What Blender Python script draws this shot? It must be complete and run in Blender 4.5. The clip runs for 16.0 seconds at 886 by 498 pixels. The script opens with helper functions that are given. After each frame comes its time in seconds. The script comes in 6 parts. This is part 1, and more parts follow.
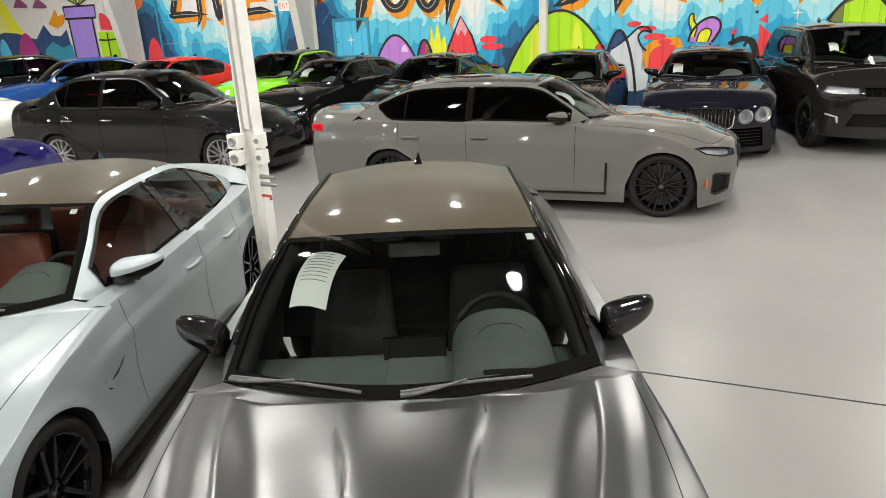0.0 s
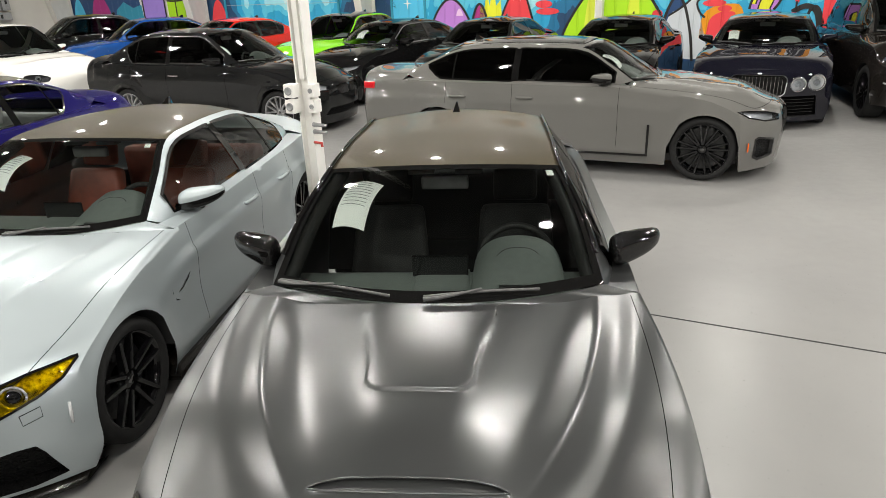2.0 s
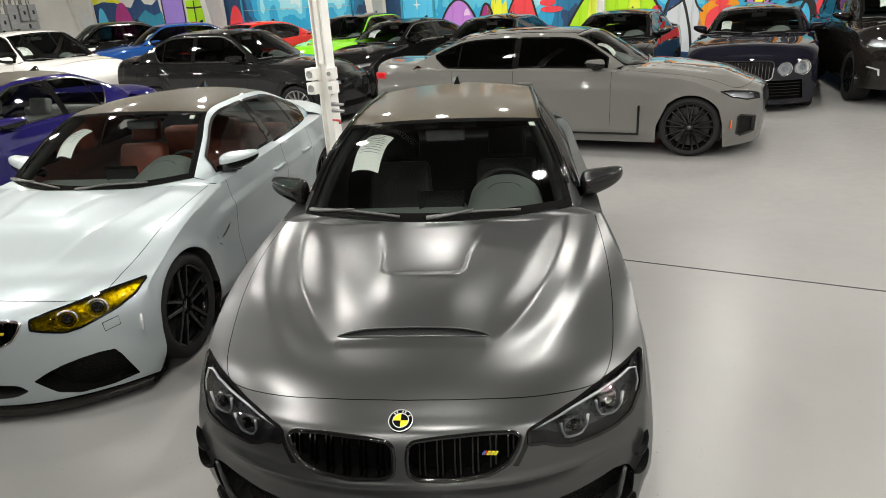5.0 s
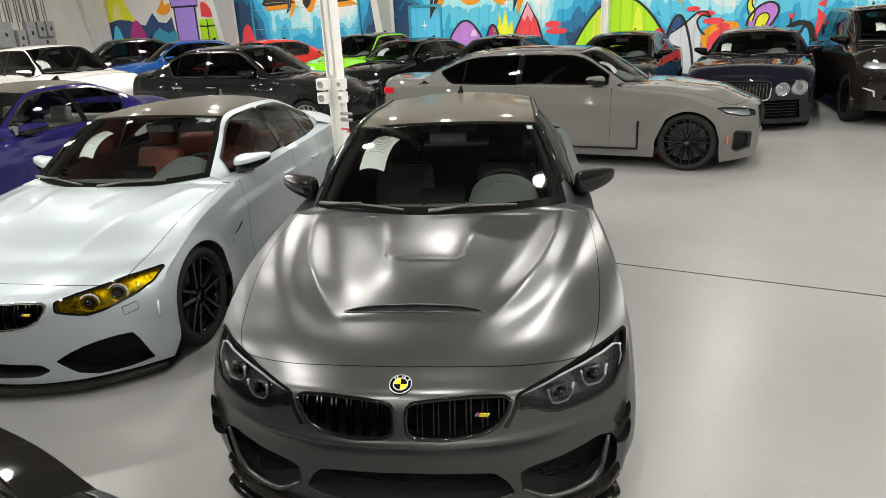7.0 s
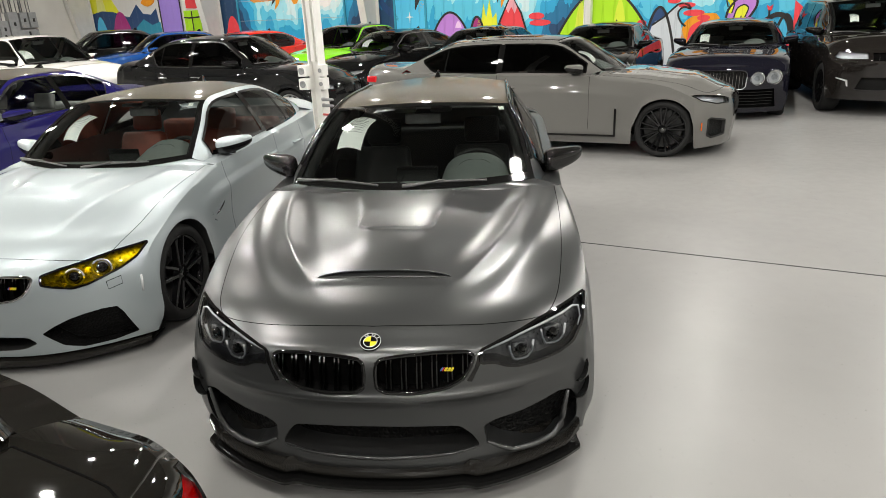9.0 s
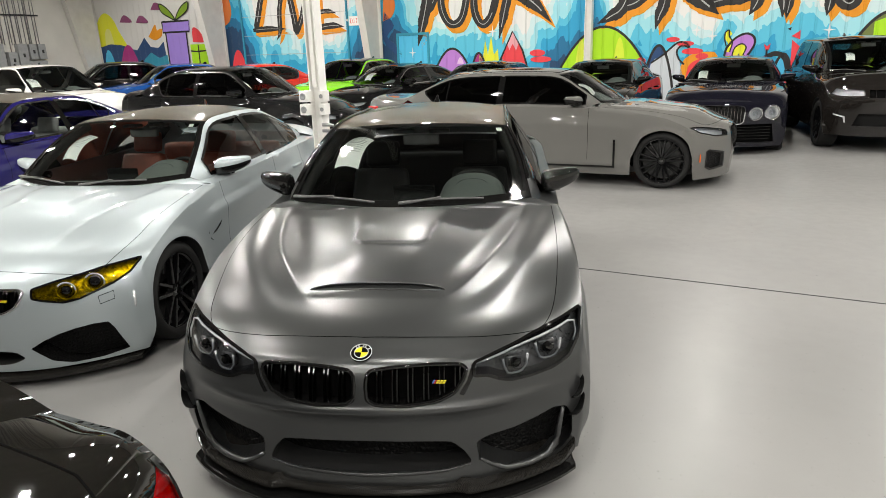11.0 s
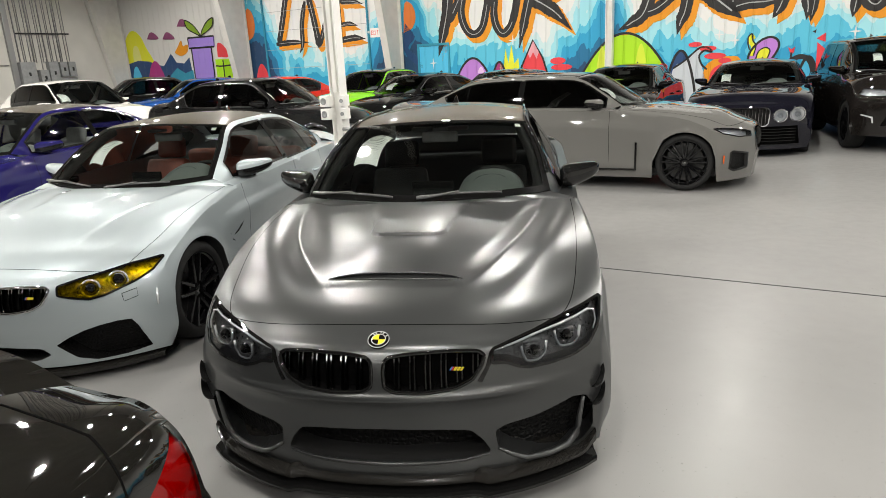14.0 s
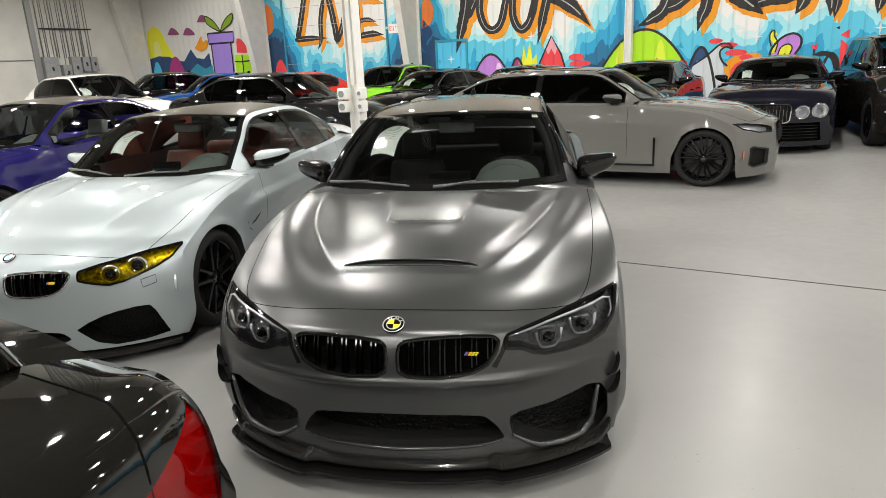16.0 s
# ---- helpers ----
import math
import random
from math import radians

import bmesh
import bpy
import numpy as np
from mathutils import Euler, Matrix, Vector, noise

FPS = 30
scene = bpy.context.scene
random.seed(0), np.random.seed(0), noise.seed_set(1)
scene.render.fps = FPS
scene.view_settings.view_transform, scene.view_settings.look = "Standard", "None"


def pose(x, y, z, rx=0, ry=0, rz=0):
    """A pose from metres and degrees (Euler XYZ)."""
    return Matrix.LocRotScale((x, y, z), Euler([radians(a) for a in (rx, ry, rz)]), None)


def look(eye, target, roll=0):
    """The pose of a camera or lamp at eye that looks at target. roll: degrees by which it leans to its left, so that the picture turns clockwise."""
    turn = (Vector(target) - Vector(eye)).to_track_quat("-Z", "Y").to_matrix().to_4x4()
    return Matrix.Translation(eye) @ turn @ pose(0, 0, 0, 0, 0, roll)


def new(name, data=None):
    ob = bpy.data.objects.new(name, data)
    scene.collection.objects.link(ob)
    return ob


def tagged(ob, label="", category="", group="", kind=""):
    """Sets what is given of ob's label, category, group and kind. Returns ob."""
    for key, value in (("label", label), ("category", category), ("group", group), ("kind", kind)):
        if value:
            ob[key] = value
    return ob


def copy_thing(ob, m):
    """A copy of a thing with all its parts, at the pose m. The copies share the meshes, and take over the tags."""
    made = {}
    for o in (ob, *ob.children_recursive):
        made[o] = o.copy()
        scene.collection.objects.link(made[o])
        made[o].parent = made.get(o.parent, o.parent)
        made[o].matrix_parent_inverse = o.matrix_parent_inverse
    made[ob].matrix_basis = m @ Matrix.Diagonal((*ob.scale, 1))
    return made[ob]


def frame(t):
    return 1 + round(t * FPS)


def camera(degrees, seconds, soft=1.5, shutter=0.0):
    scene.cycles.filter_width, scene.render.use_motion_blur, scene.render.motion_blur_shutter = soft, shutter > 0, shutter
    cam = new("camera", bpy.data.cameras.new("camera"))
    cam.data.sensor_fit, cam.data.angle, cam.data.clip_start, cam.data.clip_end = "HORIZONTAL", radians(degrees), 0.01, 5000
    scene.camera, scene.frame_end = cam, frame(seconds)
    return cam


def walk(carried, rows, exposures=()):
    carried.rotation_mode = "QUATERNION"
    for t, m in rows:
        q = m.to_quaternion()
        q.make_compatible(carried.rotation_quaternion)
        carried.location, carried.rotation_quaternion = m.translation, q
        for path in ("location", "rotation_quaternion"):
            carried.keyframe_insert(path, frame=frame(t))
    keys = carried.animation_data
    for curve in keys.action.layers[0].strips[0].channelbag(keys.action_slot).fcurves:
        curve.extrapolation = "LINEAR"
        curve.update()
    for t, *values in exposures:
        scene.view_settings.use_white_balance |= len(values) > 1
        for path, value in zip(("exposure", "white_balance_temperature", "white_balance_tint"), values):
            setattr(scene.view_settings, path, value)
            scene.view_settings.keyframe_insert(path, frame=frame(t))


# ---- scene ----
# the camera and its walk
cam = camera(67.2, 16.0, soft=0.55)
PATH = [
    (0, (0.186, -0.674, 2.274), (0.141, 1.212, 1.609), -2.8),
    (0.5, (0.203, -0.738, 2.254), (0.091, 1.125, 1.536), -4.2),
    (1, (0.248, -0.825, 2.224), (0.039, 1.008, 1.454), -1.0),
    (1.5, (0.323, -0.942, 2.229), (0.056, 0.907, 1.515), -2.6),
    (2, (0.312, -1.051, 2.205), (0.113, 0.796, 1.464), -2.3),
    (2.5, (0.308, -1.185, 2.191), (0.118, 0.673, 1.477), -2.8),
    (3, (0.352, -1.289, 2.182), (0.168, 0.582, 1.5), -2.3),
    (3.5, (0.432, -1.417, 2.152), (0.215, 0.439, 1.44), -1.1),
    (4, (0.467, -1.537, 2.138), (0.23, 0.317, 1.425), -1.5),
    (4.5, (0.464, -1.66, 2.111), (0.214, 0.201, 1.423), -2.5),
    (5, (0.448, -1.798, 2.089), (0.208, 0.05, 1.364), -3.5),
    (7.5, (0.536, -2.121, 1.998), (0.28, -0.25, 1.34), -2.7),
    (8, (0.58, -2.203, 1.981), (0.338, -0.337, 1.301), -3.1),
    (8.5, (0.594, -2.23, 1.972), (0.366, -0.364, 1.287), -2.9),
    (11, (0.625, -2.232, 1.846), (0.403, -0.33, 1.267), -1.9),
    (11.5, (0.625, -2.243, 1.829), (0.372, -0.335, 1.287), -2.0),
    (12, (0.628, -2.243, 1.806), (0.362, -0.336, 1.266), -2.2),
    (12.5, (0.632, -2.246, 1.782), (0.351, -0.341, 1.245), -2.2),
    (13, (0.643, -2.251, 1.773), (0.337, -0.347, 1.244), -3.4),
    (13.5, (0.645, -2.248, 1.757), (0.359, -0.346, 1.206), -2.6),
    (14, (0.647, -2.248, 1.744), (0.357, -0.344, 1.204), -2.9),
    (14.5, (0.647, -2.247, 1.729), (0.336, -0.345, 1.195), -2.7),
    (15, (0.65, -2.253, 1.716), (0.34, -0.348, 1.193), -2.5),
    (15.5, (0.65, -2.258, 1.709), (0.33, -0.353, 1.191), -2.5),
    (16, (0.648, -2.263, 1.698), (0.311, -0.368, 1.154), -2.7),
]
walk(cam, [(t, look(eye, target, roll)) for t, eye, target, roll in PATH])

from mathutils.geometry import delaunay_2d_cdt

# ---------------------------------------------------------------- light
HALL = -20.4                      # the hall stands turned against the black coupe
world = bpy.data.worlds.new("hall_dark")
world.use_nodes = True
world.node_tree.nodes["Background"].inputs[0].default_value = (0.02, 0.02, 0.022, 1)
world.node_tree.nodes["Background"].inputs[1].default_value = 0.3
scene.world = world
scene.view_settings.exposure = 0.0
LAMP_POWER = 348.0             # each lamp under the ceiling


# ---------------------------------------------------------------- materials
def material(name, color=(0.5, 0.5, 0.5), rough=0.5, metal=0.0, coat=0.0, coat_rough=0.05, spec=0.5):
    m = bpy.data.materials.new(name)
    m.use_nodes = True
    b = m.node_tree.nodes["Principled BSDF"]
    b.inputs["Base Color"].default_value = (*color, 1)
    b.inputs["Roughness"].default_value = rough
    b.inputs["Metallic"].default_value = metal
    b.inputs["Coat Weight"].default_value = coat
    b.inputs["Coat Roughness"].default_value = coat_rough
    b.inputs["Specular IOR Level"].default_value = spec
    return m


def node(m, kind, **values):
    n = m.node_tree.nodes.new(kind)
    for k, v in values.items():
        n.inputs[k].default_value = v
    return n


def bsdf(m):
    return m.node_tree.nodes["Principled BSDF"]


def vary(m, scale=4.0, amount=0.15, rough=0.0, bump=0.0, bump_scale=200.0, detail=6.0):
    """Uneven colour and gloss at one scale, fine relief at another."""
    t, b = m.node_tree, bsdf(m)
    co = t.nodes.new("ShaderNodeTexCoord")
    n = node(m, "ShaderNodeTexNoise", Scale=scale, Detail=detail)
    t.links.new(co.outputs["Object"], n.inputs["Vector"])
    if amount:
        base = b.inputs["Base Color"].default_value[:]
        r = t.nodes.new("ShaderNodeValToRGB")
        r.color_ramp.elements[0].position, r.color_ramp.elements[1].position = 0.3, 0.7
        r.color_ramp.elements[0].color = (*[max(0, c * (1 - amount)) for c in base[:3]], 1)
        r.color_ramp.elements[1].color = (*[min(1, c * (1 + amount)) for c in base[:3]], 1)
        t.links.new(n.outputs["Fac"], r.inputs["Fac"])
        t.links.new(r.outputs["Color"], b.inputs["Base Color"])
    if rough:
        v = b.inputs["Roughness"].default_value
        q = t.nodes.new("ShaderNodeMapRange")
        q.inputs["To Min"].default_value, q.inputs["To Max"].default_value = max(0, v - rough), v + rough
        t.links.new(n.outputs["Fac"], q.inputs["Value"])
        t.links.new(q.outputs["Result"], b.inputs["Roughness"])
    if bump:
        n2 = node(m, "ShaderNodeTexNoise", Scale=bump_scale, Detail=3.0)
        t.links.new(co.outputs["Object"], n2.inputs["Vector"])
        p = node(m, "ShaderNodeBump", Strength=bump, Distance=0.002)
        t.links.new(n2.outputs["Fac"], p.inputs["Height"])
        t.links.new(p.outputs["Normal"], b.inputs["Normal"])
    return m


def paint(name, color, rough=0.37, flake=0.0, coat=1.0, metal=0.0, spread=0.055):
    m = material(name, color, rough, metal, coat, 0.03, 0.0 if coat else 0.5)
    t, b = m.node_tree, bsdf(m)
    co = t.nodes.new("ShaderNodeTexCoord")
    if flake:
        v = node(m, "ShaderNodeTexNoise", Scale=900.0, Detail=1.0)
        t.links.new(co.outputs["Object"], v.inputs["Vector"])
        p = node(m, "ShaderNodeBump", Strength=flake, Distance=0.0006)
        t.links.new(v.outputs["Fac"], p.inputs["Height"])
        t.links.new(p.outputs["Normal"], b.inputs["Normal"])
    d = node(m, "ShaderNodeTexNoise", Scale=3.0, Detail=8.0)
    t.links.new(co.outputs["Object"], d.inputs["Vector"])
    q = t.nodes.new("ShaderNodeMapRange")
    q.inputs["To Min"].default_value, q.inputs["To Max"].default_value = max(0, rough - spread), rough + spread
    t.links.new(d.outputs["Fac"], q.inputs["Value"])
    t.links.new(q.outputs["Result"], b.inputs["Roughness"])
    return m


def glass(name, tint, gloss=1.45):
    """A thin pane: tinted see-through with a mirror sheen by Fresnel."""
    m = bpy.data.materials.new(name)
    m.use_nodes = True
    t = m.node_tree
    t.nodes.remove(bsdf(m))
    out = t.nodes["Material Output"]
    see = t.nodes.new("ShaderNodeBsdfTransparent")
    see.inputs["Color"].default_value = (*tint, 1)
    shine = t.nodes.new("ShaderNodeBsdfGlossy")
    shine.inputs["Roughness"].default_value = 0.02
    f = t.nodes.new("ShaderNodeFresnel")
    f.inputs["IOR"].default_value = gloss
    mix = t.nodes.new("ShaderNodeMixShader")
    t.links.new(f.outputs[0], mix.inputs[0])
    t.links.new(see.outputs[0], mix.inputs[1])
    t.links.new(shine.outputs[0], mix.inputs[2])
    t.links.new(mix.outputs[0], out.inputs["Surface"])
    return m


def glow(name, color, strength):
    m = material(name, color)
    bsdf(m).inputs["Emission Color"].default_value = (*color, 1)
    bsdf(m).inputs["Emission Strength"].default_value = strength
    return m


def carbon(name, rough=0.25, warm=((0.022, 0.020, 0.017, 1), (0.006, 0.006, 0.006, 1))):
    m = material(name, (0.03, 0.029, 0.027), rough, 0.0, 0.5, 0.03, 0.1)
    t, b = m.node_tree, bsdf(m)
    co = t.nodes.new("ShaderNodeTexCoord")
    c = node(m, "ShaderNodeTexChecker", Scale=260.0)
    c.inputs["Color1"].default_value, c.inputs["Color2"].default_value = warm[0], warm[1]
    t.links.new(co.outputs["Object"], c.inputs["Vector"])
    t.links.new(c.outputs["Color"], b.inputs["Base Color"])
    p = node(m, "ShaderNodeBump", Strength=0.35 if warm[0][0] < .05 else 0.03, Distance=0.0006)
    t.links.new(c.outputs["Fac"], p.inputs["Height"])
    t.links.new(p.outputs["Normal"], b.inputs["Normal"])
    n = node(m, "ShaderNodeTexNoise", Scale=70.0, Detail=2.0)
    t.links.new(co.outputs["Object"], n.inputs["Vector"])
    p = node(m, "ShaderNodeBump", Strength=0.25 if warm[0][0] < .05 else 0.004, Distance=0.002)
    t.links.new(n.outputs["Fac"], p.inputs["Height"])
    t.links.new(p.outputs["Normal"], b.inputs["Coat Normal"])
    return m


M_SATIN = paint("satin_black_wrap", (0.098, 0.101, 0.102), 0.295, 0.0, 0.0, 0.80, 0.025)
M_SILVER = paint("silver_blue_paint", (0.43, 0.482, 0.50), 0.40, 0.08, 1.0, 0.48)
M_NARDO = paint("grey_paint", (0.138, 0.135, 0.127), 0.45)
M_BLACK = paint("black_paint", (0.006, 0.006, 0.0062), 0.37)
M_GRAPHITE = paint("graphite_paint", (0.0095, 0.0098, 0.0102), 0.37, 0.1)
# black paint, its base lifted and browned to stand in for bonnet reflections
M_SUV = paint("black_paint_brown_sheen", (0.011, 0.0095, 0.0085), 0.33, 0.35)
M_NAVY = paint("navy_paint", (0.006, 0.006, 0.011), 0.37)
M_PURPLE = paint("violet_blue_paint", (0.0145, 0.012, 0.090), 0.37, 0.2)
M_WHITE = paint("white_paint", (0.775, 0.762, 0.725), 0.35)
M_BLUE = paint("bright_blue_paint", (0.014, 0.07, 0.26), 0.37, 0.2)
M_RED = paint("red_paint", (0.715, 0.026, 0.0156), 0.37)
M_GREEN = paint("lime_green_paint", (0.196, 0.588, 0.0168), 0.37)
M_CARBON = carbon("carbon_fibre")
M_ROOF = carbon("carbon_roof", 0.50, ((0.066, 0.054, 0.031, 1), (0.036, 0.030, 0.018, 1)))
bsdf(M_ROOF).inputs["Coat Weight"].default_value = .45
bsdf(M_ROOF).inputs["Coat Roughness"].default_value = .06
M_DARKCHROME = material("dark_chrome", (0.22, 0.22, 0.22), 0.12, 1.0)
M_BAR = material("grille_bar_black", (0.032, 0.032, 0.032), 0.16, 1.0)
# black wipers coloured grey, so the glints along their arms are in the base
M_WIPER = vary(material("wiper_glint_grey", (0.09, 0.09, 0.09), 0.35), 40, .2)
M_CHARCOAL = paint("charcoal_paint", (0.0075, 0.0070, 0.0060), 0.37, 0.1)
M_GLOSS = paint("gloss_black_trim", (0.006, 0.006, 0.006), 0.15)
M_TRIM = vary(material("black_plastic", (0.020, 0.020, 0.020), 0.55), 30, 0.2, 0.08, 0.25, 600)
M_CHROME = material("chrome", (0.75, 0.75, 0.76), 0.08, 1.0)
M_TYRE = vary(material("tyre_rubber", (0.013, 0.013, 0.013), 0.8, 0.0, 0.0, 0.05, 0.25), 20, 0.25, 0.08, 0.3, 300)
M_RIM = paint("black_rim", (0.0045, 0.0045, 0.005), 0.13)
M_RIM_SILVER = material("silver_rim", (0.45, 0.45, 0.46), 0.3, 0.9)
M_DISC = vary(material("brake_steel", (0.07, 0.07, 0.07), 0.45, 0.9), 40, 0.2)
M_GLASS = glass("windscreen_glass", (0.90, 0.94, 0.92))
M_TINT = glass("tinted_glass", (0.16, 0.17, 0.17))
M_DARKTINT = glass("black_glass", (0.02, 0.02, 0.02))
M_LENS = glass("lamp_lens", (0.8, 0.82, 0.84))
M_YELLOW = glass("yellow_film", (0.95, 0.78, 0.03))
M_CLEARTINT = glass("side_glass", (0.32, 0.34, 0.33))
M_REDLENS = material("red_lens", (0.525, 0.009, 0.012), 0.12, 0.0, 1.0)
M_TAIL = glass("red_outer_lens", (0.8, 0.03, 0.03))
M_AMBER = material("amber_lens", (0.7, 0.12, 0.01), 0.15, 0.0, 1.0)
M_LAMP = material("lamp_silver", (0.72, 0.73, 0.74), 0.18, 0.35)
M_GUIDE = material("light_guide", (0.58, 0.59, 0.60), 0.2, 0.0, 1.0)
M_HOUSE = vary(material("lamp_grey", (0.09, 0.09, 0.092), 0.3, 0.3), 60, 0.5, 0.1)
M_GUIDE_DIM = material("unlit_light_guide", (0.26, 0.27, 0.28), 0.25, 0.0, 1.0)
M_HOUSE_MID = vary(material("lamp_mid_grey", (0.30, 0.30, 0.30), 0.22, 0.7), 45, 0.85, 0.1, 0.6, 60)
M_HOUSE_PALE = vary(material("lamp_pale", (0.50, 0.50, 0.50), 0.2, 0.6), 60, 0.6, 0.1)
M_DARK = material("lamp_dark", (0.02, 0.02, 0.022), 0.3)
M_CABIN = vary(material("cabin_black", (0.014, 0.0142, 0.0138), 0.65, 0.0, 0.0, 0.05, 0.3), 25, 0.2, 0.05, 0.2, 400)
M_DASH = vary(material("dash_green_black", (0.125, 0.142, 0.132), 0.5), 25, 0.07, 0.05, 0.3, 500)
M_LEATHER = vary(material("tan_red_leather", (0.29, 0.0667, 0.0377), 0.45), 12, 0.2, 0.06, 0.3, 300)
M_GREYSEAT = vary(material("grey_leather", (0.168, 0.168, 0.168), 0.5), 12, 0.2, 0.06, 0.3, 300)
M_PAPER = vary(material("paper", (0.819, 0.84, 0.798), 0.7), 8, 0.03)
M_PRINT = material("printed_ink", (0.25, 0.27, 0.26), 0.7)
M_GAP = material("shut_gap", (0.005, 0.005, 0.005), 0.9, 0.0, 0.0, 0.05, 0.0)
M_MIRROR = material("mirror_glass", (0.8, 0.8, 0.82), 0.02, 1.0)
M_BADGE_Y = material("badge_yellow", (0.75, 0.62, 0.02), 0.3, 0.0, 1.0)


# ---------------------------------------------------------------- mesh tools
def mesh_object(name, verts, faces, mat, parent=None, label="", smooth=True, normals=None):
    me = bpy.data.meshes.new(name)
    me.from_pydata([tuple(v) for v in verts], [], [tuple(f) for f in faces])
    me.materials.append(mat)
    if smooth:
        me.shade_smooth()
    if normals is not None:
        me.normals_split_custom_set_from_vertices([tuple(n) for n in normals])
    me.update()
    ob = new(name, me)
    if parent:
        ob.parent = parent
    if label:
        ob["label"] = label
    return ob


def part(name, bm, mat, parent, label="", smooth=False):
    me = bpy.data.meshes.new(name)
    bm.to_mesh(me)
    bm.free()
    me.materials.append(mat)
    if smooth:
        me.shade_smooth()
    ob = new(name, me)
    if parent:
        ob.parent = parent
    if label:
        ob["label"] = label
    return ob


def thing(name, m, label, category, group="", kind=""):
    e = new(name)
    e.matrix_world = m
    return tagged(e, label, category, group, kind)


def box(bm, x0, y0, z0, x1, y1, z1, bevel=0.0):
    b = bmesh.new()
    bmesh.ops.create_cube(b, size=1)
    bmesh.ops.scale(b, vec=(abs(x1 - x0), abs(y1 - y0), abs(z1 - z0)), verts=b.verts)
    bmesh.ops.translate(b, vec=((x0 + x1) / 2, (y0 + y1) / 2, (z0 + z1) / 2), verts=b.verts)
    if bevel:
        bmesh.ops.bevel(b, geom=list(b.edges), offset=bevel, segments=2, affect="EDGES", profile=0.6)
    add(bm, b)


def add(bm, b, m=None):
    """Joins the bmesh b into bm."""
    me = bpy.data.meshes.new("tmp")
    if m is not None:
        bmesh.ops.transform(b, matrix=m, verts=b.verts)
    b.to_mesh(me)
    b.free()
    bm.from_mesh(me)
    bpy.data.meshes.remove(me)


def boxed(*a):
    bm = bmesh.new()
    box(bm, *a)
    return bm


def lathe(profile, n=40, axis="x"):
    """Turns (along, radius) points round an axis."""
    bm = bmesh.new()
    rings = []
    for k in range(n):
        a = 2 * math.pi * k / n
        c, s = math.cos(a), math.sin(a)
        row = []
        for p, r in profile:
            co = (p, r * c, r * s) if axis == "x" else ((r * c, r * s, p) if axis == "z" else (r * c, p, r * s))
            row.append(bm.verts.new(co))
        rings.append(row)
    for k in range(n):
        a, b = rings[k], rings[(k + 1) % n]
        for i in range(len(profile) - 1):
            bm.faces.new((a[i], a[i + 1], b[i + 1], b[i]))
    bmesh.ops.remove_doubles(bm, verts=bm.verts, dist=1e-5)
    bmesh.ops.recalc_face_normals(bm, faces=bm.faces)
    return bm


def tube(points, radius, n=8):
    """A round bar along points."""
    bm = bmesh.new()
    pts = [Vector(p) for p in points]
    rows = []
    for i, p in enumerate(pts):
        d = (pts[min(i + 1, len(pts) - 1)] - pts[max(i - 1, 0)]).normalized()
        a = d.orthogonal().normalized() if abs(d.z) > 0.9 else d.cross(Vector((0, 0, 1))).normalized()
        b = d.cross(a)
        r = radius[i] if isinstance(radius, (list, tuple)) else radius
        rows.append([bm.verts.new(p + (a * math.cos(2 * math.pi * k / n) + b * math.sin(2 * math.pi * k / n)) * r) for k in range(n)])
    for i in range(len(rows) - 1):
        for k in range(n):
            bm.faces.new((rows[i][k], rows[i][(k + 1) % n], rows[i + 1][(k + 1) % n], rows[i + 1][k]))
    bm.faces.new(rows[0][::-1])
    bm.faces.new(rows[-1])
    bmesh.ops.recalc_face_normals(bm, faces=bm.faces)
    return bm


def ribbon(points, normals, width, lift):
    """A flat band that follows points on a surface."""
    pts = [np.array(p, float) for p in points]
    v, f = [], []
    for i, p in enumerate(pts):
        d = pts[min(i + 1, len(pts) - 1)] - pts[max(i - 1, 0)]
        s = np.cross(d, normals[i])
        s /= np.linalg.norm(s) + 1e-9
        q = p + np.array(normals[i]) * lift
        v += [q - s * width / 2, q + s * width / 2]
        if i:
            f.append((2 * i - 2, 2 * i - 1, 2 * i + 1, 2 * i))
    return v, f


def curve_of(points):
    """A smooth curve through points, as a function of 0..1 (Catmull-Rom)."""
    p = np.array(points, float)
    p = np.vstack([2 * p[0] - p[1], p, 2 * p[-1] - p[-2]])
    n = len(p) - 3

    seen = {}

    def at(t):
        if t not in seen:
            seen[t] = worked(t)
        return seen[t].copy()

    def worked(t):
        t = min(max(t, 0.0), 1.0) * n
        i = min(int(t), n - 1)
        t -= i
        a, b, c, d = p[i], p[i + 1], p[i + 2], p[i + 3]
        return 0.5 * (2 * b + (c - a) * t + (2 * a - 5 * b + 4 * c - d) * t * t + (3 * b - a - 3 * c + d) * t ** 3)
    return at


def table_of(points):
    """y -> values, linear through rows (y, ...) that are smoothed."""
    c = curve_of(points)
    rows = np.array([c(i / 120) for i in range(121)])
    o = np.argsort(rows[:, 0])
    rows = rows[o]
    return lambda y: np.array([np.interp(y, rows[:, 0], rows[:, k]) for k in range(1, rows.shape[1])])


def arch(spec):
    """The edge of the greenhouse as three joined curves: windscreen pillar, roof rail, rear pillar."""
    if "arch" not in spec:
        c = curve_of(list(spec["A"]) + list(spec["rail"][1:]) + list(spec["C"][1:]))
        spec["arch"] = (lambda t: c(t * 2 / 7), lambda t: c((2 + t * 3) / 7), lambda t: c((5 + t * 2) / 7))
    return spec["arch"]


def smooth(a, b, x):
    t = min(max((x - a) / (b - a), 0.0), 1.0)
    return t * t * (3 - 2 * t)


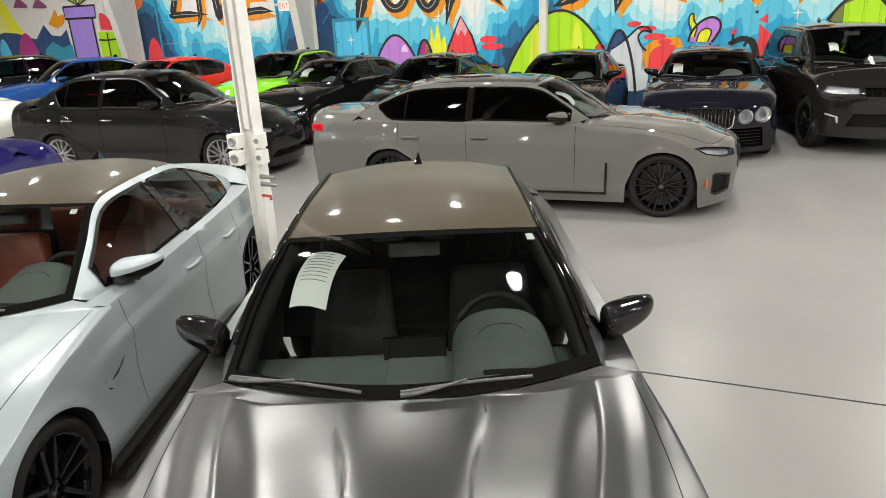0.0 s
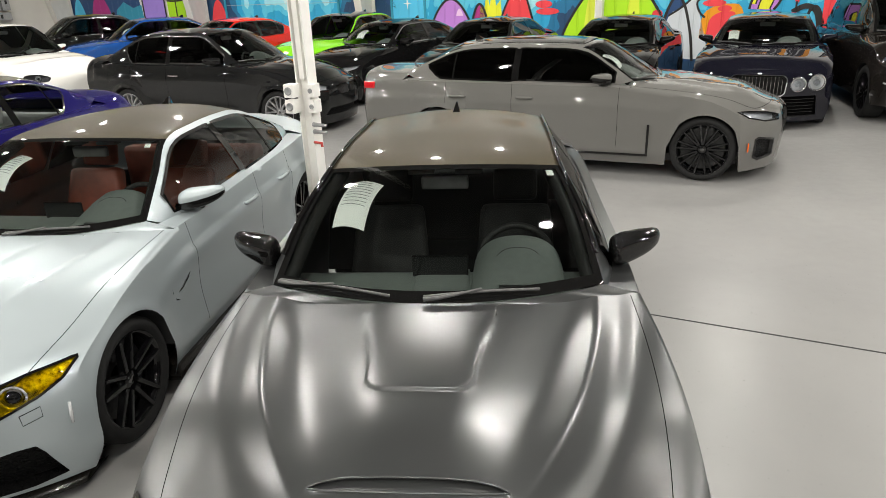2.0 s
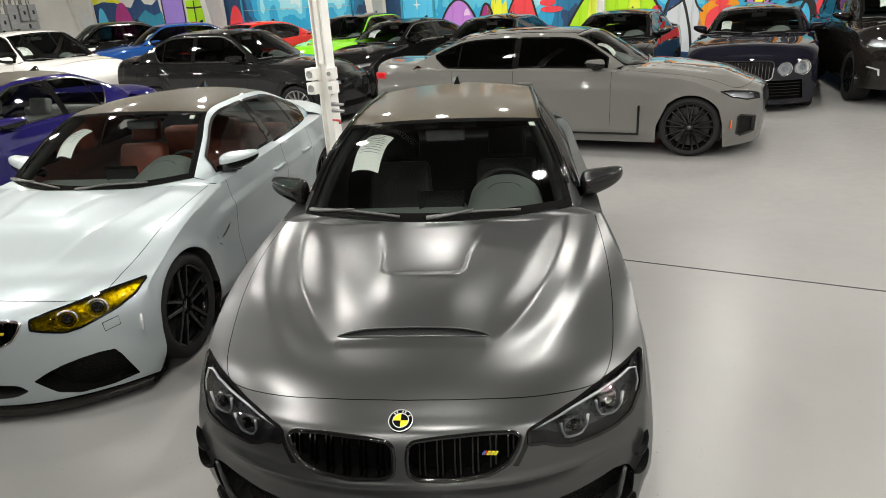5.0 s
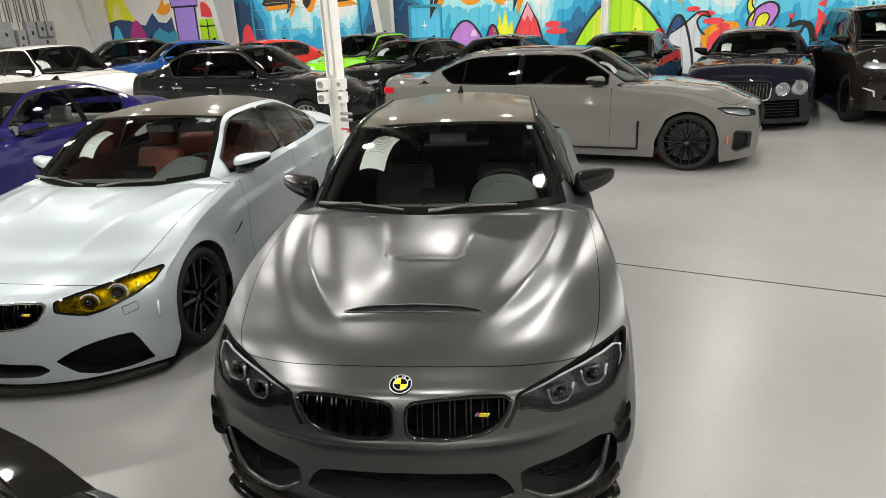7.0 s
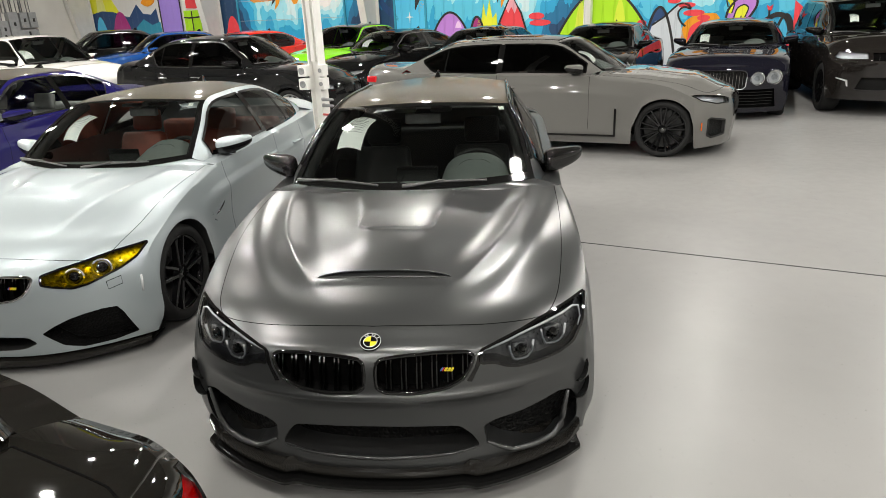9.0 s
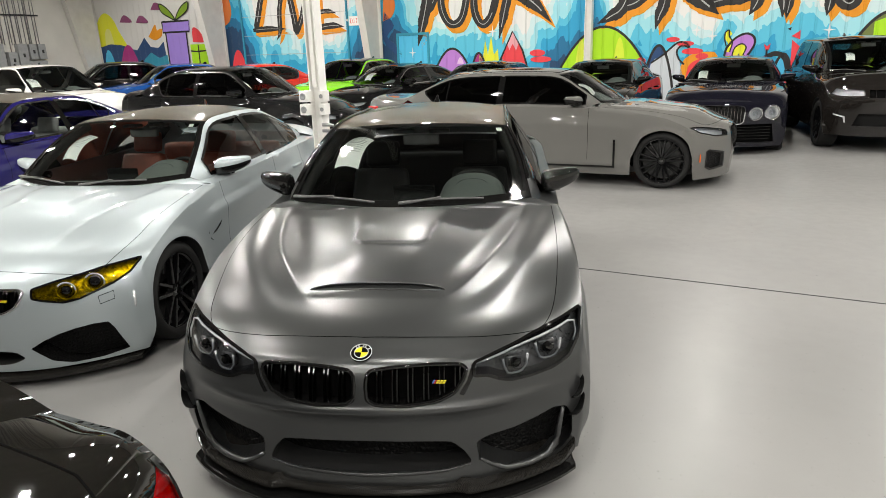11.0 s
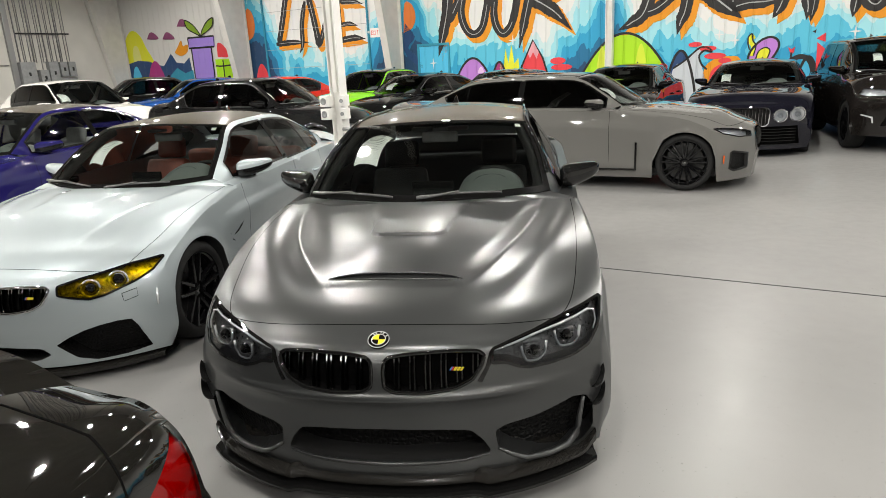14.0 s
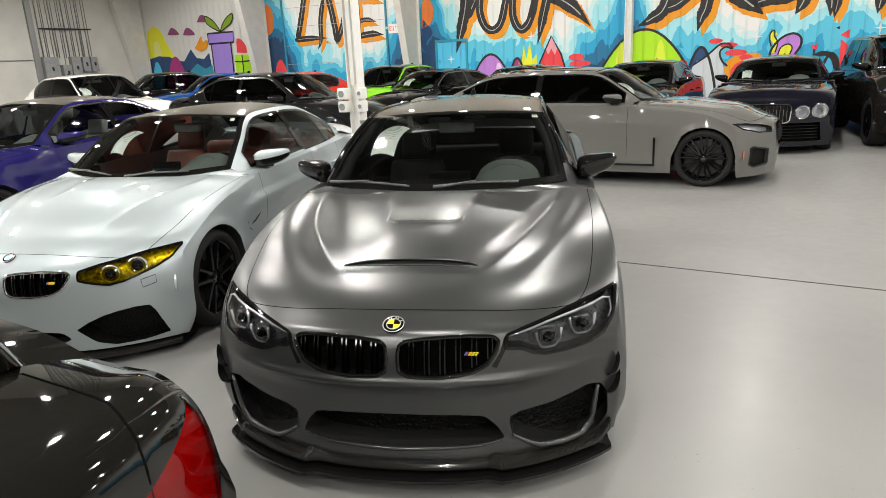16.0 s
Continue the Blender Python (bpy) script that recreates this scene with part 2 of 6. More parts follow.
def dense(poly, step, closed=True):
    out = []
    for i in range(len(poly) if closed else len(poly) - 1):
        a, b = np.array(poly[i], float), np.array(poly[(i + 1) % len(poly)], float)
        n = max(1, int(np.linalg.norm(b - a) / step + 0.5))
        out += [tuple(a + (b - a) * k / n) for k in range(n)]
    if not closed:
        out.append(tuple(poly[-1]))
    return out


def rounded(poly, n=3, r=0.3):
    """Cuts the corners of a closed outline into small arcs."""
    out = []
    for i, p in enumerate(poly):
        p, a, b = np.array(p, float), np.array(poly[i - 1], float), np.array(poly[(i + 1) % len(poly)], float)
        s, e = p + (a - p) * r, p + (b - p) * r
        for k in range(n + 1):
            t = k / n
            out.append(tuple((1 - t) ** 2 * s + 2 * t * (1 - t) * p + t * t * e))
    return out


def cut_sheet(us, ss, outlines, skip=None):
    """Triangles of a rectangular sheet cut along closed outlines. Returns the points, the triangles and the outline in which each lies (-1: none)."""
    from_grid = [Vector((u, s)) for s in ss for u in us if skip is None or not skip(u, s)]
    pts, edges, faces = list(from_grid), [], []
    for poly in outlines:
        turn = sum(a[0] * b[1] - a[1] * b[0] for a, b in zip(poly, poly[1:] + poly[:1]))
        poly = poly if turn > 0 else poly[::-1]
        k = len(pts)
        pts += [Vector(p) for p in poly]
        faces.append(list(range(k, k + len(poly))))

    v, _, f, _, _, who = delaunay_2d_cdt(pts, edges, faces, 0, 1e-6, True)
    return [tuple(p) for p in v], f, [max(w) if len(w) else -1 for w in who]


# ---------------------------------------------------------------- cars
class Shell:
    """Body panels that share one smooth set of normals."""

    def __init__(self):
        self.v, self.f, self.r = [], [], []

    def add(self, region, verts, faces):
        k = len(self.v)
        self.v += [tuple(float(c) for c in p) for p in verts]
        self.f += [tuple(i + k for i in q) for q in faces]
        self.r += [region] * len(faces)

    def build(self, root, looks):
        v = np.array(self.v)
        keys = {}
        ids = np.array([keys.setdefault(tuple(k), len(keys)) for k in np.round(v, 4).tolist()])
        n = np.zeros((len(keys), 3))
        tri = np.array([(q[0], q[a], q[a + 1]) for q in self.f for a in range(1, len(q) - 1)])
        across = np.cross(v[tri[:, 1]] - v[tri[:, 0]], v[tri[:, 2]] - v[tri[:, 0]])
        for k in range(3):
            np.add.at(n, ids[tri[:, k]], across)
        n /= np.linalg.norm(n, axis=1, keepdims=True) + 1e-12
        out, groups = {}, {}
        for q, r in zip(self.f, self.r):
            groups.setdefault(r, []).append(q)
        for region in groups:
            name, mat, label = looks[region]
            local, vv, nn, ff = {}, [], [], []
            for q in groups[region]:
                g = []
                for i in q:
                    w = int(ids[i])
                    if w not in local:
                        local[w] = len(vv)
                        vv.append(v[i])
                        nn.append(n[w])
                    if local[w] not in g:
                        g.append(local[w])
                if len(g) > 2:
                    ff.append(g)
            out[region] = mesh_object(name, vv, ff, mat, root, label, True, nn)
        return out


def sheet(shell, region, fn, nu, nt, flip=False, u0=-1.0, u1=1.0):
    v = [fn(u0 + (u1 - u0) * i / nu, j / nt) for j in range(nt + 1) for i in range(nu + 1)]
    f = []
    for j in range(nt):
        for i in range(nu):
            a = j * (nu + 1) + i
            q = (a, a + 1, a + nu + 2, a + nu + 1)
            f.append(q[::-1] if flip else q)
    shell.add(region, v, f)


def mirrored(poly):
    return [(-x, y) for x, y in poly][::-1]


class Deck:
    """The upper and end surface of a car: the bonnet and nose, or the boot and tail."""

    def __init__(self, centre, corner, bulge=None, ends=1, push=None):
        self.c, self.k, self.bulge, self.ends, self.push = curve_of(centre), curve_of(corner), bulge, ends, push

    def at(self, u, s):
        a = abs(u)
        yc, zc = self.c(s)
        xk, yk, zk = self.k(s)
        x = u * xk
        y = yc + (yk - yc) * a ** 2.4
        z = zc + (zk - zc) * (0.45 * a * a + 0.55 * a ** 7)
        if self.bulge:
            z += self.bulge(x, y, s)
        if self.push:
            y += self.push(x, z, s)
        return np.array((x, y, z))

    def normal(self, u, s):
        e = 1e-3
        n = np.cross(self.at(u + e, s) - self.at(u - e, s), self.at(u, s - e) - self.at(u, s + e)) * self.ends
        return n / (np.linalg.norm(n) + 1e-12)

    def find(self, x, w, axis):
        """u and s of a point seen from the end (x, z) or from above (x, y)."""
        lo, hi = (0.25, 1.0) if axis == 2 else (0.0, 0.62)
        for _ in range(26):
            s = (lo + hi) / 2
            u = max(-0.985, min(0.985, x / self.k(s)[0]))
            q = self.at(u, s)[axis]
            if axis == 1:
                q, ww = -q * self.ends, -w * self.ends
            else:
                q, ww = -q, -w
            if q < ww:
                lo = s
            else:
                hi = s
        return u, s


def spoke_wheel(name, r, width, style, rim_mat):
    """A wheel with its axle along x and its face to +x: tyre, rim, spokes, hub cap and brake disc."""
    root = new(name)
    w = width / 2
    rr = r * {"suv": .70, "multi": .80}.get(style, .765)
    part("tyre", lathe([(-w * .8, rr), (-w, rr + .02), (-w, r - .03), (-w * .82, r - .006), (-w * .4, r), (w * .4, r), (w * .82, r - .006), (w, r - .03),
                        (w, rr + .02), (w * .86, rr - .002)], 56), M_TYRE, root, "black rubber tyre", True)
    part("rim", lathe([(-w * .8, rr), (-w * .7, rr - .025), (w * .55, rr - .03), (w * .8, rr - .016), (w * .9, rr), (w * .86, rr + .004)], 56), rim_mat, root, "", True)
    bm = bmesh.new()
    n, pairs = {"m": (5, True), "multi": (9, True), "suv": (6, True), "split": (7, True)}[style]
    for k in range(n):
        for d in ((-1, 1) if pairs else (0,)):
            b = bmesh.new()
            bmesh.ops.create_cube(b, size=1)
            for v in b.verts:
                out = v.co.z > 0
                half = .011 if out else .013
                off = d * (rr * .19 if out else rr * .085)
                if style == "multi":
                    half, off = (.011, d * rr * .135) if out else (.013, d * rr * .02)
                v.co = Vector(((w * (.80 if out else .58)) + v.co.x * (.035 if out else .05), off + v.co.y * 2 * half, rr * .97 if out else .05))
            bmesh.ops.bevel(b, geom=list(b.edges), offset=.004, segments=1, affect="EDGES")
            bmesh.ops.rotate(b, cent=(0, 0, 0), matrix=Matrix.Rotation(2 * math.pi * k / n, 3, "X"), verts=b.verts)
            add(bm, b)
    part("spokes", bm, rim_mat, root)
    part("hub_cap", lathe([(w * .50, .075), (w * .66, .07), (w * .68, .04), (w * .70, .034), (w * .71, 0)], 24), rim_mat, root, "", True)
    part("badge", lathe([(w * .705, .024), (w * .725, .022), (w * .726, 0)], 24), M_DARKCHROME, root, "small round silver hub badge", True)
    part("brake_disc", lathe([(.0, .08), (.0, rr * .82), (.028, rr * .82), (.028, .08)], 40), M_DISC, root, "steel brake disc")
    bm = bmesh.new()
    box(bm, -.03, -.06, rr * .5, .06, .1, rr * .84, .01)
    part("brake_caliper", bm, M_TRIM, root)
    return root


def door_mirror(root, spec, side, mat):
    """A wing mirror on a stalk at the front of the window line."""
    x, y, z = spec["mirror"]
    squash = lambda c, e: math.copysign(abs(c) ** e, c)

    def cap(keep):
        bm = bmesh.new()
        bmesh.ops.create_uvsphere(bm, u_segments=28, v_segments=18, radius=1)
        bmesh.ops.delete(bm, geom=[f for f in bm.faces if not keep(f.calc_center_median().z)], context="FACES")
        for v in bm.verts:
            px, py, pz = (squash(c, .62) for c in v.co)
            py = py * (.105 - .03 * px) if py < 0 else py * .035
            pz = pz * (.066 - .020 * px) + .020 * px + .010 * px * px
            v.co = Vector((side * (x - .112 + px * .122), y + py * .92 + .045 * px, z + pz * .92))
        if side < 0:
            bmesh.ops.reverse_faces(bm, faces=bm.faces)
        return bm
    m = part("wing_mirror", cap(lambda c: c > -.08), mat, root, spec.get("mirror_label", ""), True)
    part("mirror_base", cap(lambda c: c <= -.08), M_GLOSS, m, "gloss black lower half", True)
    bm = tube([(side * (x - .29), y - .02, z - .075), (side * (x - .2), y - .02, z - .06), (side * (x - .12), y - .015, z - .045)], [.03, .022, .03], 10)
    part("mirror_stalk", bm, M_GLOSS, m, "", True)
    bm = bmesh.new()
    bmesh.ops.create_circle(bm, cap_ends=True, segments=20, radius=1)
    for v in bm.verts:
        v.co = Vector((side * (x - .115 + v.co.x * .11), y + .040 + .04 * v.co.x, z + v.co.y * .050 + .012 * v.co.x))
    part("mirror_glass", bm, M_MIRROR, m, "silvered mirror glass")


def seat(root, x, y, mat, z0=.25, head=True):
    s = boxed(x - .25, y - .5, z0, x + .25, y + .05, z0 + .17, .05)
    p = part("seat", s, mat, root, "", True)
    b = boxed(-.25, -.06, 0, .25, .06, .62, .045)
    for v in b.verts:
        k = 1 - .22 * max(0, v.co.z - .3) / .32
        v.co.x *= k
        v.co.y -= .05 * (abs(v.co.x) / .25) ** 2
    bmesh.ops.rotate(b, cent=(0, 0, 0), matrix=Matrix.Rotation(radians(-20), 3, "X"), verts=b.verts)
    bmesh.ops.translate(b, vec=(x, y + .02, z0 + .14), verts=b.verts)
    part("backrest", b, mat, p, "", True)
    if head:
        h = boxed(-.13, -.045, 0, .13, .045, .19, .035)
        bmesh.ops.rotate(h, cent=(0, 0, 0), matrix=Matrix.Rotation(radians(-14), 3, "X"), verts=h.verts)
        bmesh.ops.translate(h, vec=(x, y + .25, z0 + .74), verts=h.verts)
        part("headrest", h, mat, p, "", True)


def cabin(root, spec, seats, dash=M_DASH):
    yw, zb = spec["A"][0][1], spec["belt"][0][2]
    bm = bmesh.new()
    box(bm, -.72, yw - .16, zb - .30, .72, yw + .33, zb - .030, .05)
    box(bm, -.12, yw + .02, zb - .13, .14, yw + .33, zb - .020, .025)
    d = part("dashboard", bm, dash, root, "dark dashboard with binnacle", True)
    v, f = [], []
    for j, (y, w, h) in enumerate(((-.05, .225, .0), (.05, .22, .05), (.15, .215, .105), (.25, .21, .150), (.35, .205, .172), (.375, .20, .168), (.38, .185, .150), (.30, .17, .11), (.24, .165, .02))):
        for i in range(17):
            a = math.pi * i / 16
            v.append((.36 + w * math.copysign(abs(math.cos(a)) ** .9, math.cos(a)), yw + y, zb - .045 + h * math.sin(a) ** .8))
        if j:
            f += [(j * 17 + i - 18, j * 17 + i - 17, j * 17 + i, j * 17 + i - 1) for i in range(1, 17)]
    mesh_object("instrument_hood", v, f, dash, d)
    arc = [(math.pi * i / 20) for i in range(21)]
    part("hood_seam", tube([(.36 + .130 * math.copysign(abs(math.cos(a)) ** .7, math.cos(a)), yw + .05 + .21 * math.sin(a) ** .7, zb - .040 + .012 + .132 * math.sin(a) ** .8) for a in arc], .0045, 6), M_TRIM, d, "dark seam on the hood", True)
    part("defroster", boxed(.27, yw + .04, zb - .035, .45, yw + .06, zb + .012, .004), M_TRIM, d, "dark vent slot")
    part("dash_speaker", boxed(-.13, yw - .08, zb - .05, .13, yw + .05, zb - .034, .01), M_TRIM, d, "flat dark speaker cover")
    b = bmesh.new()
    box(b, -.13, yw + .24, zb - .03, .13, yw + .255, zb + .075, .006)
    part("screen", b, M_GLOSS, d, "black centre screen")
    bm = bmesh.new()
    n = 40
    ring = [Vector((.185 * math.cos(2 * math.pi * k / n), 0, .185 * math.sin(2 * math.pi * k / n))) for k in range(n + 1)]
    add(bm, tube(ring, .017, 8))
    box(bm, -.18, -.012, -.022, .18, .012, .022, .008)
    box(bm, -.028, -.012, -.18, .028, .012, 0, .008)
    box(bm, -.07, -.03, -.06, .07, .02, .06, .02)
    bmesh.ops.rotate(bm, cent=(0, 0, 0), matrix=Matrix.Rotation(radians(-24), 3, "X"), verts=bm.verts)
    bmesh.ops.translate(bm, vec=(.36, yw + .50, zb - .07), verts=bm.verts)
    part("steering_wheel", bm, M_CABIN, root, "", True)
    ys = yw + .98
    for x in (-.37, .37):
        seat(root, x, ys, seats)
    ye = spec["C"][-1][1]
    bm = bmesh.new()
    box(bm, -.62, ys + .55, .3, .62, ys + 1.0, .48, .05)
    box(bm, -.62, ys + .92, .45, .62, ys + 1.08, .98, .05)
    part("rear_bench", bm, seats, root, "", True)
    bm = bmesh.new()
    box(bm, -.72, yw - .1, .18, .72, ye, .27)
    box(bm, -.68, ys + 1.05, zb - .1, .68, ye + .1, zb - .04, .02)
    part("cabin_floor", bm, M_CABIN, root)
    b = boxed(-.12, -.02, -.035, .12, .025, .035, .015)
    t = spec["A"][-1]
    bmesh.ops.translate(b, vec=(0, t[1] + .02, t[2] - .085), verts=b.verts)
    part("inside_mirror", b, M_GREYSEAT, root, "grey inside mirror", True)
    bm = bmesh.new()
    for x in (-.12, .12):
        box(bm, x - .07, t[1] + .02, t[2] - .045, x + .07, t[1] + .10, t[2] - .02, .01)
    part("roof_console", bm, M_GREYSEAT, root, "grey sensor housing under the roof")
    A = arch(spec)[0]
    for side in (1, -1):
        pts = [A(k / 8) * (side, 1, 1) + (-side * .045, .05, -.03) for k in range(9)]
        part("pillar_trim", tube(pts, .038, 8), M_CABIN, root, "", True)


def car(name, m, spec, label, category="car", group="parked cars"):
    """One whole car. Its own axes: x to its left, y to its tail, z up; its nose stands at the origin."""
    root = thing(name, m, label, category, group)
    q = spec.get("fine", 1.0)
    nu, ns = int(44 * q) // 2 * 2, int(40 * q) // 2 * 2
    js = int(ns * spec.get("split", 0.5))
    ss = [i / ns for i in range(ns + 1)]
    us = [-1 + 2 * i / nu for i in range(nu + 1)]
    shell, looks = Shell(), {}
    body = spec["paint"]
    front = Deck(spec["front_centre"], spec["front_corner"], spec.get("bulge"), 1, spec.get("push"))
    rear = Deck(spec["rear_centre"], spec["rear_corner"], spec.get("rear_bulge"), -1)
    late = []

    # the two ends, cut along their panels
    for deck, key, other in ((front, "front_panels", "front_bumper"), (rear, "rear_panels", "rear_bumper")):
        outlines, infos = [], []
        for info in spec.get(key, ()):
            polys = [info["poly"]] + ([mirrored(info["poly"])] if info.get("both") else [])
            for side, poly in enumerate(polys):
                uv = [deck.find(x, w, info.get("axis", 2)) for x, w in dense(poly, .03 / q)]
                outlines.append(uv)
                infos.append((info, side))
        avoid = spec.get("avoid") if deck is front else None
        p, f, who = cut_sheet(us, ss, outlines, (lambda u, s: s < .6 and avoid(*deck.at(u, s)[:2])) if avoid else None)
        p3 = [deck.at(*a) for a in p]
        groups = {}
        for tri, w in zip(f, who):
            a, b, c = (np.array(p[i]) for i in tri[:3])
            turn = (b[0] - a[0]) * (c[1] - a[1]) - (b[1] - a[1]) * (c[0] - a[0])
            tri = tri if (turn > 0) != (deck.ends > 0) else tri[::-1]
            groups.setdefault(w, []).append(tri)
        for w, tris in groups.items():
            if w < 0:
                looks[other] = (other, body, "")
                shell.add(other, p3, tris)
                continue
            info, side = infos[w]
            if info["kind"] == "fold":
                w, info = 0, infos[0][0]
            if info["kind"] == "panel":
                looks[(key, w)] = (info["name"], info.get("mat", body), info.get("label", ""))
                shell.add((key, w), p3, tris)
            else:
                late.append((deck, info, side, outlines[w], p, p3, tris))
        for (info, side), uv in zip(infos, outlines):
            if info.get("gap"):
                keep = [i for i, a in enumerate(uv) if a[1] > .004]
                cut = next((n for n, i in enumerate(keep) if n and i != keep[n - 1] + 1), 0)
                loop = [uv[i] for i in keep[cut:] + keep[:cut]] + ([uv[keep[0]]] if len(keep) == len(uv) else [])
                v, ff = ribbon([deck.at(*a) for a in loop], [deck.normal(*a) for a in loop], info["gap"], .0012)
                late.append(("gap", v, ff))

    # the flanks, column by column from the nose corner to the tail corner
    hubs = (spec["hub"], spec["hub"] + spec["wheelbase"])
    r, ra, zh = spec["wheel_r"], spec["arch_r"], spec["wheel_r"]
    sill, wide = spec["sill"], table_of(spec["wide"])
    belt = curve_of([spec["front_corner"][0]] + spec["belt"] + [spec["rear_corner"][0]])
    nm = int(30 * q)
    tops = [front.at(1, ss[j]) for j in range(js - 1, -1, -1)]
    marks = ["fender"] * len(tops)
    doors = spec["doors"]
    mids = [belt(i / nm) for i in range(1, nm)]
    for d in doors:
        k = min(range(len(mids)), key=lambda i: abs(mids[i][1] - d))
        t = [i / 400 for i in range(401)]
        mids[k] = belt(min(t, key=lambda a: abs(belt(a)[1] - d)))
    for p in mids:
        tops.append(p)
        n = sum(p[1] >= d - 1e-3 for d in doors)
        marks.append("fender" if n == 0 else ("quarter" if n == len(doors) else f"door{n}"))
    for j in range(0, js):
        tops.append(rear.at(1, ss[j]))
        marks.append("quarter")
    tops_y = np.array([p[1] for p in tops])
    lean = {}
    for h in hubs:
        for e in (h - ra, h + ra):
            k = int(np.argmin(abs(tops_y - e)))
            lean[k] = e

    def flank(y, z, top):
        X = wide(y)[0]
        k = (z - sill) / (top[2] - sill)
        x = X - .035 * max(0, (.3 - k) / .3) ** 2 + (top[0] - X) * max(0, (k - .5) / .5) ** 2.2
        for h in hubs:
            x += .014 * math.exp(-((math.hypot(y - h, z - zh) - ra) / .045) ** 2)
        if spec.get("crease"):
            on = smooth(hubs[0] + .25, hubs[0] + .75, y)
            d = k - .775
            x += (.016 * math.exp(-(d / (.035 if d > 0 else .11)) ** 2) - .012 * math.exp(-((k - .47) / .14) ** 2) + .010 * math.exp(-((k - .19) / .06) ** 2)) * on
        return x

    nw = ns - js
    cols = [[front.at(1, ss[js + i]) for i in range(nw + 1)]]
    kinds, ends = ["fender"], [False]

    def column(i, zb):
        top = tops[i]
        yb = lean.get(i, top[1])
        out = []
        for k in range(nw + 1):
            t = k / nw
            y, z = top[1] + (yb - top[1]) * t, top[2] + (zb - top[2]) * t
            out.append(np.array((top[0] if k == 0 else flank(y, z, top), y, z)))
        return out

    for i in range(len(tops)):
        y = lean.get(i, tops[i][1])
        inside = [h for h in hubs if abs(y - h) < ra - 1e-6]
        if i in lean:
            before = any(abs(y - (h - ra)) < 1e-6 for h in hubs)
            pair = [column(i, sill), column(i, zh)]
            pair = pair if before else pair[::-1]
            cols += pair
            kinds += [marks[i]] * 2
            ends += [False, True]
        else:
            zb = zh + math.sqrt(ra * ra - (y - inside[0]) ** 2) if inside else sill
            cols.append(column(i, zb))
            kinds.append(marks[i])
            ends.append(False)
    cols.append([rear.at(1, ss[js + i]) for i in range(nw + 1)])
    kinds.append("quarter")
    ends.append(False)
    names = {"fender": "front_fender", "quarter": "rear_quarter", "door1": "front_door", "door2": "rear_door"}
    for side in (1, -1):
        for k in dict.fromkeys(kinds):
            if k in names:
                looks[(k, side)] = (names[k], body, "")
        for i in range(len(cols) - 1):
            if ends[i + 1]:
                continue
            v = [p * (side, 1, 1) for p in cols[i]] + [p * (side, 1, 1) for p in cols[i + 1]]
            f = [(k, k + 1, nw + 2 + k, nw + 1 + k) for k in range(nw)]
            shell.add((kinds[i], side), v, f if side > 0 else [a[::-1] for a in f])
        # wheel wells and shut lines
        for h in hubs:
            v, f = [], []
            for b in (c[-1] for c in cols):
                if abs(b[1] - h) <= ra + 1e-4 and b[2] >= zh - 1e-3:
                    v += [b * (side, 1, 1), (b - (.3, 0, 0)) * (side, 1, 1)]
                    k = len(v)
                    if k > 2:
                        f.append((k - 4, k - 3, k - 1, k - 2))
            mesh_object("wheel_well", v, f, M_TRIM, root)
        for d in doors:
            k = min(range(len(cols)), key=lambda i: abs(cols[i][0][1] - d))
            line = [p * (side, 1, 1) for p in cols[k][: int(nw * .86)]]
            gv, gf = ribbon(line, [(side, 0, .2)] * len(line), .0042, .0015)
            mesh_object("shut_line", gv, gf, M_GAP, root)
        if "skirt" in spec:
            y0, y1 = hubs[0] + ra + .02, hubs[1] - ra - .02
            bm = bmesh.new()
            X = wide((y0 + y1) / 2)[0]
            box(bm, side * (X - .12), y0, sill - .055, side * (X + .048), y1, sill - .028, .006)
            box(bm, side * (X - .12), y0, sill - .03, side * (X + .012), y1, sill + .055, .008)
            part("side_skirt", bm, spec["skirt"], root, "dark side skirt")

    # greenhouse
    A, rail, C = arch(spec)
    na = max(6, int(12 * q))
    edge = [A(i / na) for i in range(na)] + [rail(i / na) for i in range(na)] + [C(i / na) for i in range(na + 1)]
    tab = np.array(edge)
    order = np.argsort(tab[:, 1], kind="stable")
    base_x = table_of(spec["base_x"])

    rows = np.array([belt(i / 60) for i in range(61)])

    def base_z(y):
        return float(np.interp(y, rows[:, 1], rows[:, 2])) + .014

    def side_x(y, z):
        xt, zt = np.interp(y, tab[order, 1], tab[order, 0]), np.interp(y, tab[order, 1], tab[order, 2])
        zb, xb = base_z(y), float(base_x(y)[0])
        if zt - zb < .01:
            return float(xt)
        k = min(max((z - zb) / (zt - zb), 0), 1)
        return float(xb + (xt - xb) * k + .016 * math.sin(math.pi * k))

    outer = [(p[1], p[2]) for p in edge]
    y0, y1 = outer[0][0], outer[-1][0]
    nb = na * 2
    low = [(y1 + (y0 - y1) * i / nb, base_z(y1 + (y0 - y1) * i / nb)) for i in range(1, nb)]
    glazing = [dense(g, .05) for g in spec["windows"]]
    gy = [y0 + (y1 - y0) * i / (na * 2) for i in range(na * 2 + 1)]
    gz = [min(p[1] for p in low) + i * .06 for i in range(9)]
    p, f, who = cut_sheet(gy, gz, [outer + low] + glazing)
    x_of = {(round(a[1], 5), round(a[2], 5)): a[0] for a in edge}
    p3 = [np.array((x_of.get((round(a[0], 5), round(a[1], 5)), side_x(*a)), a[0], a[1])) for a in p]
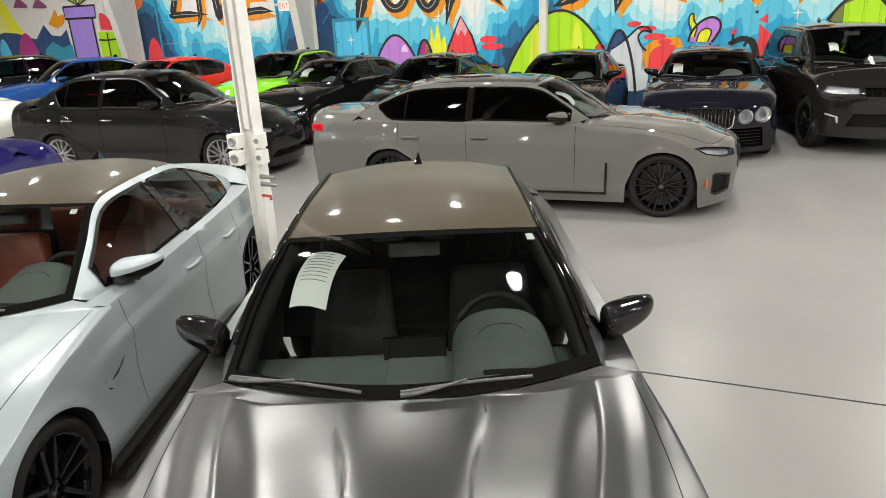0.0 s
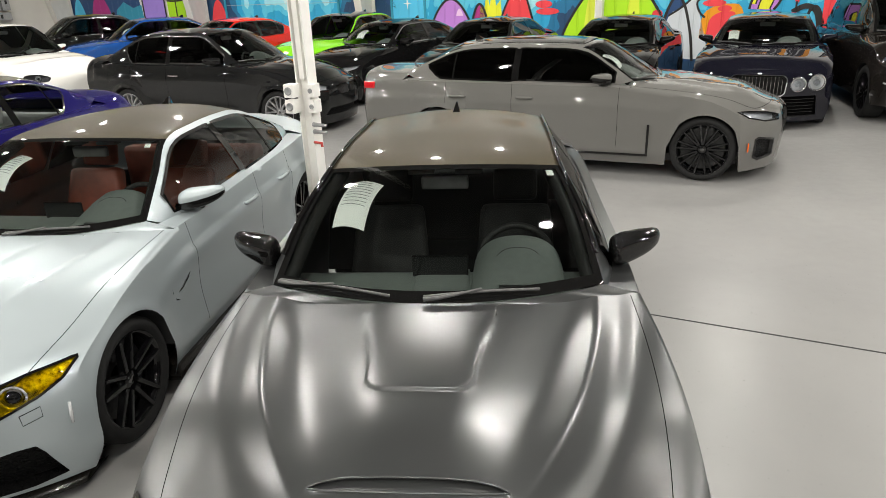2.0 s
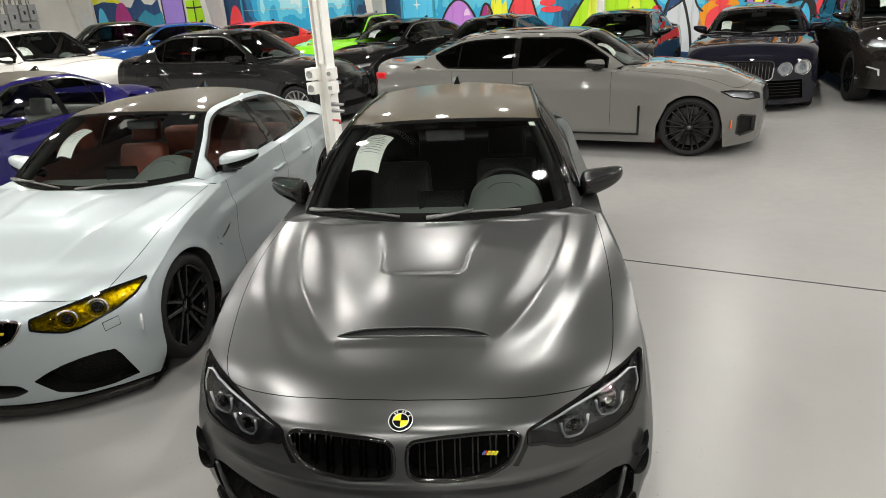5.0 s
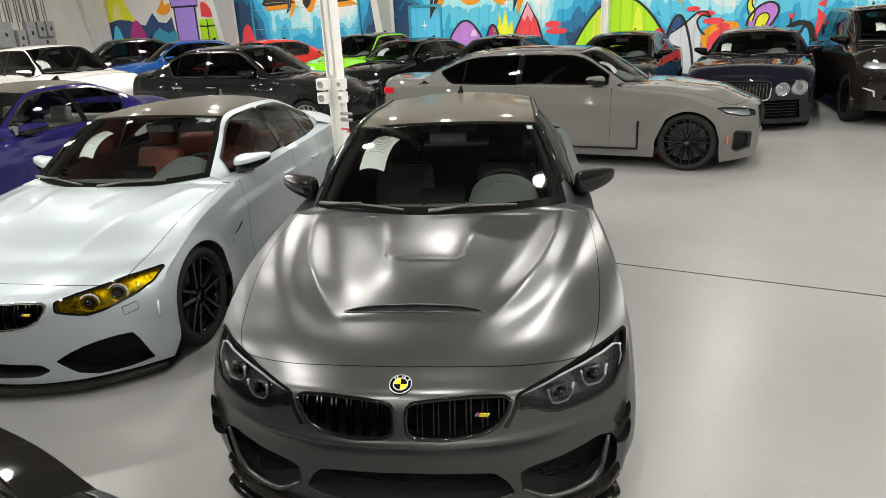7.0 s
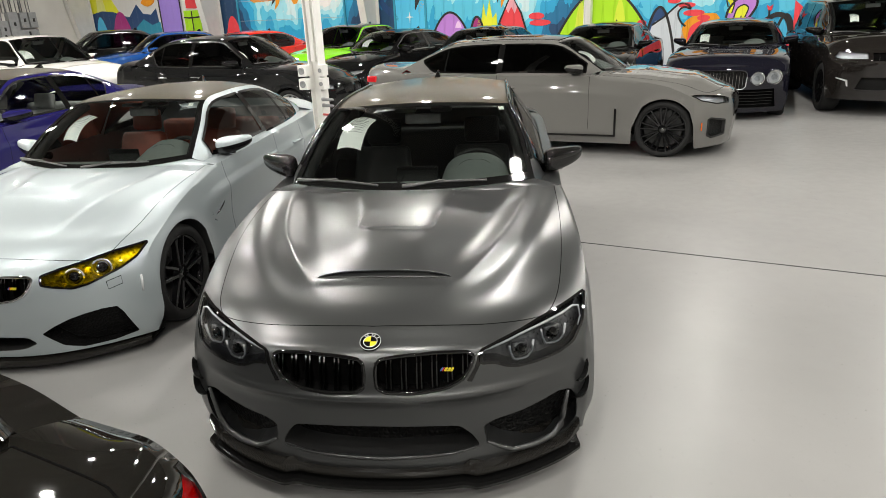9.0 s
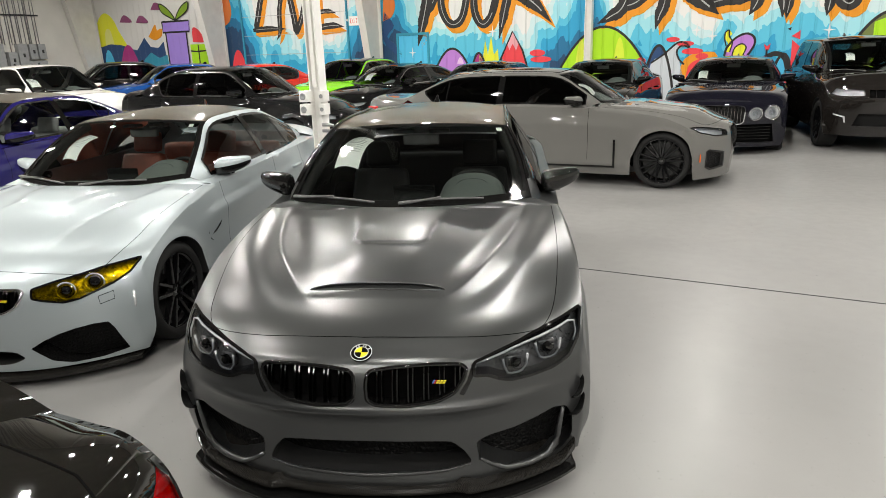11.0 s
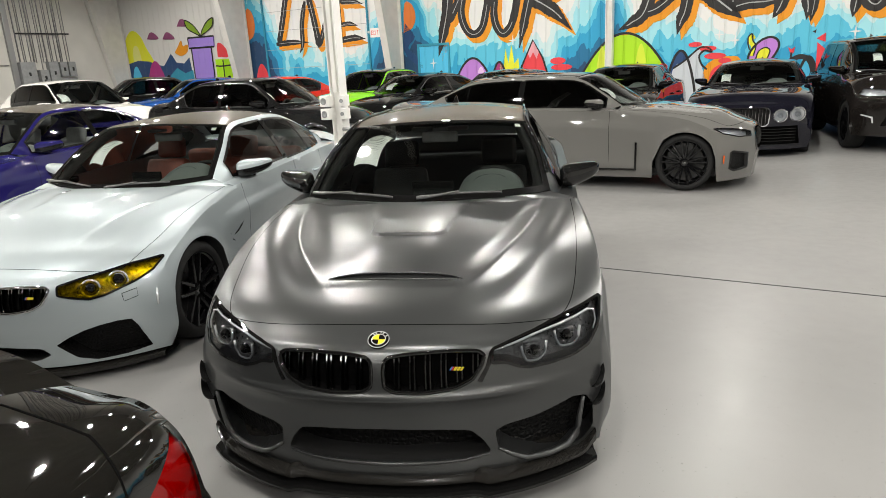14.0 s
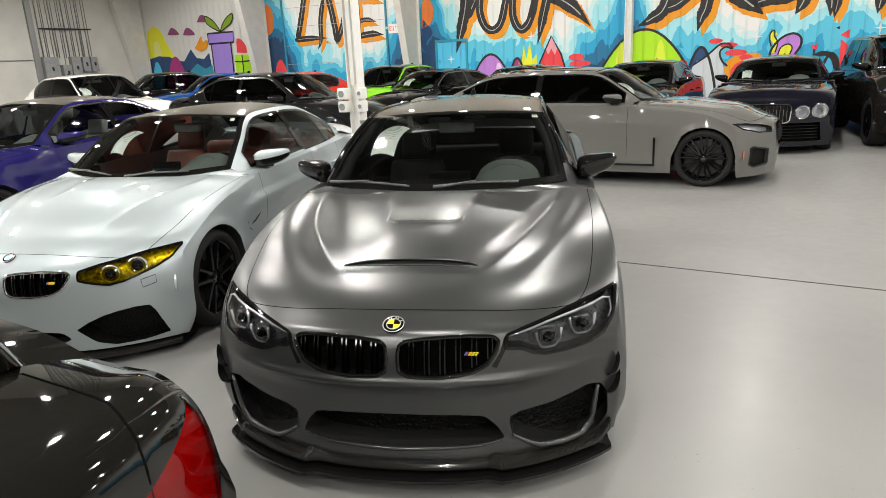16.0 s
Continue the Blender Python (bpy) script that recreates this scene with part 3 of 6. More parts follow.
    for side in (1, -1):
        looks[("frame", side)] = ("window_frame", spec.get("frame", body), "")
        for w in range(len(glazing)):
            looks[("pane", side, w)] = ("side_window", spec["side_glass"], "")
        for tri, w in zip(f, who):
            if w < 0:
                continue
            a, b, c = (np.array(p[i]) for i in tri[:3])
            turn = (b[0] - a[0]) * (c[1] - a[1]) - (b[1] - a[1]) * (c[0] - a[0])
            tri = tri if (turn > 0) == (side > 0) else tri[::-1]
            shell.add(("frame", side) if w == 0 else ("pane", side, w - 1), [p3[i] * (side, 1, 1) for i in tri], [tuple(range(len(tri)))])
        for g in glazing:
            loop = [np.array((side_x(*a) * side, a[0], a[1])) for a in g + g[:2]]
            v, ff = ribbon(loop, [(side * .92, 0, .4)] * len(loop), .022, .004)
            mesh_object("window_trim", v, ff, spec.get("trim", M_DARKCHROME), root, smooth=False)
        for yp, wide_p, mat_p in spec.get("pillars", ()):
            zt = float(np.interp(yp, tab[order, 1], tab[order, 2])) - .045
            loop = [np.array((side_x(yp + .0, base_z(yp) + .01 + (zt - base_z(yp) - .01) * i / 8) * side, yp, base_z(yp) + .01 + (zt - base_z(yp) - .01) * i / 8)) for i in range(9)]
            v, ff = ribbon(loop, [(side * .92, 0, .4)] * 9, wide_p, .005)
            mesh_object("pillar_cover", v, ff, mat_p, root, "gloss black pillar cover", smooth=False)
        # the top of the doors, from the belt to the glass
        strip = [belt(i / 40) for i in range(41)]
        v, f2 = [], []
        for p0 in strip:
            xb = min(float(base_x(p0[1])[0]), p0[0] - .004)
            v += [p0 * (side, 1, 1), np.array((side * xb, p0[1], p0[2] + .014))]
        for i in range(40):
            qd = (2 * i, 2 * i + 2, 2 * i + 3, 2 * i + 1)
            f2.append(qd if side > 0 else qd[::-1])
        looks[("ledge", side)] = ("window_ledge", body, "")
        shell.add(("ledge", side), v, f2)

    def lift(a, b):
        return lambda t: a + (b - a) * t
    dy0, dy1, dz0, dz1 = spec["screen"]
    ry, rz, by, bz = spec["roof"]

    def screen(u, t):
        e = A(t)
        k = 1 - u * u
        return np.array((u * e[0], e[1] - lift(dy0, dy1)(t) * k, e[2] + lift(dz0, dz1)(t) * k))

    def roof(u, t):
        e = rail(t)
        k = 1 - u * u
        return np.array((u * e[0], e[1] + (-dy1 + (ry + dy1) * t) * k, e[2] + (dz1 + (rz - dz1) * t + .012 * math.sin(math.pi * t)) * k))

    def backlight(u, t):
        e = C(t)
        k = 1 - u * u
        return np.array((u * e[0], e[1] + lift(ry, by)(t) * k, e[2] + lift(rz, bz)(t) * k))
    nr = max(8, int(20 * q)) // 2 * 2
    looks["roof"] = ("roof", spec.get("roof_paint", body), spec.get("roof_label", ""))
    sheet(shell, "roof", roof, nr, na)
    if "roof_glass" in spec:
        a, b = spec["roof_glass"]
        gv = [roof(-.80 + 1.6 * i / 12, a + (b - a) * j / 12) + (0, 0, .004) for j in range(13) for i in range(13)]
        mesh_object("roof_glass", gv, [(j * 13 + i, j * 13 + i + 1, j * 13 + i + 14, j * 13 + i + 13) for j in range(12) for i in range(12)], M_GLOSS, root, "dark glass roof panel")
    rim = .045
    looks["screen_rim"] = ("windscreen_rim", M_GLOSS, "black ceramic border of the windscreen")
    sheet(shell, "screen_rim", lambda u, t: screen(u, t * .07), nr, 2)
    sheet(shell, "screen_rim", lambda u, t: screen(u, .95 + t * .05), nr, 2)
    for a, b in ((-1, -1 + rim), (1 - rim, 1)):
        sheet(shell, "screen_rim", lambda u, t: screen(u, .07 + .88 * t), 1, na, False, a, b)
    looks["screen"] = ("windscreen", spec["glass"], "")
    sheet(shell, "screen", lambda u, t: screen(u, .07 + .88 * t), nr, na, False, -1 + rim, 1 - rim)
    looks["backlight"] = ("rear_window", spec["side_glass"] if "rear_glass" not in spec else spec["rear_glass"], "")
    sheet(shell, "backlight", backlight, nr, na)
    # the bonnet's rear lip, up to the glass
    looks["cowl"] = ("cowl_panel", body, "")
    sheet(shell, "cowl", lambda u, t: front.at(u, 0) + (screen(u, 0) + (0, -.006, -.004) - front.at(u, 0)) * t, nr, 3, True)
    made = shell.build(root, looks)
    for ob in made.values():
        if "window" in ob.name or "windscreen" in ob.name and "rim" not in ob.name:
            ob.visible_shadow = True

    # lamps, grilles and air intakes
    for item in late:
        if item[0] == "gap":
            mesh_object("shut_line", item[1], item[2], M_GAP, root, smooth=False)
            continue
        deck, info, side, uv, p, p3, tris = item
        d = np.array(info.get("into", (0, info.get("depth", .05) * deck.ends, 0)))
        used = sorted({i for t in tris for i in t})
        at = {i: k for k, i in enumerate(used)}
        faces = [tuple(at[i] for i in t) for t in tris]
        back = [p3[i] + d for i in used]
        holder = mesh_object(info["name"], back, faces, info.get("mat", M_DARK), root, info.get("label", ""))
        loop = [deck.at(*a) for a in uv]
        n = len(loop)
        wall = [a for a in loop] + [a + d for a in loop]
        mesh_object(info.get("wall_name", "surround"), wall, [(i, (i + 1) % n, n + (i + 1) % n, n + i) for i in range(n)], info.get("wall", M_GLOSS), holder, smooth=False)
        if "lens" in info:
            mesh_object("lens", [p3[i] for i in used], faces, info["lens"], holder, info.get("lens_label", "clear lens"))
        if "rim" in info:
            loop2 = loop + loop[:2]
            v, ff = ribbon(loop2, [deck.normal(*a) for a in uv + uv[:2]], info["rim"][0], .005)
            mesh_object("rim", v, ff, info["rim"][1], holder, info.get("rim_label", ""), smooth=False)
        if "bead" in info:
            part("bead", tube([deck.at(*a) + deck.normal(*a) * info["bead"][2] for a in uv + uv[:1]], info["bead"][0], 8), info["bead"][1], holder, info.get("rim_label", ""), True)
        if info.get("fill"):
            info["fill"](holder, deck, -1 if side else 1)
    return root, front, rear, made


def put_wheels(root, spec, wheel, steer=0.0):
    """Four copies of a wheel under their car."""
    hubs = (spec["hub"], spec["hub"] + spec["wheelbase"])
    X = spec["track"]
    for h, ang in zip(hubs, (steer, 0)):
        for side in (1, -1):
            w = copy_thing(wheel, pose(side * X, h, spec["wheel_r"], 0, 0, (0 if side > 0 else 180) + ang))
            w.parent = root
            w.name = "wheel"


def drop(ob):
    for o in (*ob.children_recursive, ob):
        bpy.data.objects.remove(o)


def underbody(root, spec):
    bm = bmesh.new()
    L = spec["rear_centre"][-1][0]
    box(bm, -.70, .5, spec["sill"], .70, L - .4, spec["sill"] + .1, .02)
    box(bm, -.5, .45, spec["sill"] + .1, .5, spec["A"][0][1] - .1, .55)
    part("underbody", bm, M_TRIM, root)


def handle(root, x, y, z, side, mat):
    bm = tube([(side * (x - .006), y - .11, z), (side * (x + .022), y - .09, z + .002), (side * (x + .028), y, z + .004), (side * (x + .022), y + .09, z + .002), (side * (x - .006), y + .11, z)],
              [.010, .015, .016, .015, .010], 8)
    part("door_handle", bm, mat, root, "", True)


def make_spec(paint, L=4.67, half=.905, wb=2.81, hub=.80, r=.335, H=1.385, cowl=1.30, top=2.16, rear=3.20, base=3.98, zn=.71, zc=.985, zs=.955, zd=1.075,
              four=False, suv=False, fine=.55, low=.16, **more):
    """Levels of a car, from which all its lines follow. Lengths run back from the nose."""
    up = H - .04
    a0, zb = cowl + .23, zs + .057
    zl = zc - .985
    tail = L
    sp = dict(paint=paint, wheelbase=wb, hub=hub, wheel_r=r, arch_r=r + .03, sill=low if not suv else .27, fine=fine, track=half - .125, split=.5)
    lo = low - .03 if not suv else .26
    sp["front_centre"] = [(cowl, zc), (cowl * .77, zc - .018), (cowl * .55, zc - .06), (cowl * .345, zn + .13 + zl * .4), (cowl * .2, zn + .075), (.11, zn + .005),
                          (.03, zn - .06), (0, zn - .17), (.01, zn - .33), (.05, lo)]
    k = hub - .80
    sp["front_corner"] = [(half - .04, cowl + .25, zs), (half - .015, (cowl + .25 + hub) / 2 + .03, zs - .04), (half, hub + .1, (zs + zn) / 2 + .022), (half, .65 + k, zn + .055),
                          (half - .01, .48 + k, zn - .03), (half - .02, .40 + k, zn - .11), (half - .02, .365 + k, zn - .21), (half - .015, .355 + k, zn - .33),
                          (half - .005, .365 + k, zn - .44), (half - .025, .40 + k, lo)]
    w = half - .06
    sp["rear_corner"] = [(w, base - .03, zd - .075), (w - .005, base + .12, zd - .08), (w - .015, tail - .45, zd - .095), (w - .025, tail - .35, zd - .12), (w - .025, tail - .29, zd - .155),
                         (w - .015, tail - .27, zd - .225), (w - .005, tail - .26, zd - .355), (w + .005, tail - .26, zd - .525), (w + .005, tail - .27, .38), (w - .015, tail - .31, .2)]
    sp["rear_centre"] = [(base - .06, zd), (base + .6 * (tail - .27 - base) * .5, zd + .012), (tail - .27, zd + .02), (tail - .12, zd + .018), (tail - .05, zd - .015), (tail - .03, zd - .115),
                         (tail - .01, zd - .225), (tail, zd - .475), (tail - .03, .4), (tail - .09, .22)]
    b0, b1 = cowl + .25, base - .03
    zq = zd - .075
    sp["belt"] = [(half - .03, b0 + (b1 - b0) * t, zs + (zq - zs) * g) for t, g in ((.15, .2), (.4, .45), (.65, .7), (.86, 1.0))]
    sp["wide"] = [(.25, half), (hub, half + .027), (hub + .5, half + .01), ((hub * 2 + wb) / 2, half), (hub + wb - .6, half + .01), (hub + wb, half + .033), (hub + wb + .5, half + .01), (tail - .15, half - .05)]
    xr = half - .33 if not suv else half - .22
    end_top, end_foot = more.pop("tail", (.30, .10))
    drop_r = more.pop("fall", .035 if not suv else .01)
    sp["A"] = [(half - .195, a0, zb), (half - .25, (a0 + top) / 2, (zb + up) / 2 + .012), (xr, top, up - .025)]
    sp["rail"] = [(xr, top, up - .025), (xr - .01, top + (rear - top) * .33, up + .004), (xr - .015, top + (rear - top) * .7, up), (xr - .02, rear, up - drop_r)]
    sp["C"] = [(xr - .02, rear, up - drop_r), (xr + .025, (rear + base) / 2, (up - drop_r + zd) / 2 + .012), (half - .245, base, zd - .01)]
    sp["screen"] = (.22, .12, -.035, .038)
    sp["roof"] = (.12, .04, .03, .01)
    sp["base_x"] = [(a0 - .03, half - .185), (a0 + .37, half - .105), (top + .35, half - .095), (rear + .1, half - .105), (base + .02, half - .205)]
    zg = zb - .015
    line = []
    for bow in arch(sp):
        line += [bow(i / 14)[1:] for i in range(15)]
    line = np.array(line)
    drop_z = .040 if not suv else .05

    def pane(y0, y1, foot):
        """A window below the roof line, from y0 to y1 along the top, to foot at its lower rear corner."""
        tops = []
        for i in range(11):
            y = y0 + (y1 - y0) * i / 10
            tops.append((y, max(zg + .012 + (.03 if i == 10 else 0), float(np.interp(y, line[:, 0], line[:, 1])) - drop_z)))
        end, low = tops[-1], (foot, zg + .016)
        mid = ((end[0] + low[0]) / 2 + .025, (end[1] + low[1]) / 2)
        return [(y0 + .005, zg)] + tops + [((end[0] + mid[0]) / 2 + .02, (end[1] * .75 + low[1] * .25)), mid, ((low[0] + mid[0]) / 2 + .012, (end[1] * .22 + low[1] * .78)), low]
    if four:
        mid = top + (rear - top) * .50
        sp["windows"] = [pane(a0 + .20, mid - .03, mid - .02), pane(mid + .03, rear + (end_top if not suv else -.05), rear + (end_foot if not suv else -.02))]
        sp["doors"] = [cowl + .36, mid + .01, min(hub + wb - .05, rear + .1)]
        sp["pillars"] = [(mid, .085, M_GLOSS)] + ([] if suv else [(rear + .04, .022, M_GLOSS)])
        if suv:
            sp["windows"].append(pane(rear + .03, rear + .42, rear + .30))
    else:
        mid = top + (rear - top) * .60
        sp["windows"] = [pane(a0 + .20, mid - .03, mid - .01), pane(mid + .03, rear + .42, rear + .22)]
        sp["doors"] = [cowl + .34, mid + .14]
        sp["pillars"] = [(mid, .07, M_GLOSS)]
    sp["mirror"] = (half + .105, cowl + .59, zs + .095)
    sp["glass"], sp["side_glass"] = M_GLASS, M_TINT
    sp.update(more)
    return sp


# the sculpted bonnet of the black coupe: a valley between two creases, a raised dome, a slot, soft shoulders
CREASE = ((.20, .19), (.25, .215), (.345, .265), (.435, .33), (.54, .405), (.68, .48), (.885, .56), (1.2, .635), (1.5, .68))
VALLEY = ((.25, .13), (.45, .23), (.6, .295), (.845, .392), (1.2, .50), (1.5, .57))
SHOULDER = ((.2, .37), (.29, .44), (.48, .545), (.74, .675), (1.22, .785), (1.5, .83))

ALONG = {}


def along(line, y):
    """The half width at y of a line on the bonnet."""
    if line not in ALONG:
        ALONG[line] = table_of(line)
    return float(ALONG[line](y)[0])


def dome_x(y):
    return .190 + .075 * smooth(.88, 1.35, y)


def dome_edge(x, y):
    """How far outside the edge of the dome a point lies."""
    r = .07
    dx, dy = abs(x) - (dome_x(y) - r), (.820 + r) - y
    return (math.hypot(dx, dy) if dx > 0 and dy > 0 else max(dx, dy)) - r


def coupe_bonnet(x, y, s):
    if y > 1.6 or s > .62:
        return 0.0
    a = abs(x)
    v, c, f = along(VALLEY, y), along(CREASE, y), along(SHOULDER, y)
    rear = 1 - smooth(1.15, 1.5, y)
    deep = .029 * smooth(.44, .80, y) * (.30 + .70 * rear)
    lift = .010 * smooth(.27, .60, y) * (.4 + .6 * rear)
    crest = .0062 * smooth(.24, .60, y) * (.4 + .6 * rear)
    p = v * .30
    if a < p:
        z = 0.0
    elif a < v:
        z = -deep * smooth(p, v, a)
    elif a < c:
        t = (a - v) / (c - v)
        z = -deep + (deep + lift) * (.4 * t * t + .6 * t * t * (1.9 - .9 * t))
    elif a < f:
        t = (a - c) / (f - c)
        z = lift * (1 - t) ** 1.6 + crest * smooth(.45, 1, t) - .0042 * math.sin(math.pi * t) * smooth(.3, .6, y)
    else:
        z = crest * (1 - smooth(f, f + .15, a))
    d = dome_edge(x, y)
    z += .0125 * (1 - .7 * smooth(.95, 1.40, y)) * (1 - smooth(-.010 - .03 * smooth(.9, 1.2, y), .006 + .02 * smooth(.9, 1.2, y), d))
    z += .007 * math.exp(-((y - .440) / .016) ** 2) * (1 - smooth(.26, .34, a))
    return z


def coupe_push(x, z, s):
    """The ledge under the grille and the hollow below it."""
    if s < .5:
        return 0.0
    a = abs(x)
    k = 1 - smooth(.55, .85, a)
    return (-.016 * math.exp(-((z - .507) / .016) ** 2) + .014 * smooth(.49, .43, z) * smooth(.16, .22, z)) * k if z < .56 else 0.0


def saloon_bonnet(x, y, s):
    """Power dome with two creases that spread towards the windscreen."""
    if y > 1.6 or s > .62:
        return 0.0
    a = abs(x)
    fade = smooth(.2, .55, y) * (1 - .5 * smooth(1.1, 1.5, y))
    edge = .36 + .26 * smooth(.25, 1.3, y)
    t = a - edge
    z = fade * (.011 if t < 0 else .011 * (1 - smooth(0, .16, t)) - .004 * math.sin(math.pi * min(1, t / .2)))
    z -= .006 * fade * smooth(-.22, 0, t) * (1 - smooth(-.02, .0, t)) if t < 0 else 0
    d = max(a - .22 - .10 * smooth(.8, 1.3, y), .80 - y)
    return z + .013 * (1 - smooth(1.05, 1.4, y)) * (1 - smooth(-.05, .03, d))


def plain_bonnet(x, y, s):
    a = abs(x)
    return .012 * smooth(.2, .6, y) * (1 - smooth(1.2, 1.6, y)) / (1 + math.exp((a - .42) / .03))


HOOD_EDGE = [(0, .163), (.22, .174), (.45, .212), (.64, .290), (.735, .385), (.785, .60), (.815, 1.01), (.82, 1.62)]
HOOD_EDGE = [tuple(curve_of(HOOD_EDGE)(i / 40)) for i in range(41)]
HOOD = HOOD_EDGE + [(.4, 1.62), (0, 1.62), (-.4, 1.62)] + [(-x, y) for x, y in HOOD_EDGE[:0:-1]]
LAMP = rounded([(.437, .670), (.437, .624), (.490, .619), (.536, .597), (.580, .584), (.668, .582), (.752, .586), (.820, .603), (.864, .648), (.876, .70), (.885, .735), (.745, .723), (.66, .710), (.594, .697), (.505, .684)], 2, .14)
LAMP_S = rounded([(.449, .603), (.453, .553), (.50, .536), (.595, .509), (.66, .518), (.72, .540), (.796, .571), (.853, .612), (.880, .674), (.746, .664), (.637, .642), (.539, .626)], 2, .14)
KIDNEY = rounded([(.026, .650), (.022, .610), (.026, .556), (.060, .536), (.18, .531), (.30, .543), (.365, .572), (.398, .620), (.410, .655), (.385, .673), (.27, .681), (.13, .677), (.045, .667)], 2, .22)
WEDGE = [(.428, .664), (.436, .672), (.436, .624), (.400, .556), (.380, .562), (.412, .612)]


def kidney_bars(n=9, mat=M_BAR, badge=False, dz=0.0):
    def fill(holder, deck, side):
        for k in range(n):
            x = .066 + .060 * (k // 2) + .018 * (k % 2)
            zt, zb = .674 + dz, .537 + dz + max(0, x - .25) * .45
            pts = []
            for i in range(6):
                z = zt + (zb - zt) * i / 5
                u, s = deck.find(x, z, 2)
                pts.append(deck.at(u, s) * (side, 1, 1) + (0, .016, 0))
            v = []
            f = []
            for i, p in enumerate(pts):
                v += [p + (-.0045, .016, 0), p + (-.003, -.006, 0), p + (.003, -.006, 0), p + (.0045, .016, 0)]
                if i:
                    for c in range(3):
                        f.append((4 * i - 4 + c, 4 * i - 3 + c, 4 * i + 1 + c, 4 * i + c))
            mesh_object("grille_bar", v, f, mat, holder, smooth=False)
        if badge and side > 0:
            p = deck.at(*deck.find(.318, .615 + dz, 2))
            for i, (w, mt) in enumerate(((.005, M_BADGE_B), (.0045, M_BADGE_R), (.010, M_BADGE_Y), (.010, M_BADGE_Y), (.008, M_BADGE_Y))):
                b = boxed(-w / 2, -.004, -.0065, w / 2, .004, .0065, .001)
                for v in b.verts:
                    v.co.x += v.co.z * .6
                bmesh.ops.translate(b, vec=(p[0] - .035 + (.0, .0065, .017, .030, .042)[i], p[1] + .004, p[2]), verts=b.verts)
                part("badge", b, mt, holder, "small coloured grille badge")
    return fill


def lamp_units(mat=M_GUIDE, brow=True, dz=0.0):
    """Two projectors with light rings and a bright brow inside a headlamp."""
    def fill(holder, deck, side):
        for x, z, rad in ((.592, .634, .036), (.727, .652, .038)) if brow else ((.590, .568, .042), (.705, .590, .044)):
            p = deck.at(*deck.find(x, z + (dz if brow else 0), 2)) * (side, 1, 1) + (0, .035, 0)
            ends = [(1.25, .75), (1.10, -.25), (.70, -.86), (.35, -.95), (-.45, -.95), (-.85, -.80), (-1.15, -.1), (-1.3, .65)] if brow else [(math.cos(a), math.sin(a)) for a in (math.pi * k / 10 for k in range(21))]
            for nm, b, mt in (("projector", lathe([(0, rad * .60), (-.02, rad * .56), (-.028, rad * .36), (-.031, 0)], 20, "y") if brow else lathe([(0, rad * .72), (-.02, rad * .68), (-.032, rad * .4), (-.036, 0)], 20, "y"), M_GLOSS),
                              ("bezel", boxed(-rad * 1.0, -.004, -rad * .66, rad * 1.0, .02, rad * .72, .008) if brow else lathe([(.004, rad * .74), (-.014, rad * .76), (-.014, rad * .86), (.01, rad * .88)], 20, "y"), M_HOUSE),
                              ("light_guide", tube([(rad * 1.2 * a, -.016, rad * 1.2 * c) for a, c in ends], .0060, 6), M_GUIDE_DIM if brow else mat)):
                bmesh.ops.rotate(b, cent=(0, 0, 0), matrix=Matrix.Rotation(radians(26 * side), 3, "Z"), verts=b.verts)
                bmesh.ops.translate(b, vec=p, verts=b.verts)
                part(nm, b, mt, holder, "", True)
            if brow:
                for k in (-.26, .0, .26):
                    b = boxed(-rad * .8, -.012, rad * (k - .06), rad * .8, 0, rad * (k + .06), .001)
                    bmesh.ops.rotate(b, cent=(0, 0, 0), matrix=Matrix.Rotation(radians(26 * side), 3, "Z"), verts=b.verts)
                    bmesh.ops.translate(b, vec=p, verts=b.verts)
                    part("reflector_rib", b, M_DARKCHROME, holder)
        if brow:
            line = [(.445, .664), (.477, .668), (.535, .677), (.593, .685), (.650, .690), (.70, .694), (.775, .701), (.823, .708), (.852, .700), (.858, .665), (.845, .640)]
            at = lambda x, z, d: deck.at(*deck.find(x, z + dz, 2)) * (side, 1, 1) + (0, d, 0)
            part("light_strip", tube([at(x, z, .010) for x, z in line], [.003, .0045, .005, .0055, .006, .0065, .0065, .006, .0055, .0045, .003], 8), mat, holder, "bright light strip", True)
            # the dark lid between the strip and the bonnet
            v, f = [], []
            for i, (x, z) in enumerate(line[:8]):
                v += [at(x, z + .003, .006), at(x + (.02 if i == 7 else 0), min(z + .035, float(np.interp(x, (.437, .505, .594, .66, .745, .885), (.668, .681, .694, .707, .720, .731)))), .003)]
                if i:
                    f.append((2 * i - 2, 2 * i, 2 * i + 1, 2 * i - 1) if side > 0 else (2 * i - 1, 2 * i + 1, 2 * i, 2 * i - 2))
            mesh_object("lamp_lid", v, f, M_GLOSS, holder, "gloss black lid over the light strip")
    return fill


M_BADGE_B = material("badge_blue", (0.05, 0.2, 0.6), 0.3)
M_BADGE_R = material("badge_red", (0.6, 0.02, 0.02), 0.3)


def honeycomb(name, mat=M_TRIM):
    m = material(name, (0.004, 0.004, 0.004), 0.5, 0.0, 0.0, 0.05, 0.2)
    t, b = m.node_tree, bsdf(m)
    co = t.nodes.new("ShaderNodeTexCoord")
    v = node(m, "ShaderNodeTexVoronoi", Scale=45.0)
    v.feature = "DISTANCE_TO_EDGE"
    t.links.new(co.outputs["Object"], v.inputs["Vector"])
    p = node(m, "ShaderNodeBump", Strength=1.0, Distance=0.01)
    t.links.new(v.outputs["Distance"], p.inputs["Height"])
    t.links.new(p.outputs["Normal"], b.inputs["Normal"])
    return m


M_MESH = honeycomb("black_mesh")


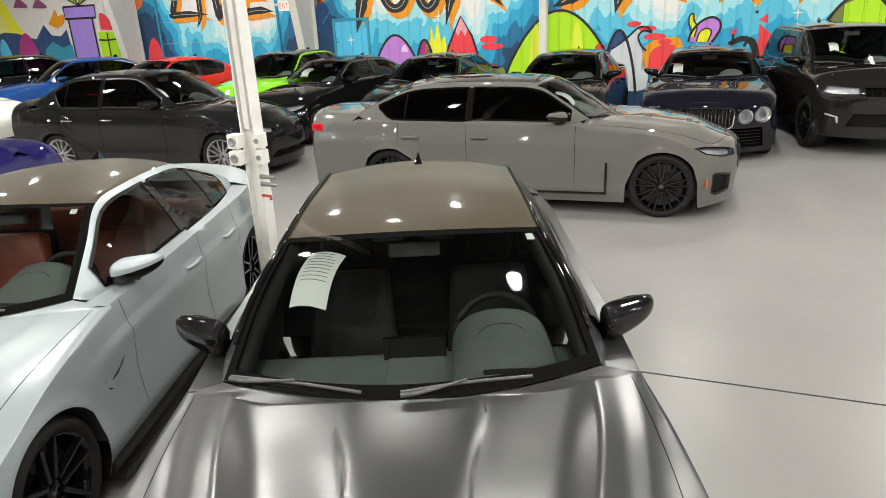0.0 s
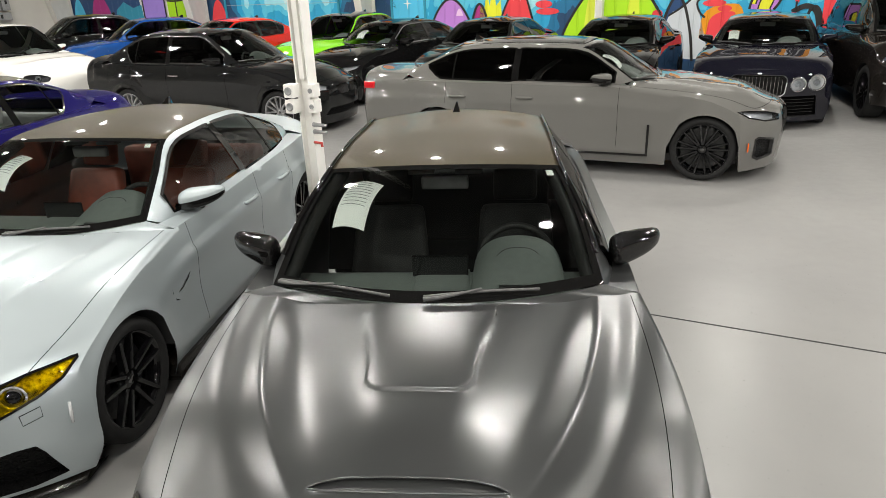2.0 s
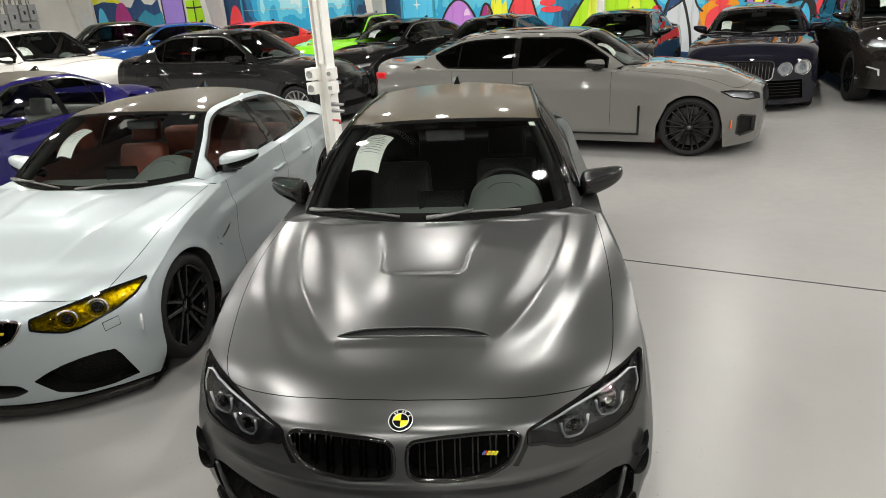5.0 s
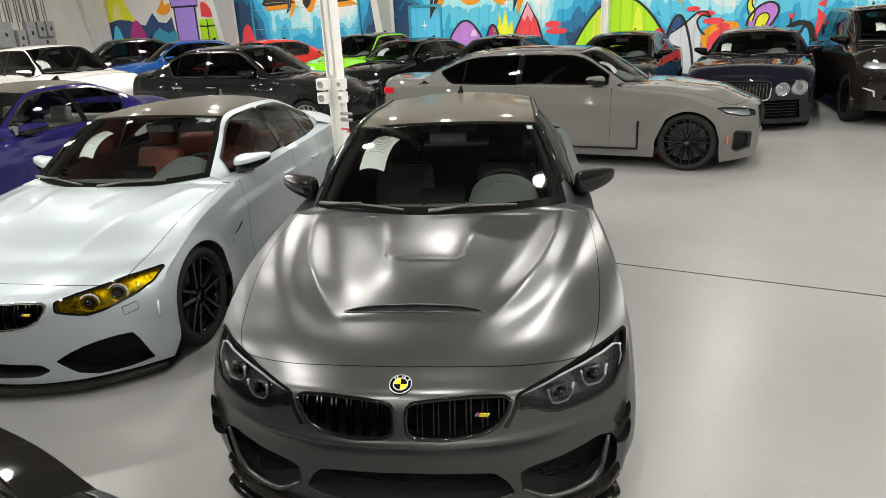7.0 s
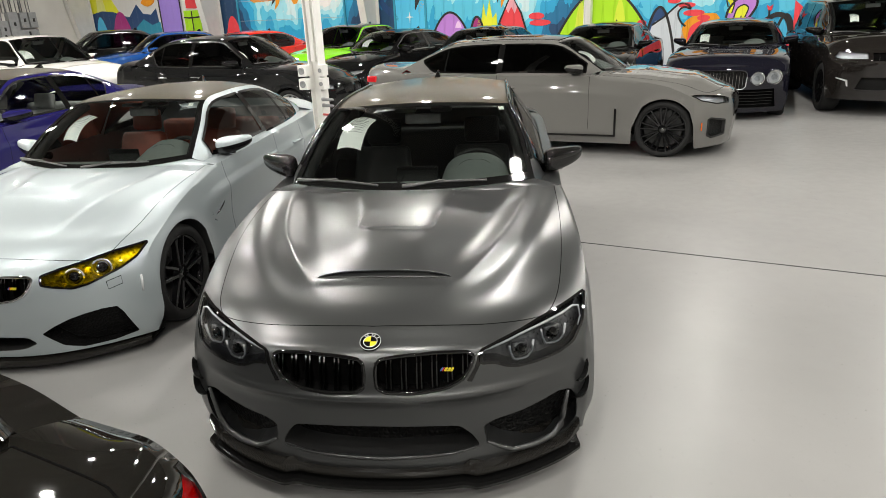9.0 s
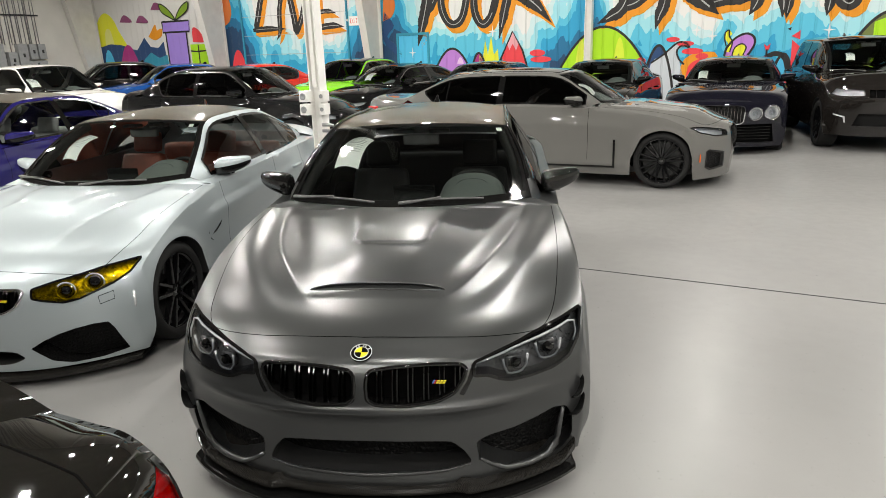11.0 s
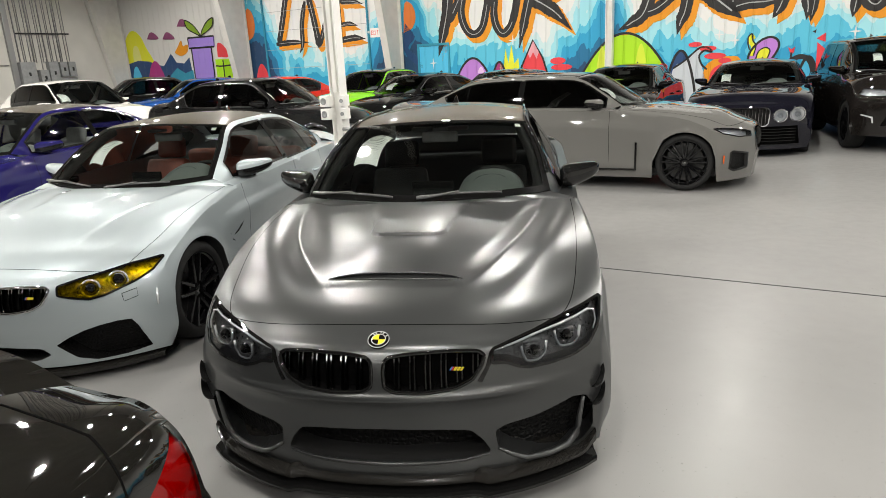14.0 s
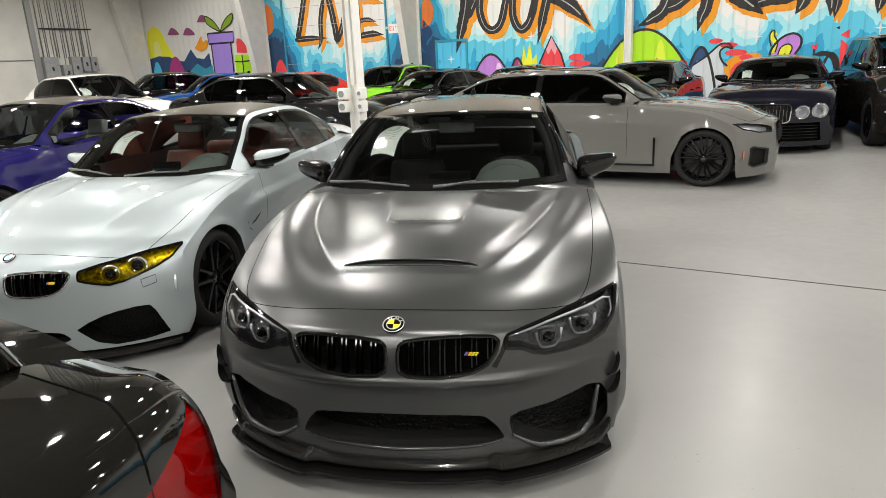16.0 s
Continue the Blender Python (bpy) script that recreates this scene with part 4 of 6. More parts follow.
def intake_lip(line, rad):
    """A rounded edge along the foot of an air intake."""
    def fill(holder, deck, side):
        pts = [deck.at(*deck.find(x, z, 2)) * (side, 1, 1) + (0, -.004, 0) for x, z in dense(line, .04, False)]
        part("intake_lip", tube(pts, [rad * (.5 + .5 * math.sin(math.pi * i / (len(pts) - 1))) for i in range(len(pts))], 8), M_SATIN, holder, "", True)
    return fill


def coupe_front(kind, dz=0.0):
    """Panels of the nose of the two sister cars; kind: 'black' or 'silver'."""
    yellow = kind == "silver"
    lens = M_YELLOW if yellow else M_LENS
    side_hole = [(.44, .318), (.485, .343), (.60, .357), (.70, .386), (.755, .404), (.81, .392), (.84, .335), (.846, .22), (.80, .165), (.70, .150), (.58, .158), (.50, .198), (.45, .240)]
    if yellow:
        side_hole = [(.385, .245), (.46, .288), (.54, .322), (.62, .342), (.70, .352), (.762, .347), (.783, .30), (.800, .215), (.812, .140), (.70, .120), (.56, .118), (.47, .150)]
    mid_hole = [(-.425, .222), (-.394, .285), (-.345, .340), (-.23, .351), (0, .356), (.23, .351), (.345, .340), (.394, .285), (.425, .222), (.34, .200), (0, .190), (-.34, .200)]
    if yellow:
        mid_hole = [(-.345, .185), (-.30, .235), (0, .25), (.30, .235), (.345, .185), (.26, .150), (0, .140), (-.26, .150)]
    return [
        dict(name="bonnet", kind="panel", poly=[(x, y - .03) for x, y in HOOD] if yellow else HOOD, axis=1, gap=.0036),
        dict(name="headlight", kind="hole", poly=LAMP_S if yellow else LAMP, both=True, depth=.075, mat=M_HOUSE_MID if yellow else M_HOUSE, lens=lens, wall=M_HOUSE_MID if yellow else M_DARK, wall_name="lamp_case",
             label="headlamp with yellow film" if yellow else "dark headlamp with twin projectors", lens_label="yellow film lens" if yellow else "clear lens",
             fill=lamp_units(M_HOUSE_PALE if yellow else M_GUIDE, not yellow, dz), rim=(.012, M_GLOSS)),
        dict(name="kidney_grille", kind="hole", poly=[(x, z - .064) for x, z in KIDNEY] if yellow else KIDNEY, both=True, depth=.07, mat=M_GAP, wall=M_GLOSS, fill=kidney_bars(12, M_BAR if not yellow else M_DARKCHROME, True, -.064 if yellow else dz),
             bead=(.0085, M_GLOSS if not yellow else M_CHROME, -.002), label="kidney grille with paired vertical bars"),
        dict(name="side_intake", kind="hole", poly=rounded(side_hole, 2, .08 if yellow else .22), both=True, depth=.12, mat=M_MESH, wall=M_GLOSS if yellow else M_SATIN, label="large black side air intake",
             fill=None if yellow else intake_lip([(.455, .236), (.50, .200), (.56, .168), (.66, .160), (.735, .172), (.772, .212), (.783, .30), (.797, .388)], .016)),
        dict(name="centre_intake", kind="hole", poly=rounded(mid_hole, 2, .22), depth=.14, mat=M_MESH, wall=M_TRIM, label="wide black centre air intake",
             fill=None if yellow else intake_lip([(-.415, .218), (-.32, .203), (0, .193), (.32, .203), (.415, .218)], .010)),
    ] + ([] if yellow else [dict(name="grille_wedge", kind="panel", poly=WEDGE, both=True, mat=M_GLOSS, label="gloss black wedge between grille and headlamp")])


def emblem(root, deck, x, z, rad=.037, face=None):
    """A round badge: a black ring and four quarters in two colours."""
    u, s = deck.find(x, z, 2)
    p, n = deck.at(u, s), deck.normal(u, s)
    e = part("emblem", lathe([(0, rad), (.006, rad), (.008, rad * .93), (.008, rad * .66), (.006, rad * .62), (.006, 0)], 32, "z"), M_GLOSS, root, "round badge with coloured quarters", True)
    e.matrix_basis = Matrix.Translation(p) @ Vector(n).to_track_quat("Z", "Y").to_matrix().to_4x4()
    for r in (rad * .97, rad * .63):
        part("emblem_ring", tube([(r * math.cos(2 * math.pi * k / 28), r * math.sin(2 * math.pi * k / 28), .0085) for k in range(29)], .0016, 5), M_LAMP, e, "", True)
    for k in range(8):
        a = math.pi * (.18 + .64 * k / 7)
        if k % 3 != 1:
            part("emblem_mark", boxed(-.002, -.004, 0, .002, .004, .0092), M_LAMP, e).matrix_basis = Matrix.Rotation(a - math.pi / 2, 4, "Z") @ Matrix.Translation((0, rad * .80, 0))
    for k in range(4):
        bm = bmesh.new()
        c = bm.verts.new((0, 0, .008))
        arc = [bm.verts.new((rad * .6 * math.cos(math.pi / 2 * (k + i / 6)), rad * .6 * math.sin(math.pi / 2 * (k + i / 6)), .008)) for i in range(7)]
        for i in range(6):
            bm.faces.new((c, arc[i], arc[i + 1]))
        part("quarter", bm, (face or M_BADGE_Y) if k % 2 else M_LAMP if face else M_GLOSS, e)


def wipers(root, spec, mat=M_WIPER):
    A = arch(spec)[0]
    dy0, dy1, dz0, dz1 = spec["screen"]

    def screen(u, t):
        e, k = A(t), 1 - u * u
        return np.array((u * e[0], e[1] - (dy0 + (dy1 - dy0) * t) * k, e[2] + (dz0 + (dz1 - dz0) * t) * k)) + (0, -.012, .02)
    for u0, u1 in ((-.95, -.25), (-.05, .62)):
        pts = [screen(u0 + (u1 - u0) * i / 8, .020 + .022 * math.sin(math.pi * i / 8)) for i in range(9)]
        w = part("wiper", tube(pts, .0065, 6), mat, root, "black wiper blade", True)
        arm = [screen(u0 + (u1 - u0) * (.0 + .5 * i / 4), -.01 + .06 * i / 4) + (0, -.004, .008) for i in range(5)]
        part("wiper_arm", tube(arm, [.009, .008, .007, .006, .005], 6), mat, w, "", True)


def fin(root, spec, mat):
    r = arch(spec)[1](.93)
    bm = bmesh.new()
    v = [bm.verts.new(c) for c in ((-.028, 0, 0), (.028, 0, 0), (.02, .14, 0), (-.02, .14, 0), (-.004, .10, .06), (.004, .10, .06), (.004, .135, .058), (-.004, .135, .058))]
    for q in ((0, 1, 5, 4), (1, 2, 6, 5), (2, 3, 7, 6), (3, 0, 4, 7), (4, 5, 6, 7)):
        bm.faces.new([v[i] for i in q])
    bmesh.ops.bevel(bm, geom=list(bm.edges), offset=.004, segments=1, affect="EDGES")
    bmesh.ops.translate(bm, vec=(0, r[1] - .03, r[2] + .040), verts=bm.verts)
    part("antenna_fin", bm, mat, root, "", True)


def finish(root, spec, wheel, mirror_mat=None, seats=None, steer=0.0, handles=None, doors=1):
    """What every car has: wheels, mirrors, wipers, floor and fin."""
    put_wheels(root, spec, wheel, steer)
    for side in (1, -1):
        door_mirror(root, spec, side, mirror_mat or spec["paint"])
        for d in spec["doors"][1:]:
            y = d - .16
            X = float(table_of(spec["wide"])(y)[0])
            handle(root, X - .012, y, spec["belt"][1][2] - .155, side, handles or spec["paint"])
    wipers(root, spec)
    underbody(root, spec)
    fin(root, spec, M_GLOSS)
    cabin(root, spec, seats or M_CABIN, M_DASH)


def paper(m, w=.20, h=.28, bend=.03, label="curled white price sheet behind a windscreen", lines=9):
    """A printed sheet that leans against the inside of a windscreen."""
    e = thing("paper_sheet", m, label, "paper", "price sheets")
    v, f = [], []
    for j in range(9):
        for i in range(7):
            t = j / 8
            v.append(((i / 6 - .5) * w, t * h, bend * math.sin(math.pi * t) - bend * .8 * (1 - t) ** 3 - .022 * (i / 3 - 1) ** 2))
    for j in range(8):
        for i in range(6):
            a = j * 7 + i
            f.append((a, a + 1, a + 8, a + 7))
    s = mesh_object("sheet", v, f, M_PAPER, e)
    for k in range(lines):
        t = .92 - .07 * k
        ww = w * (.5 if k < 2 else .74)
        z = bend * math.sin(math.pi * t) - bend * .8 * (1 - t) ** 3 + .0015
        q = [(-ww / 2 + ww * i / 6, -.022 * ((i / 3 - 1) * ww / w) ** 2) for i in range(7)]
        mesh_object("print_line", [(x, t * h + dy, z + dz) for dy in (0, .0045) for x, dz in q], [(i, i + 1, i + 8, i + 7) for i in range(6)], M_PRINT, s, smooth=False)
    return e


# the wheels, built once
WHEEL_M = spoke_wheel("wheel", .335, .265, "m", M_RIM)
WHEEL_7 = spoke_wheel("wheel", .36, .26, "multi", M_RIM)
WHEEL_S = spoke_wheel("wheel", .345, .255, "split", M_RIM_SILVER)
WHEEL_SUV = spoke_wheel("wheel", .40, .28, "suv", M_RIM)



def apron_lip(root, deck, z0, z1, out, mat, label, tiers=1):
    """A front splitter that follows the foot of the nose: a stepped upper blade and, with two tiers, a longer plate below it."""
    n = 64
    for tier in range(tiers):
        v, f = [], []
        for i in range(n + 1):
            u = -1 + 2 * i / n
            p = deck.at(max(-.985, min(.985, u)), .985)
            q = deck.at(max(-.985, min(.985, u)), .93)
            a = abs(p[0])
            wing = smooth(.36, .42, a) if tiers > 1 else 0.0
            ear = smooth(.80, .90, a) if tiers > 1 else 0.0
            push = np.array((.06 * u, -1, 0)) * (out + .030 * wing + .030 * tier - .012 * ear)
            y = min(p[1], q[1] + .02)
            e = np.array((p[0] * .985, y, 0)) + push
            b = np.array((p[0] * .97, y + .16, 0))
            lo, hi = (z0 + .045, z1 + .045) if tier == 0 and tiers > 1 else (z0, z1)
            knob = .030 * math.exp(-((a - .395) / .022) ** 2) if tier == 0 and tiers > 1 else 0.0
            hi += .075 * ear * (1 - tier)
            lo += .045 * ear * (1 - tier)
            v += [(b[0], b[1], lo), (e[0], e[1], lo), (e[0], e[1] - .002, hi - .008), (e[0], e[1] + .010, hi + knob * .4), (e[0] * .99, e[1] + .05, hi + .004 + knob), (b[0], b[1], hi + .03 + knob)]
            if i:
                k = 6 * i
                for c in range(5):
                    f.append((k - 6 + c, k + c, k + c + 1, k - 5 + c))
        lip = mesh_object("splitter" if tier == 0 else "splitter_plate", v, f, mat if tier == 0 else M_GLOSS, root, label if tier == 0 else "thin black lower plate of the splitter", smooth=False)
    return lip


def canards(root, deck, mat):
    """Two small swept wings, one above the other, on each corner of the bumper."""
    for side in (1, -1):
        for z, w, x0 in ((.415, .030, .835), (.335, .038, .825)):
            v, f = [], []
            n = 10
            for i in range(n + 1):
                t = i / n
                x = x0 + (.882 - x0) * t
                u, q = deck.find(side * x, z + .055 * t * t, 2)
                p, nn = deck.at(u, q), deck.normal(u, q)
                o = np.array((nn[0], nn[1], 0.0))
                o /= np.linalg.norm(o)
                k = w * math.sin(math.pi * (.12 + .80 * t)) ** .6
                e = p + o * k + np.array((0, 0, .012 + .030 * t * t))
                v += [p - o * .01, e, e - np.array((0, 0, .006)), p - o * .01 - np.array((0, 0, .006))]
                if i:
                    f += [(4 * i - 4 + c, 4 * i + c, 4 * i + (c + 1) % 4, 4 * i - 4 + (c + 1) % 4) for c in range(4)]
            m = len(v) - 4
            f += [(0, 1, 2, 3), (m + 3, m + 2, m + 1, m)]
            mesh_object("canard", v, f, mat, root, "small gloss black bumper fin", smooth=False)


def sticker(root, spec, u, t, w=.035, h=.045):
    A = arch(spec)[0]
    dy0, dy1, dz0, dz1 = spec["screen"]

    def at(u, t):
        e, k = A(t), 1 - u * u
        return np.array((u * e[0], e[1] - (dy0 + (dy1 - dy0) * t) * k, e[2] + (dz0 + (dz1 - dz0) * t) * k)) + (0, .002, -.004)
    p = at(u, t)
    up = at(u, t + .03) - p
    up = up / np.linalg.norm(up) * h
    sd = at(u + .03, t) - p
    sd = sd / np.linalg.norm(sd) * w
    mesh_object("sticker", [p, p + sd, p + sd + up, p + up], [(0, 1, 2, 3)], M_PAPER, root, "small white windscreen sticker", smooth=False)


def window_paper(root_m, x, y, z, slope=26, turn=0.0, w=.20, h=.28):
    return paper(root_m @ pose(x, y, z, slope, 0, turn), w, h)


def bar_grille(n, x0, x1, z0, z1, mat, horizontal=False):
    def fill(holder, deck, side):
        for k in range(n):
            if horizontal:
                ends = [(x0 + (x1 - x0) * i / 6, z0 + (z1 - z0) * (k + .5) / n) for i in range(7)]
            else:
                ends = [(x0 + (x1 - x0) * (k + .5) / n, z0 + (z1 - z0) * i / 4) for i in range(5)]
            pts = [deck.at(*deck.find(x, z, 2)) * (side, 1, 1) + (0, .014, 0) for x, z in ends]
            part("grille_bar", tube(pts, .007, 5), mat, holder)
    return fill


def ringed_lamp(x, z, rad, mat=M_LAMP):
    """A round glass headlamp with a bright rim."""
    def fill(holder, deck, side):
        p = deck.at(*deck.find(x, z, 2)) * (side, 1, 1)
        for nm, prof, mt in (("reflector", [(.02, rad * .9), (.05, rad * .5), (.05, 0)], M_LAMP), ("projector", [(.03, rad * .4), (0, rad * .36), (-.012, 0)], M_LENS),
                             ("chrome_ring", [(.0, rad * 1.02), (-.014, rad * .98), (-.012, rad * .86), (.02, rad * .84)], M_CHROME)):
            b = lathe(prof, 24, "y")
            bmesh.ops.rotate(b, cent=(0, 0, 0), matrix=Matrix.Rotation(radians(16 * side), 3, "Z"), verts=b.verts)
            bmesh.ops.translate(b, vec=p, verts=b.verts)
            part(nm, b, mt, holder, "", True)
    return fill


def circle(x, z, rad, n=16):
    return [(x + rad * math.cos(2 * math.pi * k / n), z + rad * math.sin(2 * math.pi * k / n)) for k in range(n)]


def plain_nose(zn, half, grille=True):
    """Headlamps, a low intake and a grille for a car that stays far off."""
    return [dict(name="bonnet", kind="panel", poly=[(x * half / .905, y + .02) for x, y in HOOD], axis=1, gap=.006),
            dict(name="headlight", kind="hole", poly=[(.47, zn - .06), (.50, zn - .11), (.72, zn - .10), (.84, zn - .05), (.86, zn), (.76, zn - .005), (.58, zn - .03)], both=True, depth=.06, mat=M_LAMP,
                 lens=M_LENS, wall=M_DARK, label="clear headlamp"),
            dict(name="grille", kind="hole", poly=[(.04, zn - .05), (.04, zn - .2), (.3, zn - .2), (.37, zn - .06)], both=True, depth=.05, mat=M_MESH, wall=M_CHROME, label="dark front grille"),
            dict(name="low_intake", kind="hole", poly=[(-.6, .26), (-.5, .38), (.5, .38), (.6, .26)], depth=.08, mat=M_MESH, wall=M_TRIM, label="dark low air intake")]


# the satin black coupe
COUPE = make_spec(M_SATIN, fine=2.3, side_glass=M_TINT, low=.15, fall=.012, H=1.41, top=2.20, rear=3.42, base=4.05, bulge=coupe_bonnet, roof_paint=M_ROOF, roof_label="brown-black carbon fibre roof", front_panels=coupe_front("black"), skirt=M_CARBON, crease=True)
COUPE["front_panels"].append(dict(name="bonnet_vent", kind="hole", poly=rounded([(-.305, .464), (-.18, .452), (0, .448), (.18, .452), (.305, .464), (.26, .488), (.19, .500), (0, .502), (-.19, .500), (-.26, .488)], 2, .2), axis=1,
                                  into=(0, .010, -.009), mat=M_SATIN, wall=M_SATIN, bead=(.0035, M_SATIN, .001), label="slot-like bonnet vent"))
for off in (-.011, -.006, -.002, .002, .007):                         # folds round the dome and along the two valleys
    edge = [(dome_x(y) + off, y) for y in (1.29, 1.2, 1.1, 1.0, .90)] + [(dome_x(.9) - .07 + (.07 + off) * math.cos(b), .890 - (.07 + off) * math.sin(b)) for b in (0, .4, .8, 1.2, 1.57)]
    COUPE["front_panels"].insert(1, dict(name="fold", kind="fold", poly=edge + mirrored(edge), axis=1))
COUPE["avoid"] = lambda x, y: abs(dome_edge(x, y)) < .017 or .35 < y < 1.30 and abs(abs(x) - along(CREASE, y)) < .030
BACK = (.36, .42, .48, .535, .6, .7, .8, .9, 1.0, 1.1, 1.2, 1.28)
for inner, outer in ((-.020, -.007), (-.007, .007), (.007, .020)):
    COUPE["front_panels"].insert(1, dict(name="fold", kind="fold", poly=[(along(CREASE, y) + outer, y) for y in BACK] + [(along(CREASE, y) + inner, y) for y in BACK[::-1]], axis=1, both=True))
COUPE["push"] = coupe_push
COUPE["screen"] = (.155, .065, -.02, .030)
COUPE["front_centre"] = [(1.365, .992), (1.02, .968), (.715, .925), (.455, .842), (.265, .790), (.120, .726), (.040, .672), (.002, .530), (.022, .38), (.05, .12)]
k = COUPE["front_corner"]
k[6], k[7], k[8] = (.885, .368, .545), (.888, .355, .455), (.895, .362, .30)
AT = pose(.022, 0, 0, 0, 0, 1.0)
root, deck, _, _ = car("coupe", AT, COUPE, "satin black coupe with a carbon roof and vented bonnet")
finish(root, COUPE, WHEEL_M, M_GLOSS)
emblem(root, deck, 0, .712, .043)
apron_lip(root, deck, .070, .092, .030, M_CARBON, "carbon fibre front splitter", 2)
canards(root, deck, M_GLOSS)
sticker(root, COUPE, .86, .88)
window_paper(AT, -.455, 1.885, 1.165, 25, -15, .17, .30)
rail = arch(COUPE)[1]
for side in (1, -1):
    pts = [arch(COUPE)[0](k / 10) * (side, 1, 1) + (side * .004, 0, .006) for k in range(2, 10)] + [rail(k / 12) * (side, 1, 1) + (side * .004, 0, .006) for k in range(13)]
    part("roof_strip", tube(pts, .011, 8), M_GLOSS, root, "gloss black strip along the roof edge", True)

# its silver sister with yellow headlamps
SALOON = make_spec(M_SILVER, fine=1.4, low=.13, bulge=saloon_bonnet, H=1.39, hub=.85, top=2.14, rear=3.25, base=3.98, zn=.68, zc=.95, zs=.92, zd=1.04, four=True, roof_paint=M_ROOF,
                   roof_label="brown-black carbon fibre roof", front_panels=coupe_front("silver", -.03), skirt=M_CARBON, crease=True, side_glass=M_CLEARTINT, trim=M_GLOSS, tail=(.45, .40))
AT = pose(-2.57, .96, 0, 0, 0, -2.0)
root, deck, _, _ = car("saloon", AT, SALOON, "silver-blue saloon with yellow headlamps and tan leather")
finish(root, SALOON, WHEEL_M, M_SILVER, M_LEATHER)
emblem(root, deck, 0, .682, .037, M_BADGE_B)
apron_lip(root, deck, .05, .08, .03, M_CARBON, "carbon fibre front splitter")
sticker(root, SALOON, .82, .86)
window_paper(AT, -.50, 1.82, 1.10, 25, -9, .14, .31)
for side in (1, -1):
    X = .908
    gill = part("fender_gill", tube([(side * (X - .004), 1.37, .575), (side * (X + .007), 1.43, .598), (side * (X + .007), 1.50, .628), (side * (X - .002), 1.56, .652)], [.003, .006, .006, .002], 8), M_DARKCHROME, root, "dark chrome blade behind the front wheel", True)
    part("gill_slot", tube([(side * (X + .004), 1.315, .650), (side * (X + .002), 1.325, .60), (side * (X + .0), 1.35, .552), (side * (X + .0), 1.385, .535)], [.002, .0045, .005, .002], 8), M_GAP, gill, "", True)
    p, q = (deck.at(*deck.find(side * x, z, 2)) for x, z in ((.878, .50), (.876, .40)))
    part("side_marker", tube([p + (side * .004, -.002, 0), (p + q) / 2 + (side * .006, -.004, 0), q + (side * .004, -.002, 0)], [.006, .009, .006], 8), M_LAMP, root, "pale upright side marker", True)
    loop = [deck.find(side * x, z, 2) for x, z in ((.735, .510), (.795, .525), (.800, .478), (.742, .462), (.735, .510))]
    v, f = ribbon([deck.at(*a) for a in loop], [deck.normal(*a) for a in loop], .004, .0015)
    mesh_object("washer_cover", v, f, M_GAP, root, "outlined headlamp washer cover", smooth=False)

# the long grey saloon
LONG = make_spec(M_NARDO, fine=.9, L=5.40, half=.925, wb=3.21, hub=.86, r=.36, H=1.50, cowl=1.45, top=2.30, rear=3.85, base=4.6, zn=.80, zc=1.06, zs=1.02, zd=1.13, four=True, side_glass=M_DARKTINT,
                 bulge=plain_bonnet, crease=True, trim=M_GLOSS, roof_glass=(.05, .80), tail=(.42, .20))
LONG["front_panels"] = [
    dict(name="bonnet", kind="panel", poly=[(x * 1.02, y * 1.11) for x, y in HOOD], axis=1, gap=.006),
    dict(name="headlight", kind="hole", poly=[(.50, .715), (.52, .665), (.72, .672), (.86, .72), (.90, .785), (.80, .78), (.62, .75)], both=True, depth=.06, mat=M_LAMP, lens=M_LENS, wall=M_DARK, label="slim clear headlamp", rim=(.014, M_GLOSS)),
    dict(name="kidney_grille", kind="hole", poly=rounded([(.03, .76), (.03, .46), (.3, .46), (.40, .56), (.42, .74), (.3, .77)], 2, .25), both=True, depth=.06, mat=M_GAP, wall=M_GLOSS, rim=(.025, M_GLOSS), label="large black kidney grille",
         fill=bar_grille(8, .06, .36, .52, .74, M_GLOSS)),
    dict(name="side_intake", kind="hole", poly=[(.52, .27), (.56, .45), (.80, .50), (.83, .48), (.81, .29), (.74, .25)], both=True, depth=.035, mat=M_MESH, wall=M_TRIM, label="black side air intake", rim=(.022, M_GLOSS))]
LONG["rear_panels"] = [dict(name="tail_light", kind="hole", poly=[(.45, 1.0), (.45, .93), (.83, .86), (.845, .97), (.70, 1.01)], both=True, depth=-.01, mat=M_REDLENS, wall=M_GLOSS, label="red tail lamp")]
AT = pose(3.55, 7.14, 0, 0, 0, 72.5)
root, deck, _, _ = car("saloon", AT, LONG, "long plain grey saloon with black wheels and dark windows")
finish(root, LONG, WHEEL_7, M_NARDO)
for side in (1, -1):
    bm = bmesh.new()
    box(bm, side * .93, 1.445, .27, side * .945, 1.472, .62, .005)
    box(bm, side * .925, 1.445, .255, side * .945, 3.6, .278, .005)
    part("sill_trim", bm, M_GLOSS, root, "black trim behind the wheel and along the sill")
    bm = bmesh.new()
    box(bm, side * .90, .385, .36, side * .925, .40, .46, .003)
    part("side_marker", bm, M_AMBER, root, "amber side marker")
tail = Deck(LONG["rear_centre"], LONG["rear_corner"], None, -1)
for side in (1, -1):
    p = tail.at(1, .42)
    bm = boxed(-.022, -.085, -.045, .022, .085, .045, .014)
    bmesh.ops.transform(bm, matrix=Matrix.Translation((side * (p[0] + .004), p[1] - .03, p[2])) @ Matrix.Rotation(radians(12 * side), 4, "Z"), verts=bm.verts)
    part("tail_light", bm, M_REDLENS, root, "red tail lamp round the corner", True)
window_paper(AT, .25, 1.95, 1.14, 27, -4)

